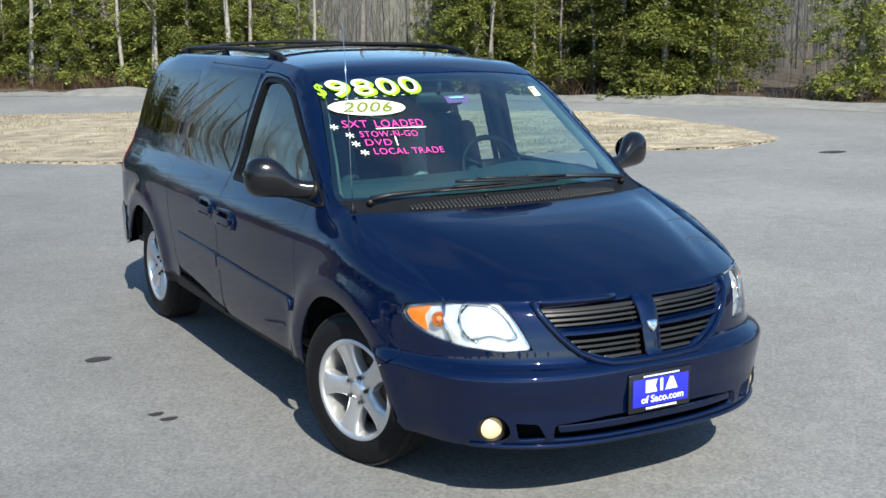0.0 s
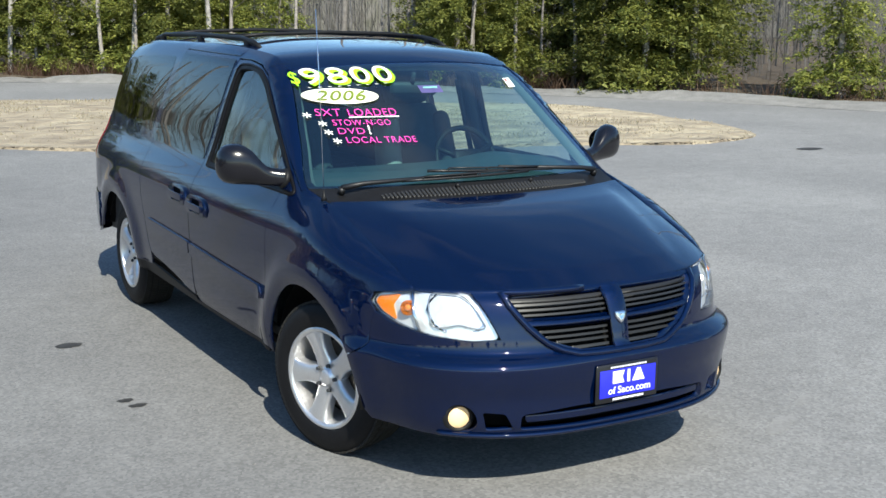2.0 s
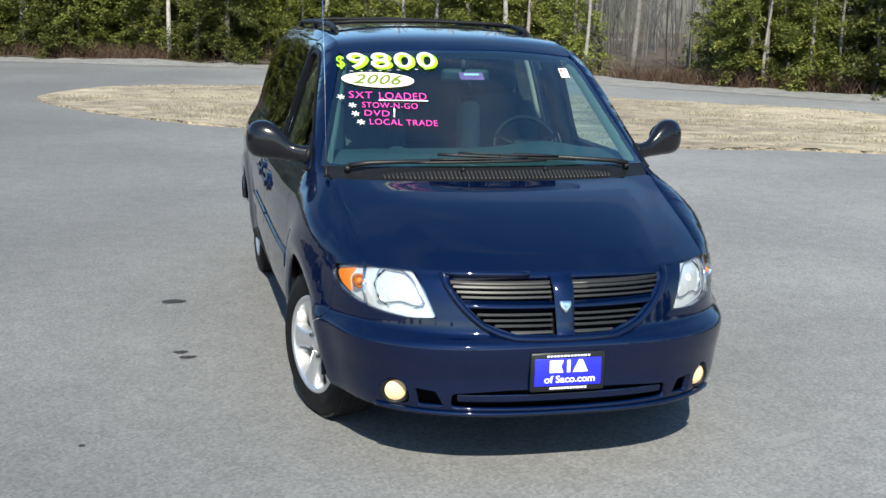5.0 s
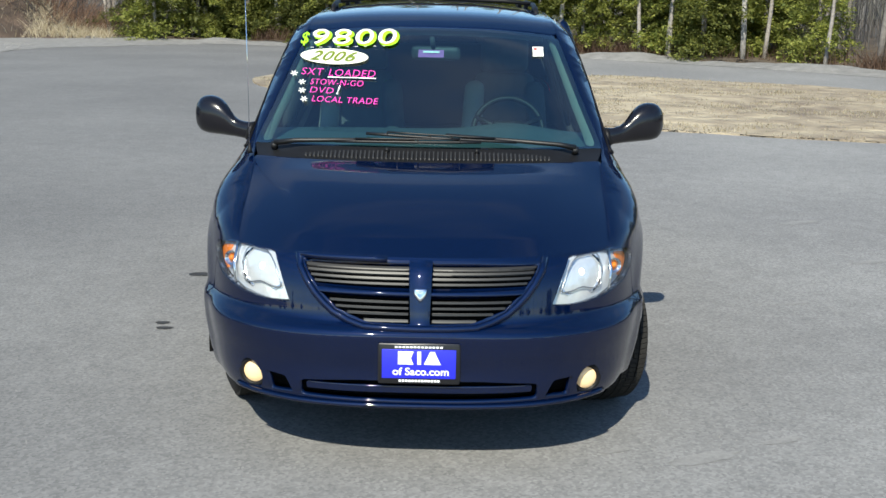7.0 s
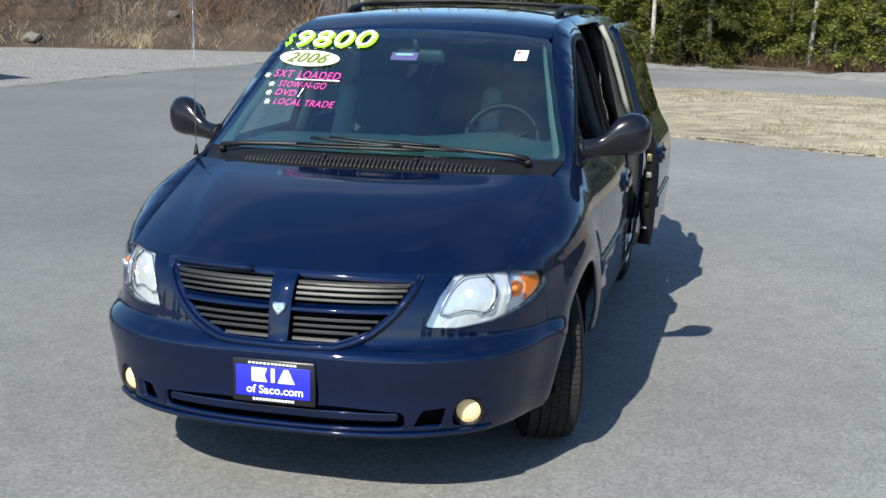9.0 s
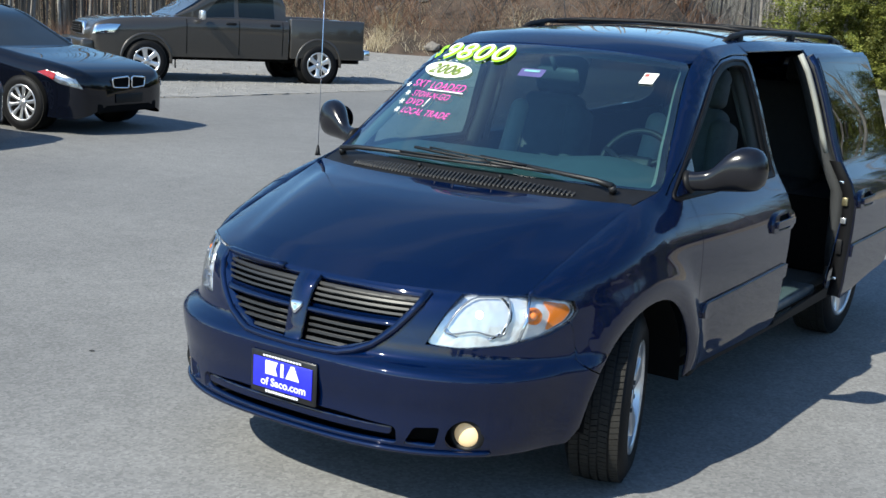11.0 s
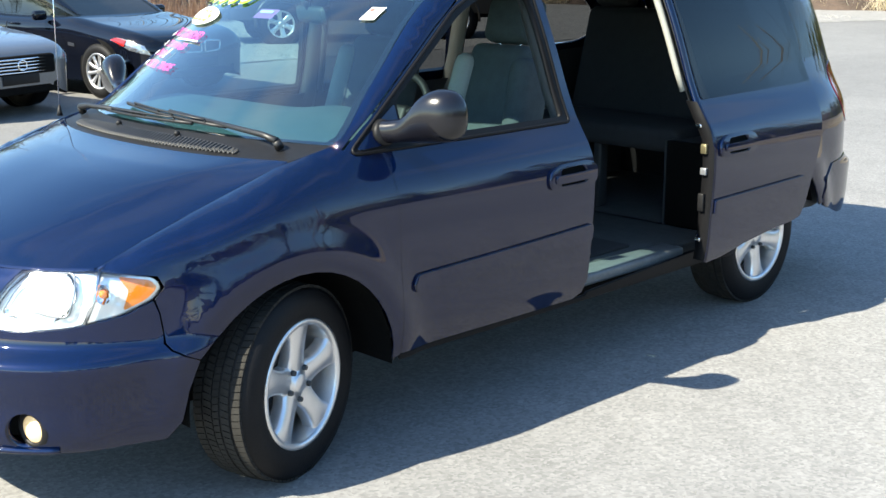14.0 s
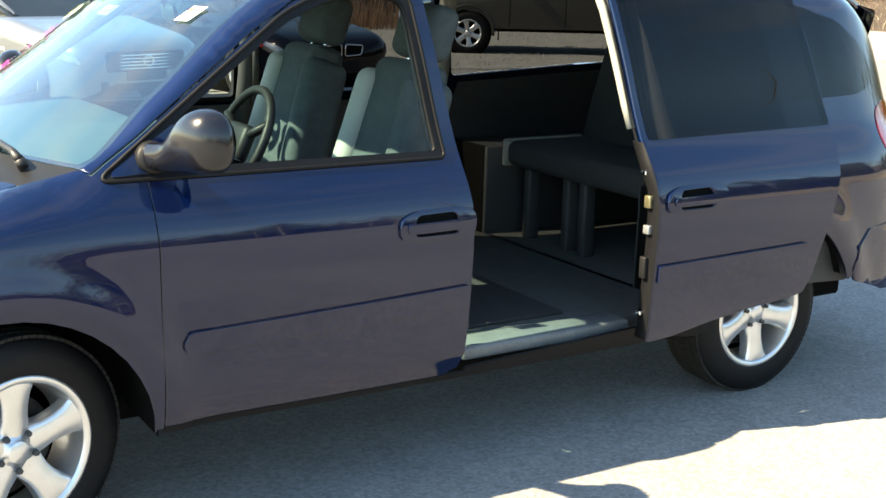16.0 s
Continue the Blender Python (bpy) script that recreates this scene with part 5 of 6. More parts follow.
cushion(bm, (0.05, 0.0, 0.30), (1.06, 0.13, 0.62), pose(0, 3.10, 0.85, -16), 0.02, 0.05)
part("backrest", bm, CLOTH_DARK, bench)
for x in (-0.33, 0.40):
    bm = bmesh.new()
    cushion(bm, (x, 0.0, 0.70), (0.26, 0.10, 0.17), pose(0, 3.10, 0.85, -16), 0.02, 0.04)
    part("headrest", bm, CLOTH_DARK, bench)


# ---- ground ----
def smooth(a, b, v):
    t = min(1.0, max(0.0, (v - a) / (b - a)))
    return t * t * (3 - 2 * t)


def ground_z(x, y):
    """Level under the van, rising a little to the lots and the woods."""
    return 0.002 * max(0.0, -x - 6) * smooth(6.0, 12.0, -x)


def strip_noise(x, y, s, h):
    return h * noise.noise((x * s, y * s, 3.1))


def ground_patch(name, outline, lift, mat, label, step=0.8, rough=0.0, thick=0.03, crown=0.0):
    def f(x, y):
        z = ground_z(x, y) + lift
        if rough:
            z += strip_noise(x, y, 0.9, rough) + strip_noise(x, y, 3.1, rough * 0.4)
        return x, y, z
    ob = mesh_ob(name, sheet(f, outline, (), step, thick), mat)
    return tagged(ob, label, name.split("_")[-1], kind="structure")


def wavy(poly, step, amp, seed):
    """A closed line with small irregular bends."""
    out = []
    for x, y in resample(poly, step):
        out.append((x + amp * noise.noise((x * 0.8, y * 0.8, seed)) + amp * 0.5 * noise.noise((x * 2.6, y * 2.6, seed)), y + amp * noise.noise((x * 0.8, y * 0.8, seed + 9)) + amp * 0.5 * noise.noise((x * 2.6, y * 2.6, seed + 7))))
    return out


bm = bmesh.new()
xs = [-2500, -400, -90] + list(np.arange(-40, 41, 2.0)) + [90, 400, 2500]
ys = [-2500, -400, -90] + list(np.arange(-40, 61, 2.0)) + [120, 400, 2500]
gv = [[bm.verts.new((x, y, ground_z(max(x, -40), y))) for x in xs] for y in ys]
for j in range(len(ys) - 1):
    for i in range(len(xs) - 1):
        bm.faces.new((gv[j][i], gv[j][i + 1], gv[j + 1][i + 1], gv[j + 1][i]))
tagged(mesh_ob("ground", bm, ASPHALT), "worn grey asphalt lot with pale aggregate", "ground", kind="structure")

ISLAND = rounded([(-3.9, 17.2), (-2.2, 14.0), (0.0, 11.9), (3.0, 10.3), (7.4, 9.1), (9.1, 8.4), (10.6, 9.0), (11.4, 11.0), (11.2, 15.2), (6.0, 18.5), (1.5, 20.7), (-2.5, 20.3)], 1.2)
ISLAND = wavy(ISLAND, 0.35, 0.16, 1.7)
ground_patch("grass_island", ISLAND, 0.03, GRASS_DRY, "low island of dry straw-coloured grass in the lot", 0.45, 0.035, 0.2)
GRAVEL_LOT = wavy([(-13.5, -6.0), (-12.6, 4.0), (-12.0, 9.2), (-11.9, 13.5), (-11.4, 20.6), (-10.5, 26), (-7.0, 29.5), (-12, 40), (-40, 40), (-40, -6)], 0.5, 0.2, 4.2)
ground_patch("gravel_lot", GRAVEL_LOT, 0.012, GRAVEL, "pale grey loose gravel parking lot", 0.9, 0.025, 0.2)
EDGE = [(-40, 36), (-14, 33), (-6, 30.5), (2.5, 27.8), (8, 24), (12, 19.6), (15.4, 15), (18, 9), (21, 2), (27, -10)]
VERGE = [(x, y) for x, y in EDGE] + [(60, -10), (60, 70), (-40, 70)]
ground_patch("woods_floor", wavy(VERGE, 0.8, 0.25, 6.6), 0.06, EARTH, "brown leaf-strewn forest floor", 2.0, 0.12, 0.4)


def along(line, t):
    """The point a share t along a line, and the way across it."""
    ls = [math.dist(a, b) for a, b in zip(line, line[1:])]
    d = t * sum(ls)
    for (a, b), n in zip(zip(line, line[1:]), ls):
        if d <= n:
            u = d / n
            return (a[0] + (b[0] - a[0]) * u, a[1] + (b[1] - a[1]) * u), (-(b[1] - a[1]) / n, (b[0] - a[0]) / n)
        d -= n
    a, b = line[-2:]
    return b, (-(b[1] - a[1]) / ls[-1], (b[0] - a[0]) / ls[-1])


rng = random.Random(5)
# gravel ridge at the road's far edge
bm = bmesh.new()
rows = []
for i in range(240):
    (x, y), (nx_, ny_) = along(EDGE[1:9], i / 239)
    h = 0.035 + 0.22 * max(0, noise.noise((x * 0.3, y * 0.3, 2.0)) - 0.02) + 0.10 * max(0, noise.noise((x * 1.4, y * 1.4, 6.0)))
    rows.append([bm.verts.new((x + nx_ * o + 0.1 * noise.noise((x, y, o)), y + ny_ * o, ground_z(x, y) + 0.01 + h * s)) for o, s in ((-1.0, -0.05), (-0.6, 0.5), (-0.2, 0.95), (0.3, 0.8), (0.9, 0.3))])
for A, B in zip(rows, rows[1:]):
    for i in range(4):
        bm.faces.new((A[i], B[i], B[i + 1], A[i + 1]))
tagged(mesh_ob("gravel_verge", bm, GRAVEL), "low gravel ridge along the road edge", "verge", kind="structure")

# the brushy bank behind the gravel lot
bm = bmesh.new()
BANK = [(-40, 20), (-26, 27), (-17, 30), (-12.5, 31.0), (-10.2, 31.6)]
rows = []
for i in range(160):
    (x, y), (nx_, ny_) = along(BANK, i / 159)
    fade = smooth(0, 0.12, 1 - i / 159)
    row = []
    for o, s in ((-0.5, -0.02), (0.3, 0.22), (1.0, 0.5), (2.0, 0.78), (3.2, 0.95), (5.0, 1.0), (8.0, 0.9)):
        k = 0.9 * noise.noise((x * 0.45, y * 0.45 + o * 0.8, 1.0)) + 0.5 * noise.noise((x * 1.3, o * 1.3, 8.0))
        row.append(bm.verts.new((x + nx_ * (o + k * 0.5), y + ny_ * (o + k * 0.5), ground_z(x, y) + fade * max(-0.05, s * 2.6 + k * min(1, s * 3)))))
    rows.append(row)
for A, B in zip(rows, rows[1:]):
    for i in range(len(A) - 1):
        bm.faces.new((A[i], B[i], B[i + 1], A[i + 1]))
BANK_EARTH = material("bank_earth", (0.085, 0.058, 0.042), 0.95, 0, 1.6, 0.4, 1.0, (0.022, 0.016, 0.012), detail=14)
tagged(mesh_ob("earth_bank", bm, BANK_EARTH), "brown earth bank with dead brush and stones", "bank", kind="structure")

# ---- plants ----
BARK = material("grey_bark", (0.24, 0.22, 0.20), 0.9, 0, 14, 0.45, 0.7, rnd=0.35)
BIRCH = material("birch_bark", (0.37, 0.35, 0.32), 0.85, 0, 9, 0.5, 0.4, rnd=0.2)


def leaf_material(name, a, b):
    m = bpy.data.materials.new(name)
    m.use_nodes = True
    n, l = m.node_tree.nodes, m.node_tree.links
    p = n["Principled BSDF"]
    p.inputs["Roughness"].default_value = 0.65
    g, ramp, oi, hsv, mr = n.new("ShaderNodeNewGeometry"), n.new("ShaderNodeValToRGB"), n.new("ShaderNodeObjectInfo"), n.new("ShaderNodeHueSaturation"), n.new("ShaderNodeMapRange")
    ramp.color_ramp.elements[0].color, ramp.color_ramp.elements[1].color = (*a, 1), (*b, 1)
    l.new(g.outputs["Random Per Island"], ramp.inputs[0])
    mr.inputs[3].default_value, mr.inputs[4].default_value = 0.55, 1.5
    l.new(oi.outputs["Random"], mr.inputs[0])
    l.new(mr.outputs[0], hsv.inputs["Value"])
    l.new(ramp.outputs[0], hsv.inputs["Color"])
    l.new(hsv.outputs[0], p.inputs["Base Color"])
    t, mix = n.new("ShaderNodeBsdfTranslucent"), n.new("ShaderNodeMixShader")
    mix.inputs[0].default_value = 0.5
    l.new(hsv.outputs[0], t.inputs["Color"])
    l.new(p.outputs[0], mix.inputs[1])
    l.new(t.outputs[0], mix.inputs[2])
    l.new(mix.outputs[0], n["Material Output"].inputs[0])
    return m


NEEDLE = leaf_material("conifer_needles", (0.070, 0.096, 0.020), (0.27, 0.28, 0.066))
STALK = leaf_material("dead_stalks", (0.14, 0.072, 0.047), (0.30, 0.195, 0.13))
WOOD_GREY = leaf_material("woods_grey", (0.045, 0.042, 0.039), (0.20, 0.19, 0.18))
STRAW = leaf_material("straw_blades", (0.30, 0.25, 0.16), (0.62, 0.55, 0.41))


def conifer(h, spread, seed, bare=0.06):
    r = random.Random(seed)
    bt, bn = bmesh.new(), []
    tube(bt, [(0, 0, 0), (0.03, 0.02, h * 0.5), (0, 0, h)], [0.035 * h ** 0.8 * 0.6, 0.018 * h ** 0.8, 0.006], 7)
    verts, faces = [], []
    z = h * bare + 0.2
    while z < h * 0.985:
        u = z / h
        reach = spread * (1 - u) ** 0.75 * (0.75 + 0.5 * r.random()) + 0.12
        for _ in range(r.randint(4, 6)):
            a = r.random() * 2 * math.pi
            L = reach * (0.65 + 0.5 * r.random())
            rise = 0.18 - 0.45 * (1 - u)
            tip = Vector((math.cos(a) * L, math.sin(a) * L, rise * L))
            way = tip.normalized()
            n = max(3, int(L * 8.5))
            for i in range(n):
                # a soft spray of short needles, denser towards the tip
                t = ((i + 0.3 + 0.7 * r.random()) / n) ** 0.8
                p = Vector((0, 0, z)) + tip * t + Vector((r.gauss(0, 0.07), r.gauss(0, 0.07), -0.14 * L * t * t + r.gauss(0, 0.05)))
                size = 0.060 + 0.045 * min(1.5, L) * r.random()
                for q in range(19):
                    d = (way * 0.7 + Vector((r.gauss(0, 0.75), r.gauss(0, 0.75), r.gauss(-0.12, 0.4)))).normalized()
                    l = size * r.uniform(0.6, 1.3)
                    w = d.cross(Vector((r.gauss(0, 0.5), r.gauss(0, 0.5), 1))).normalized() * l * r.uniform(0.2, 0.32)
                    o = p + Vector((r.gauss(0, 0.075), r.gauss(0, 0.075), r.gauss(0, 0.05)))
                    k = len(verts)
                    verts += [o + w * 1.2, o - w * 1.2, o + d * l]
                    faces.append((k, k + 1, k + 2))
        z += 0.11 + 0.11 * r.random()
    me = bpy.data.meshes.new("crown")
    me.from_pydata([tuple(v) for v in verts], [], faces)
    me.materials.append(NEEDLE)
    t = thing("conifer_tree", "green conifer with dense drooping boughs at the woods edge", "tree")
    part("trunk", bt, BARK, t)
    c = new("crown", me)
    c.parent = t
    return t


def bare_tree(h, seed, mat, lean=0.04):
    r = random.Random(seed)
    bm = bmesh.new()
    lx, ly = r.uniform(-lean, lean), r.uniform(-lean, lean)

    def at(u):
        return Vector((lx * h * u + 0.08 * math.sin(u * 5 + seed), ly * h * u + 0.06 * math.sin(u * 7 + seed), h * u))
    R = 0.0085 * h + 0.015
    tube(bm, [at(i / 9) for i in range(10)], [R * (1 - 0.85 * i / 9) for i in range(10)], 7)
    bl = bmesh.new()

    def limb(p, d, L, rad, depth):
        pts = [p]
        for i in range(3):
            d = (d + Vector((r.uniform(-0.25, 0.25), r.uniform(-0.25, 0.25), r.uniform(-0.05, 0.25)))).normalized()
            pts.append(pts[-1] + d * L / 3)
        tube(bl, pts, [rad, rad * 0.75, rad * 0.5, rad * 0.22], 3 if depth else 4, cap=False)
        if depth < 2:
            for i in (1, 2, 3):
                limb(pts[i], (d + Vector((r.uniform(-0.9, 0.9), r.uniform(-0.9, 0.9), r.uniform(-0.1, 0.5)))).normalized(), L * r.uniform(0.35, 0.55), rad * 0.45, depth + 1)
    for i in range(int(h * 1.25)):
        u = r.uniform(0.22, 0.97)
        a = r.random() * 2 * math.pi
        limb(at(u), Vector((math.cos(a), math.sin(a), r.uniform(0.3, 1.0))).normalized(), (1 - u) * h * 0.20 + 0.30, R * (1 - 0.8 * u) * 0.24, 0 if u > 0.35 else 1)
    t = thing("bare_tree", "leafless pale-barked tree at the woods edge", "tree")
    part("trunk", bm, mat, t)
    part("crown", bl, mat, t)
    return t


CON = [conifer(5.8, 1.7, 1, 0.09), conifer(5.0, 1.5, 2, 0.05), conifer(6.6, 1.9, 3, 0.14), conifer(3.4, 1.15, 4, 0.02)]
BARE = [bare_tree(7.0, 11, BIRCH), bare_tree(8.0, 12, BARK), bare_tree(6.0, 13, BARK, 0.08), bare_tree(7.5, 14, BIRCH, 0.02)]
used = set()


def plant(kinds, x, y, s):
    k = rng.randrange(len(kinds))
    z = ground_z(max(x, -40), y) - 0.1
    m = pose(x, y, z, 0, 0, rng.uniform(0, 360))
    src = kinds[k]
    sc = s * rng.uniform(0.85, 1.2)
    if src.name in used:
        ob = copy_thing(src, m)
    else:
        ob = src
        used.add(src.name)
        ob.matrix_basis = m
    ob.matrix_basis = m @ Matrix.Diagonal((sc, sc, sc, 1))
    ob["group"] = "trees of the woods"
    return ob


def thickness(x, y):
    """Share of conifers at the woods' edge: thick stands with leafless gaps between."""
    a = math.degrees(math.atan2(y + 4.7, x + 2.9))
    if 61.8 < a < 66.8:
        return 0.04
    if 30 < a < 47.5:
        return 0.07
    if -5 < x < -1.5:
        return 0.45
    return 0.85


WOOD = EDGE[1:]
for row, (off, n) in enumerate(((1.6, 44), (3.0, 46), (4.8, 44), (7.5, 22))):
    for i in range(n):
        t = (i + rng.random() * 0.9) / n
        (x, y), (ax, ay) = along(WOOD, t)
        o = off + rng.uniform(-0.7, 0.7)
        x, y = x + ax * o, y + ay * o
        if x < -8.5 or y < 7.0:
            continue
        if rng.random() < thickness(x, y):
            plant(CON if row else CON[:2] + CON[3:], x, y, 0.95)
for i in range(190):
    t = rng.random()
    (x, y), (ax, ay) = along(WOOD, t)
    o = rng.uniform(1.0, 13.0)
    if y + ay * o < 12.0 or (x > 6 and 3.0 < o and thickness(x, y) > 0.5):
        continue
    plant(BARE, x + ax * o, y + ay * o, rng.uniform(0.75, 1.1))
# conifers and slim trees where the bank gives way to the woods
for i in range(16):
    plant(CON if i % 2 else BARE, -10.0 + 5.5 * i / 15 + rng.uniform(-0.4, 0.4), 31.5 + 3.5 * rng.random(), 0.9)
# pale slim trees standing clear before the conifers
for i in range(15):
    (x, y), (ax, ay) = along(WOOD, 0.22 + 0.56 * rng.random())
    o = rng.uniform(0.5, 1.3)
    plant(BARE, x + ax * o, y + ay * o, rng.uniform(0.6, 0.95))
# woods over the bank and round the other sides of the lot
for i in range(26):
    plant(BARE, rng.uniform(-34, -10), rng.uniform(34, 44), 1.3)
for i in range(9):
    plant(CON, rng.uniform(-32, -12), rng.uniform(35, 42), 1.2)
for i in range(14):
    a = radians(-165 + 65 * i / 13 + rng.uniform(-2, 2))
    d = rng.uniform(60, 80)
    plant(CON if rng.random() < 0.6 else BARE, d * math.cos(a), -6 + d * math.sin(a), 1.2)
# woods across the lot, beyond the open ground on the +x side
for i in range(46):
    (x, y), (ax, ay) = along([(46, 6), (42, -8), (38, -22), (28, -38)], rng.random())
    o = rng.uniform(0, 10)
    plant(CON if rng.random() < 0.55 else BARE, x - ax * o, y - ay * o, 1.1)
for k in CON + BARE:
    if k.name not in used:
        k.matrix_basis = pose(-30 + 3 * len(used), 46, ground_z(-30, 46))


def stems(name, n, place, hmin, hmax, width, mat, label, category, lean=0.5, seed=1):
    """Very many thin upright blades or stems in one mesh."""
    r = random.Random(seed)
    verts, faces = [], []
    for _ in range(n):
        x, y, z = place(r)
        h = r.uniform(hmin, hmax)
        a = r.random() * 2 * math.pi
        dx, dy = r.uniform(-lean, lean) * h, r.uniform(-lean, lean) * h
        wx, wy = math.cos(a) * width, math.sin(a) * width
        k = len(verts)
        verts += [(x - wx, y - wy, z - 0.02), (x + wx, y + wy, z - 0.02), (x + dx * 0.4 + wx * 0.7, y + dy * 0.4 + wy * 0.7, z + h * 0.55), (x + dx * 0.4 - wx * 0.7, y + dy * 0.4 - wy * 0.7, z + h * 0.55), (x + dx, y + dy, z + h)]
        faces += [(k, k + 1, k + 2, k + 3), (k + 3, k + 2, k + 4)]
    me = bpy.data.meshes.new(name)
    me.from_pydata(verts, [], faces)
    me.materials.append(mat)
    return tagged(new(name, me), label, category, kind="stuff")


def on_island(r):
    while True:
        x, y = r.uniform(-4, 12), r.uniform(8, 21)
        if inside((x, y), ISLAND) and (noise.noise((x * 0.6, y * 0.9, 5.0)) > 0.05 or r.random() < 0.15):
            return x, y, ground_z(x, y) + 0.03


stems("grass_tufts", 16000, on_island, 0.008, 0.04, 0.008, STRAW, "matted dry straw-coloured grass blades", "grass", 0.9, 2)


def on_verge(r):
    (x, y), (ax, ay) = along(WOOD[1:], r.random())
    while noise.noise((x * 0.22, y * 0.22, 12.0)) < -0.02 and r.random() < 0.85:
        (x, y), (ax, ay) = along(WOOD[1:], r.random())
    o = 0.45 + abs(r.gauss(0, 0.7))
    return x + ax * o, y + ay * o, ground_z(x, y) + 0.05


stems("verge_brush", 13000, on_verge, 0.08, 0.55, 0.008, STALK, "reddish dead brush along the woods edge", "brush", 0.9, 3)


def bank_z(x, y):
    best = min(((x - a) ** 2 + (y - b) ** 2, i) for i, ((a, b), _) in enumerate(along(BANK, k / 60) for k in range(61)))
    (a, b), (ax, ay) = along(BANK, best[1] / 60)
    o = (x - a) * ax + (y - b) * ay
    return ground_z(x, y) + 2.4 * float(np.interp(o, [-0.5, 0.3, 1.0, 2.0, 3.2, 5.0], [0, 0.2, 0.48, 0.76, 0.93, 1.0])) * smooth(0, 0.12, 1 - best[1] / 60)


def on_bank(r):
    (x, y), (ax, ay) = along(BANK, r.random())
    o = r.uniform(0.5, 6.0)
    x, y = x + ax * o, y + ay * o
    while noise.noise((x * 0.5, y * 0.5, 31.0)) < 0.0 and r.random() < 0.9:
        (x, y), (ax, ay) = along(BANK, r.random())
        o = r.uniform(0.5, 6.0)
        x, y = x + ax * o, y + ay * o
    return x, y, bank_z(x, y) - 0.1


stems("bank_brush", 26000, on_bank, 0.2, 1.2, 0.008, STALK, "tangled dead brush on the earth bank", "brush", 1.3, 4)
stems("bank_branches", 2600, on_bank, 0.6, 2.2, 0.018, WOOD_GREY, "grey dead branches on the earth bank", "branches", 1.5, 41)


def bank_foot(r):
    (x, y), (ax, ay) = along(BANK, r.random())
    while noise.noise((x * 0.6, y * 0.6, 47.0)) < -0.05 and r.random() < 0.9:
        (x, y), (ax, ay) = along(BANK, r.random())
    o = r.uniform(-0.4, 1.6)
    return x + ax * o, y + ay * o, bank_z(x + ax * o, y + ay * o) - 0.03


stems("bank_straw", 16000, bank_foot, 0.08, 0.45, 0.008, STRAW, "matted dry straw at the foot of the bank", "grass", 1.3, 43)


def deep_woods(r):
    (x, y), (ax, ay) = along(EDGE, r.random())
    o = r.uniform(5, 26)
    return x + ax * o, y + ay * o, ground_z(x, y)


stems("distant_stems", 3200, deep_woods, 2.5, 7.0, 0.017, WOOD_GREY, "thin grey stems deep in the leafless woods", "woods", 0.12, 21)
stems("distant_trunks", 420, deep_woods, 5.0, 8.0, 0.045, WOOD_GREY, "grey trunks deep in the leafless woods", "woods", 0.05, 23)


def twig_air(r):
    x, y, z = deep_woods(r)
    return x, y, z + r.uniform(0.3, 6.0)


stems("distant_twigs", 60000, twig_air, 0.4, 1.7, 0.008, WOOD_GREY, "haze of grey twigs in the leafless woods", "woods", 1.0, 22)


def lot_line(r):
    (x, y), (ax, ay) = along([(-21, 0), (-21.5, 14), (-23, 22), (-28, 27)], r.random())
    o = abs(r.gauss(0, 1.6))
    return x + ax * o, y + ay * o, ground_z(x, y)


def lot_woods(r):
    (x, y), (ax, ay) = along([(-22.5, -6), (-23, 14), (-24, 22), (-29, 27)], r.random())
    o = r.uniform(0.5, 16)
    return x + ax * o, y + ay * o, ground_z(-40, y)


stems("lot_stems", 1900, lot_woods, 3.0, 8.0, 0.030, WOOD_GREY, "thin grey stems of leafless woods behind the lot", "woods", 0.05, 31)
stems("lot_brush", 9000, lot_line, 0.25, 0.9, 0.008, STALK, "russet dead brush behind the gravel lot", "brush", 0.4, 7)
for i in range(80):
    (x, y), (ax, ay) = along([(-24, -6), (-24, 14), (-25, 22), (-30, 27)], rng.random())
    o = rng.uniform(0, 9)
    plant(BARE if rng.random() < 0.93 else CON, x + ax * o, y + ay * o, 0.9)

# far woods closing the view, well behind the nearer trees
def far_woods():
    bm = bmesh.new()
    rows = []
    line = [(-110, 20), (-80, 60), (-30, 82), (20, 78), (55, 55), (75, 20), (85, -20)]
    for i in range(260):
        (x, y), (ax, ay) = along(line, i / 259)
        h = 7.5 + 2.5 * noise.noise((i * 0.11, 0, 4.0)) + 2.2 * noise.noise((i * 0.9, 0, 5.0))
        rows.append([bm.verts.new((x + ax * d, y + ay * d, z)) for d, z in ((0, -0.2), (0.4, h * 0.5), (1.5, h))])
    for A, B in zip(rows, rows[1:]):
        for k in range(2):
            bm.faces.new((A[k], B[k], B[k + 1], A[k + 1]))
    m = material("far_woods", (0.16, 0.15, 0.135), 0.95, 0, 1.6, 0.3, 0.0, (0.085, 0.085, 0.06), detail=14)
    tagged(mesh_ob("backdrop_woods", bm, m), "hazy grey-brown line of distant leafless woods", "backdrop", kind="structure")


far_woods()

# pebbles over the gravel
verts, faces = [], []
for i in range(9000):
    x, y = rng.uniform(-20, -11.0), rng.uniform(3, 28)
    if not inside((x, y), GRAVEL_LOT):
        continue
    s = rng.uniform(0.007, 0.024)
    z = ground_z(x, y) + 0.012
    k = len(verts)
    verts += [(x - s, y - s, z), (x + s, y - s * 0.6, z), (x + s * 0.2, y + s, z), (x + rng.uniform(-0.3, 0.3) * s, y, z + s * 1.1)]
    faces += [(k, k + 1, k + 3), (k + 1, k + 2, k + 3), (k + 2, k, k + 3)]
me = bpy.data.meshes.new("pebbles")
me.from_pydata(verts, [], faces)
me.materials.append(GRAVEL)
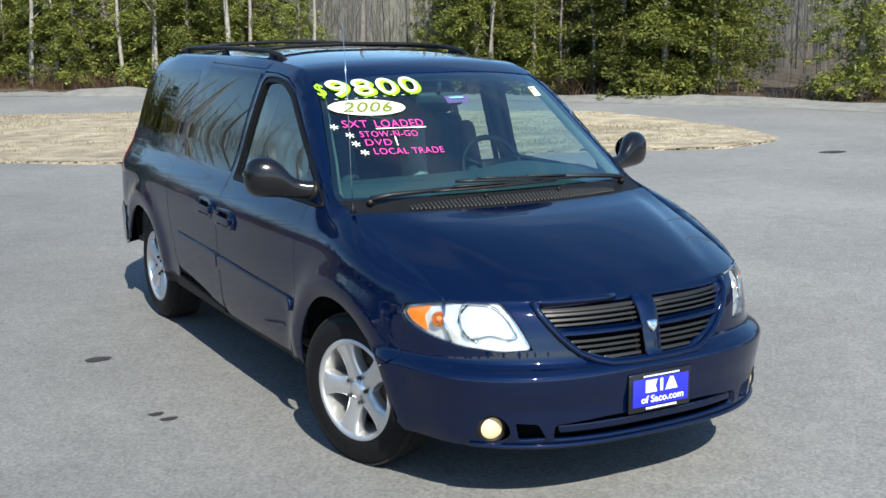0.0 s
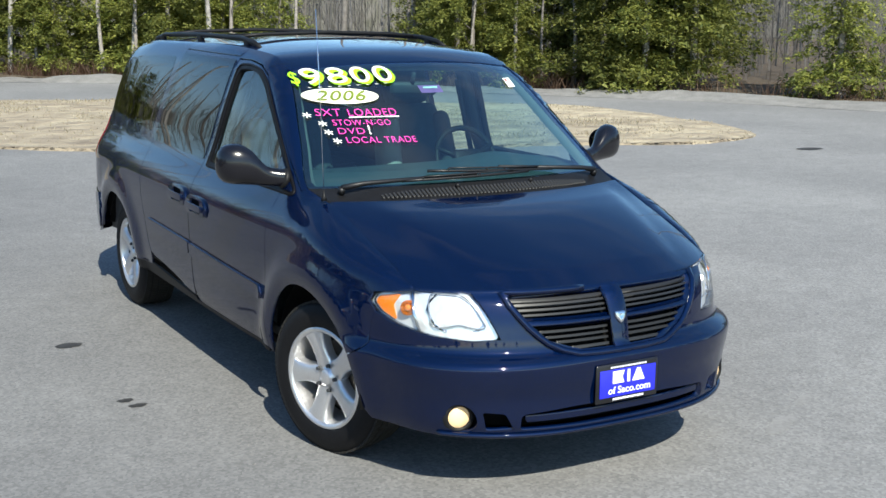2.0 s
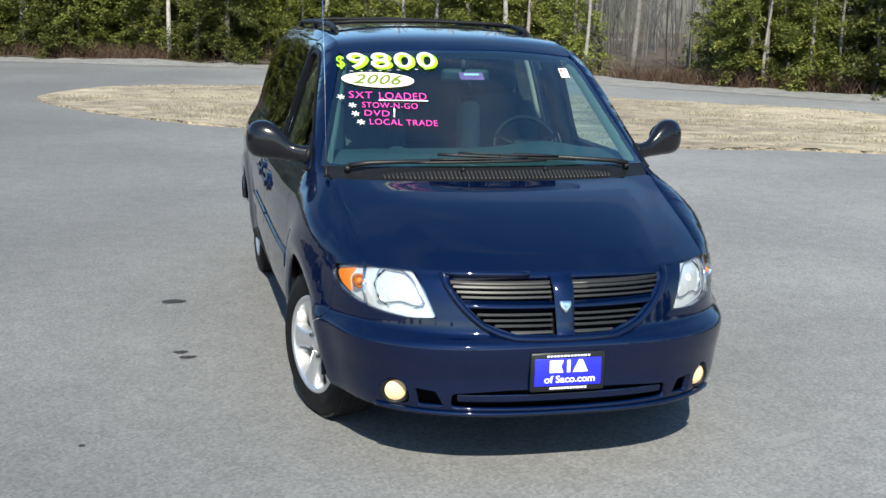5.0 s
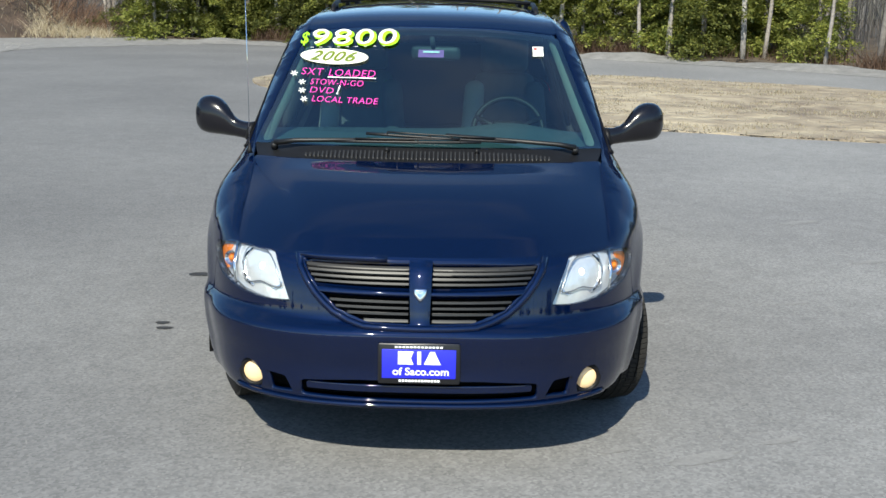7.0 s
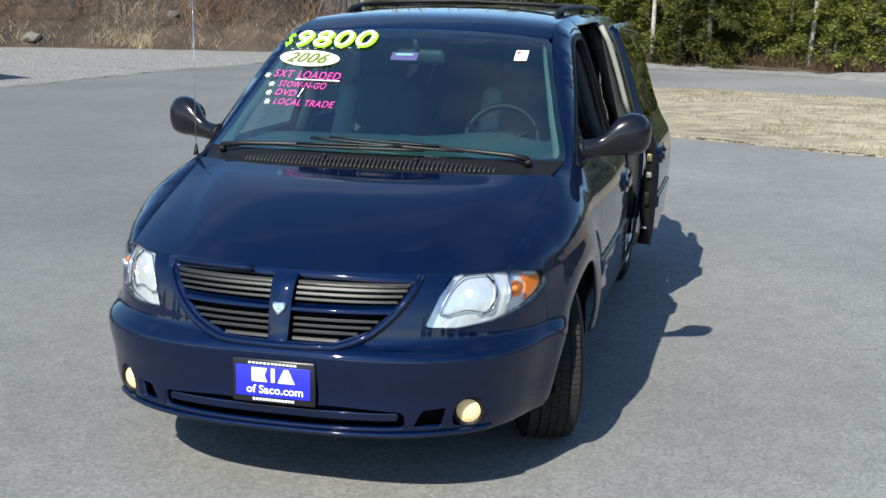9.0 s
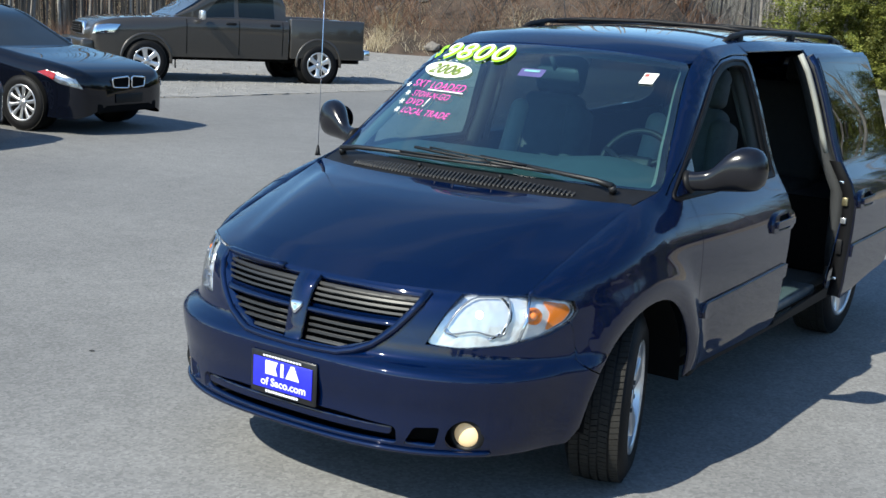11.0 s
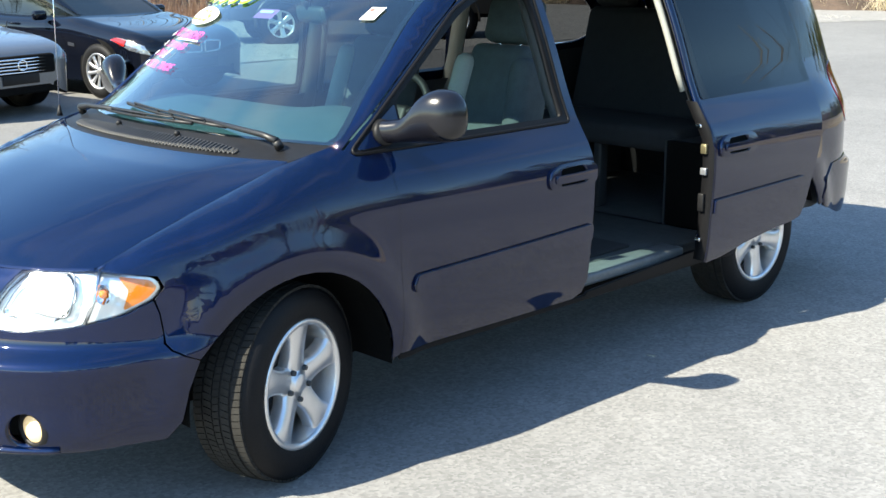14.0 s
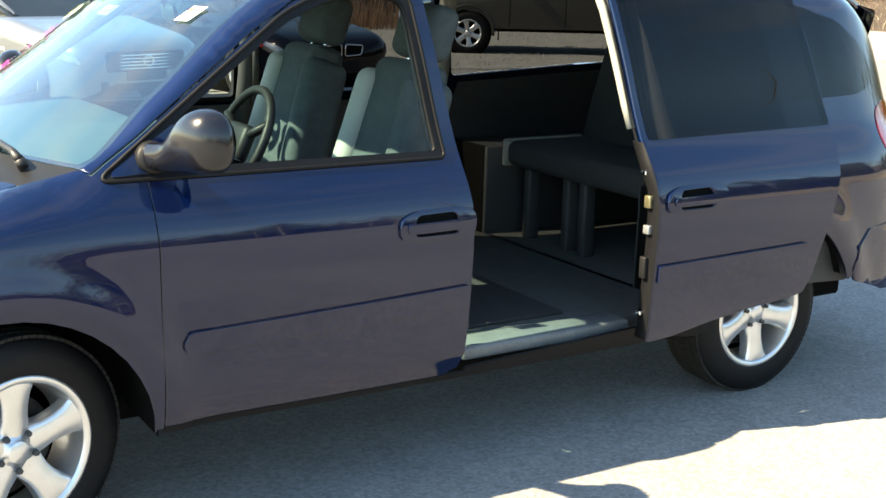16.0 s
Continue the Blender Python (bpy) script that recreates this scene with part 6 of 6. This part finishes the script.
tagged(new("pebbles", me), "loose grey pebbles over the gravel lot", "pebbles", kind="stuff")

# stones scattered on gravel and bank
def stone_mesh(seed):
    bm = bmesh.new()
    bmesh.ops.create_icosphere(bm, subdivisions=2, radius=1.0)
    for v in bm.verts:
        v.co *= 1 + 0.35 * noise.noise(v.co * 1.3 + Vector((seed, 0, 0)))
        v.co.z *= 0.65
    me = bpy.data.meshes.new("stone")
    bm.to_mesh(me)
    bm.free()
    me.materials.append(STONE)
    return me


STONE = material("grey_stone", (0.17, 0.155, 0.14), 0.9, 0, 6, 0.4, 0.6, rnd=0.3)
stones = [stone_mesh(s) for s in (1.0, 5.0, 9.0)]
for i in range(40):
    (x, y), (ax, ay) = along(BANK, rng.random())
    o = rng.uniform(-0.4, 2.4)
    x, y = x + ax * o, y + ay * o
    s = rng.uniform(0.10, 0.34)
    ob = new("stone", stones[i % 3])
    ob.matrix_basis = pose(x, y, bank_z(x, y) + s * 0.2, 0, 0, rng.uniform(0, 360)) @ Matrix.Diagonal((s, s, s, 1))
    tagged(ob, "rough grey stone on the earth bank", "stone", "stones of the bank")

GRIT = material("grit", (0.20, 0.195, 0.19), 0.9, 0, 30, 0.4)
# loose grit on the asphalt near the van
bm = bmesh.new()
verts, faces = [], []
for i in range(9000):
    x, y = rng.gauss(0, 3.2), rng.gauss(-1.0, 3.2)
    if abs(x) < 0.9 and -1 < y < 4:
        continue
    s = rng.uniform(0.0015, 0.004)
    k = len(verts)
    verts += [(x - s, y - s, 0.0), (x + s, y - s * 0.6, 0.0), (x + s * 0.2, y + s, 0.0), (x + rng.uniform(-0.3, 0.3) * s, y, s * 1.1)]
    faces += [(k, k + 1, k + 3), (k + 1, k + 2, k + 3), (k + 2, k, k + 3)]
me = bpy.data.meshes.new("grit")
me.from_pydata(verts, [], faces)
me.materials.append(GRIT)
tagged(new("grit", me), "fine loose grit lying on the asphalt", "grit", kind="stuff")

# oil spots and pale scuffs on the asphalt
SPOT = material("oil_spot", (0.035, 0.033, 0.03), 0.7, 0, 40, 0.4)
SCUFF = material("pale_scuff", (0.235, 0.233, 0.228), 0.9, 0, 40, 0.3)
SPOTS = [(-1.478, 2.15, 0.075, 0.05), (-1.46, 1.03, 0.04, 0.025), (-1.426, 0.93, 0.045, 0.025), (-1.9, -0.3, 0.015, 0.012), (9.9, 7.4, 0.22, 0.14)]
for i, (x, y, a, b) in enumerate(SPOTS):
    bm = bmesh.new()
    vs = [bm.verts.new((a * math.cos(t) * (1 + 0.35 * noise.noise((math.cos(t) * 2, math.sin(t) * 2, i))), b * math.sin(t) * (1 + 0.35 * noise.noise((math.cos(t) * 2, math.sin(t) * 2, i + 5))), 0)) for t in np.linspace(0, 2 * math.pi, 20, endpoint=False)]
    bm.faces.new(vs)
    ob = mesh_ob("oil_spot", bm, SPOT)
    ob.location = (x, y, ground_z(x, y) + 0.004)
    tagged(ob, "small dark oil spot on the asphalt", "oil spot", "spots on the asphalt")
for i, (x, y, a, b) in enumerate(((0.97, 2.29, 0.05, 0.022), (3.06, 2.9, 0.17, 0.045), (2.21, 1.72, 0.10, 0.028), (1.27, 9.2, 0.28, 0.09), (2.95, 4.3, 0.20, 0.05), (1.15, -0.76, 0.17, 0.045), (0.80, -0.70, 0.07, 0.02), (1.52, -0.55, 0.09, 0.03))):
    bm = bmesh.new()
    vs = [bm.verts.new((a * math.cos(t) * (1 + 0.6 * noise.noise((math.cos(t) * 3, math.sin(t) * 3, i + 20))), b * math.sin(t) * (1 + 0.6 * noise.noise((math.cos(t) * 3, math.sin(t) * 3, i + 25))), 0)) for t in np.linspace(0, 2 * math.pi, 24, endpoint=False)]
    bm.faces.new(vs)
    ob = mesh_ob("pale_scuff", bm, SCUFF)
    ob.matrix_basis = pose(x, y, 0.002, 0, 0, 25)
    tagged(ob, "pale worn scuff on the asphalt", "scuff", "scuffs on the asphalt")


# ---- parked vehicles ----
def vehicle_shell(stations, n=14):
    """A smooth shell through cross-sections: y, half-width low, half-width shoulder, bottom z, shoulder z, top half-width, top z."""
    ks = [s[0] for s in stations]
    fs = [pchip(ks, [s[i] for s in stations]) for i in range(1, 7)]

    def f(y, v):
        wl, ws, zb, zs, wt, zt = (g(y) for g in fs)
        a = abs(v)
        if a < 0.5:
            t = a / 0.5
            x, z = wl + (ws - wl) * math.sin(t * math.pi / 2), zb + (zs - zb) * t
        else:
            t = (a - 0.5) / 0.5
            q = math.sin(t * math.pi / 2) ** 0.9
            x, z = ws + (wt - ws) * (1 - math.cos(t * math.pi / 2)) ** 1.0, zs + (zt - zs) * q
        return (x if v > 0 else -x), y, z
    return f


def shell_mesh(f, y0, y1, ny_n=60, nv=22):
    bm = bmesh.new()
    rows = []
    for j in range(ny_n + 1):
        y = y0 + (y1 - y0) * j / ny_n
        row = [bm.verts.new(f(y, -0.0001 - i / nv)) for i in range(nv + 1)] + [bm.verts.new(f(y, 0.0001 + (nv - i) / nv)) for i in range(nv + 1)]
        rows.append(row)
    for A, B in zip(rows, rows[1:]):
        for i in range(len(A) - 1):
            bm.faces.new((A[i], A[i + 1], B[i + 1], B[i]))
    bm.faces.new(rows[0][::-1])
    bm.faces.new(rows[-1])
    bmesh.ops.remove_doubles(bm, verts=bm.verts, dist=0.0005)
    bmesh.ops.recalc_face_normals(bm, faces=bm.faces)
    for e in bm.edges:
        if len(e.link_faces) == 2 and e.calc_face_angle(0) > radians(50):
            e.smooth = False
    return bm


def put_wheels(t, places, scale, spokes, wide):
    first = None
    for x, y in places:
        if first is None:
            w = first = new("wheel")
            w.empty_display_size = 0.1
            wheel_mesh_parts(w, spokes=spokes, wide=wide)
        else:
            w = copy_thing(first, Matrix.Identity(4))
        w.parent = t
        sx = 1 if x > 0 else -1
        w.matrix_basis = pose(x, y, 0.338 * scale, 0, 0, 0 if sx > 0 else 180) @ pose(0, 0, 0, 31 * y) @ Matrix.Diagonal((scale, scale, scale, 1))


def arch_disc(t, places, r):
    for x, y in places:
        sx = 1 if x > 0 else -1
        bm = bmesh.new()
        lathe(bm, [(0.0, 0.01), (0.0, r), (-0.25, r)], 32)
        bmesh.ops.transform(bm, matrix=pose(x + sx * 0.02, y, 0.36, 0, 0, 0 if sx > 0 else 180), verts=bm.verts)
        part("wheel_arch", bm, DARK, t)


LAMP_DARK = material("smoked_lamp", (0.50, 0.51, 0.53), 0.15, 0.8, 30, 0.5, 0.3)


def sedan(name, label, m, paint, grille_kind, lamp_red=False):
    t = thing(name, label, "car", m, group="parked cars")
    f = vehicle_shell([(-2.28, 0.40, 0.44, 0.34, 0.50, 0.36, 0.58), (-2.25, 0.60, 0.63, 0.25, 0.53, 0.50, 0.655), (-2.18, 0.74, 0.75, 0.20, 0.57, 0.60, 0.72), (-2.05, 0.82, 0.83, 0.18, 0.60, 0.66, 0.775), (-1.8, 0.86, 0.875, 0.19, 0.64, 0.70, 0.83), (-1.3, 0.86, 0.90, 0.20, 0.68, 0.72, 0.90), (-0.75, 0.86, 0.905, 0.20, 0.74, 0.74, 0.97), (0.3, 0.87, 0.91, 0.20, 0.80, 0.76, 0.96), (1.3, 0.86, 0.905, 0.20, 0.84, 0.72, 1.0), (2.0, 0.82, 0.86, 0.22, 0.84, 0.66, 1.03), (2.26, 0.70, 0.74, 0.34, 0.80, 0.60, 0.98)])
    body = part("body", shell_mesh(f, -2.28, 2.26, 110), paint, t)
    g = vehicle_shell([(-0.86, 0.70, 0.72, 0.92, 0.945, 0.62, 0.95), (-0.5, 0.72, 0.72, 0.92, 1.05, 0.60, 1.13), (0.0, 0.735, 0.70, 0.92, 1.20, 0.54, 1.37), (0.3, 0.74, 0.69, 0.92, 1.24, 0.52, 1.44), (0.8, 0.74, 0.68, 0.92, 1.24, 0.52, 1.45), (1.3, 0.72, 0.66, 0.92, 1.18, 0.50, 1.37), (1.75, 0.68, 0.62, 0.92, 1.02, 0.48, 1.12), (1.95, 0.64, 0.6, 0.92, 0.96, 0.48, 1.0)])
    part("greenhouse", shell_mesh(g, -0.86, 1.95, 40, 16), CAR_GLASS, t)
    for sg in (1, -1):
        for ol in ([(-0.42, 0.10), (0.30, 0.10), (0.30, 0.62), (0.10, 0.60)], [(0.40, 0.10), (1.05, 0.10), (1.10, 0.62), (0.40, 0.64)], [(1.12, 0.12), (1.45, 0.16), (1.18, 0.55)]):
            part("side_window", sheet(lambda y, v: g(y, sg * v), ol, (), 0.08, 0, 0.006, sg < 0), CAR_GLASS, t)
        # roof edge and pillars in body colour
        ol = [(-0.80, 0.80), (-0.40, 0.66), (0.08, 0.66), (1.10, 0.68), (1.5, 0.60), (1.8, 0.70), (1.8, 0.82), (1.2, 0.80), (0.3, 0.80), (-0.1, 0.78), (-0.75, 0.90)]
        part("roof_frame", sheet(lambda y, v: g(y, sg * v), ol, (), 0.08, 0, 0.010, sg < 0), paint, t)
        bm = bmesh.new()
        box(bm, (sg * 0.97, -0.42, 0.98), (0.19, 0.10, 0.12), bevel=0.04, seg=3)
        part("door_mirror", bm, paint, t)
        hl = [(-2.20, 0.47), (-1.95, 0.48), (-1.64, 0.585), (-1.76, 0.66), (-2.13, 0.63)]
        hlm = part("head_lamp", sheet(lambda y, v: f(y, sg * v), hl, (), 0.05, 0.01, 0.008, sg < 0), LAMP_DARK, t, "clear head lamp")
        part("lamp_cover", sheet(lambda y, v: f(y, sg * v), hl, (), 0.05, 0, 0.016, sg < 0), CLEAR, hlm)
        am = [(-1.88, 0.515), (-1.65, 0.59), (-1.76, 0.650), (-1.90, 0.640)]
        part("amber_corner", sheet(lambda y, v: f(y, sg * v), am, (), 0.04, 0, 0.020, sg < 0), RED_LENS if lamp_red else AMBER, hlm)
        for y in (-0.62, 0.36, 1.30):
            part("door_seam", sheet(lambda yy, v: f(yy, sg * v), [(y, 0.06), (y + 0.012, 0.06), (y + 0.012, 0.66), (y, 0.66)], (), 0.06, 0, 0.002, sg < 0), DARK, body)
        part("side_marker", sheet(lambda yy, v: f(yy, sg * v), [(-0.98, 0.40), (-0.86, 0.40), (-0.86, 0.44), (-0.98, 0.44)], (), 0.06, 0, 0.004, sg < 0), CHROME, body)
        for y in (0.2, 1.15):
            bm = bmesh.new()
            p = f(y, sg * 0.62)
            tube(bm, [(p[0] + sg * 0.01, y - 0.1, p[2]), (p[0] + sg * 0.03, y, p[2] + 0.005), (p[0] + sg * 0.01, y + 0.1, p[2])], 0.012, 6)
            part("door_handle", bm, paint, t)
    rf = [(0.12, -0.81), (0.5, -0.82), (1.25, -0.81), (1.25, -0.9999), (0.12, -0.9999)]
    for sg in (1, -1):
        part("roof", sheet(lambda y, v: g(y, -sg * v), rf, (), 0.08, 0, 0.010, sg > 0), paint, t)
        wsn = [(-0.80, 0.86), (0.06, 0.80), (0.06, 0.9999), (-0.80, 0.9999)]
        part("windscreen", sheet(lambda y, v: g(y, sg * v), wsn, (), 0.08, 0, 0.006, sg < 0), CAR_GLASS, t)
    places = [(sx * 0.812, y) for sx in (1, -1) for y in (-1.42, 1.36)]
    arch_disc(t, [(sx * 0.875, y) for sx in (1, -1) for y in (-1.42, 1.36)], 0.36)
    put_wheels(t, places, 0.98, 10, 0.5)
    if grille_kind == "twin":
        for sg in (1, -1):
            bm = bmesh.new()
            ol = rounded([(sg * 0.025, 0.545), (sg * 0.29, 0.555), (sg * 0.31, 0.665), (sg * 0.03, 0.685)], 0.035)
            a = [bm.verts.new((x, -2.298 + 0.25 * x * x, z)) for x, z in ol]
            bm.faces.new(a)
            gk = part("grille", bm, DARK, t)
            bm = bmesh.new()
            tube(bm, [(x, -2.303 + 0.25 * x * x, z) for x, z in ol], 0.010, 6, True)
            part("grille_rim", bm, CHROME, gk)
    else:
        bm = bmesh.new()
        box(bm, (0, -2.255, 0.565), (0.98, 0.09, 0.21), bevel=0.03)
        gk = part("grille", bm, DARK, t)
        for z in (0.495, 0.53, 0.565, 0.60, 0.635):
            bm = bmesh.new()
            tube(bm, [(-0.46, -2.285, z), (0, -2.312, z), (0.46, -2.285, z)], 0.009, 6)
            part("grille_bar", bm, CHROME, gk)
        bm = bmesh.new()
        tube(bm, [(0.06 * math.cos(a), -2.325, 0.570 + 0.055 * math.sin(a)) for a in np.linspace(0, 2 * math.pi, 18, endpoint=False)], 0.008, 6, True)
        part("badge_ring", bm, CHROME, gk)
    bm = bmesh.new()
    box(bm, (0, -2.24, 0.31), (1.1, 0.06, 0.12), bevel=0.02)
    part("bumper_intake", bm, DARK, t)
    bm = bmesh.new()
    box(bm, (0, -2.29, 0.42), (0.5, 0.012, 0.11), bevel=0.004)
    part("plate_holder", bm, BLACK_PLASTIC, t)
    return t


CAR_BLACK = material("black_paint", (0.003, 0.004, 0.008), 0.5, 0.0, 400, 0.3, coat=1.0, spec=0.0)
CAR_SILVER = material("silver_paint", (0.13, 0.14, 0.155), 0.4, 0.6, 400, 0.15, coat=1.0)
CAR_PALE = material("pale_silver_paint", (0.55, 0.56, 0.57), 0.4, 0.5, 400, 0.1, coat=1.0)
TRUCK_GREY = material("grey_brown_paint", (0.042, 0.037, 0.032), 0.4, 0.3, 400, 0.2, coat=1.0)


def car_pose(fx, fy, hx, hy, L):
    """A pose from the middle of the nose and the heading."""
    a = math.degrees(math.atan2(hx, -hy))
    n = math.hypot(hx, hy)
    cx, cy = fx - hx / n * L, fy - hy / n * L
    return pose(cx, cy, ground_z(cx, cy), 0, 0, a)


sedan("sedan", "black four-door sedan with silver wheels parked on the lot", car_pose(-8.87, 6.07, 0.985, 0.17, 2.26), CAR_BLACK, "twin", True)
sedan("sedan", "silver grey sedan with a barred chrome grille, parked", car_pose(-8.55, 3.55, 0.96, 0.28, 2.26), CAR_SILVER, "bars")


def pickup(m):
    t = thing("pickup_truck", "grey-brown four-door pickup truck parked on the gravel", "truck", m, group="parked cars")
    f = vehicle_shell([(-2.62, 0.70, 0.74, 0.50, 0.78, 0.66, 0.86), (-2.5, 0.84, 0.86, 0.46, 0.84, 0.74, 1.02), (-2.1, 0.88, 0.90, 0.46, 0.88, 0.76, 1.12), (-1.3, 0.88, 0.91, 0.46, 0.92, 0.78, 1.17), (-0.9, 0.88, 0.91, 0.46, 0.98, 0.80, 1.19), (1.15, 0.88, 0.91, 0.46, 1.0, 0.82, 1.19)])
    body = part("body", shell_mesh(f, -2.62, 1.13), TRUCK_GREY, t)
    g = vehicle_shell([(-1.10, 0.72, 0.74, 1.14, 1.17, 0.66, 1.18), (-0.7, 0.76, 0.75, 1.14, 1.30, 0.64, 1.42), (-0.25, 0.78, 0.72, 1.14, 1.50, 0.58, 1.72), (0.1, 0.78, 0.70, 1.14, 1.55, 0.56, 1.78), (0.75, 0.78, 0.70, 1.14, 1.55, 0.56, 1.77), (1.0, 0.77, 0.70, 1.14, 1.52, 0.56, 1.72), (1.12, 0.76, 0.72, 1.14, 1.4, 0.6, 1.5)])
    part("cab", shell_mesh(g, -1.10, 1.12, 34, 16), TRUCK_GREY, t)
    for sg in (1, -1):
        for ol in ([(-0.62, 0.10), (0.08, 0.10), (0.08, 0.60), (-0.20, 0.56)], [(0.17, 0.10), (0.88, 0.10), (0.86, 0.60), (0.17, 0.60)]):
            part("side_window", sheet(lambda y, v: g(y, sg * v), ol, (), 0.08, 0, 0.006, sg < 0), CAR_GLASS, t)
        wsn = [(-1.02, 0.80), (-0.32, 0.74), (-0.32, 0.9999), (-1.02, 0.9999)]
        part("windscreen", sheet(lambda y, v: g(y, sg * v), wsn, (), 0.08, 0, 0.006, sg < 0), WIND_DARK, t)
        for y in (-0.88, 0.13, 1.0):
            part("door_seam", sheet(lambda yy, v: f(yy, sg * v), [(y, 0.06), (y + 0.014, 0.06), (y + 0.014, 0.8), (y, 0.8)], (), 0.06, 0, 0.002, sg < 0), DARK, body)
        bm = bmesh.new()
        box(bm, (sg * 1.02, -0.62, 1.24), (0.18, 0.10, 0.18), bevel=0.04, seg=3)
        part("door_mirror", bm, ALLOY, t)
        for y in (-0.02, 0.85):
            bm = bmesh.new()
            p = f(y, sg * 0.66)
            box(bm, (p[0], y, p[2]), (0.05, 0.20, 0.05), bevel=0.015)
            part("door_handle", bm, BLACK_PLASTIC, t)
        hl = [(-2.56, 0.50), (-2.20, 0.48), (-2.08, 0.66), (-2.52, 0.74)]
        hlm = part("head_lamp", sheet(lambda y, v: f(y, sg * v), hl, (), 0.05, 0.01, 0.010, sg < 0), CHROME, t)
        part("lamp_cover", sheet(lambda y, v: f(y, sg * v), hl, (), 0.05, 0, 0.018, sg < 0), CLEAR, hlm)
        # bed side and flared arches
        bm = bmesh.new()
        box(bm, (sg * 0.86, 1.94, 0.86), (0.10, 1.56, 0.76), bevel=0.03)
        part("bed_side", bm, TRUCK_GREY, t)
        for y in (-1.62, 1.76):
            bm = bmesh.new()
            tube(bm, [(sg * 0.90, y + 0.46 * math.cos(a), 0.40 + 0.46 * math.sin(a)) for a in np.linspace(-0.15, math.pi + 0.15, 20)], 0.03, 8)
            part("arch_flare", bm, TRUCK_GREY, t)
        bm = bmesh.new()
        lathe(bm, [(0, 0.06), (0.02, 0.05), (0.025, 0.001)], 20)
        bmesh.ops.transform(bm, matrix=pose(sg * 0.62, -2.62, 0.62, 0, 0, -90), verts=bm.verts)
        part("fog_lamp", bm, CHROME, t)
        bm = bmesh.new()
        box(bm, (sg * 0.78, -1.05, 0.42), (0.02, 0.02, 0.34), None)
        part("mud_flap", bm, BLACK_PLASTIC, t)
    bm = bmesh.new()
    box(bm, (0, 1.94, 0.66), (1.66, 1.56, 0.30), bevel=0.02)
    box(bm, (0, 2.70, 0.92), (1.72, 0.06, 0.60), bevel=0.02)
    part("bed", bm, TRUCK_GREY, t)
    bm = bmesh.new()
    box(bm, (0, 2.82, 0.58), (1.7, 0.14, 0.2), bevel=0.03)
    part("rear_bumper", bm, CHROME, t)
    bm = bmesh.new()
    box(bm, (0, -2.66, 0.60), (1.70, 0.24, 0.26), bevel=0.06, seg=3)
    part("front_bumper", bm, TRUCK_GREY, t)
    bm = bmesh.new()
    box(bm, (0, -2.60, 0.90), (0.84, 0.10, 0.26), bevel=0.05, seg=3)
    gk = part("grille", bm, CHROME, t)
    bm = bmesh.new()
    box(bm, (0, -2.645, 0.90), (0.72, 0.04, 0.19), bevel=0.015)
    gm = part("grille_mesh", bm, DARK, gk)
    for z in (0.86, 0.90, 0.94):
        bm = bmesh.new()
        box(bm, (0, -2.67, z), (0.70, 0.01, 0.012))
        part("grille_bar", bm, GREY_PLASTIC, gk)
    bm = bmesh.new()
    box(bm, (0, -2.79, 0.60), (0.30, 0.01, 0.15))
    part("plate_face", bm, material("pale_blue_plate", (0.35, 0.45, 0.7), 0.5, 0, 30, 0.4), t)
    bm = bmesh.new()
    box(bm, (0, 0.2, 0.48), (1.5, 5.0, 0.16), bevel=0.02)
    part("underbody", bm, DARK, t)
    arch_disc(t, [(sx * 0.885, y) for sx in (1, -1) for y in (-1.62, 1.76)], 0.43)
    put_wheels(t, [(sx * 0.825, y) for sx in (1, -1) for y in (-1.62, 1.76)], 1.10, 6, 0.95)
    # price writing on its windscreen as plain bars
    for y0, y1, v0, v1 in ((-0.52, -0.40, 0.80, 0.90), (-0.62, -0.44, 0.905, 0.99)):
        part("price_mark", sheet(lambda y, v: g(y, -v), [(y0, v0), (y1, v0), (y1, v1), (y0, v1)], (), 0.05, 0, 0.016, True), LIME, t)
    return t


WIND_DARK = glass("truck_glass", (0.10, 0.13, 0.14))
pickup(pose(-14.88, 13.69, ground_z(-15, 13.7), 0, 0, -27.0) @ Matrix.Diagonal((1.04, 1.04, 1.04, 1)))
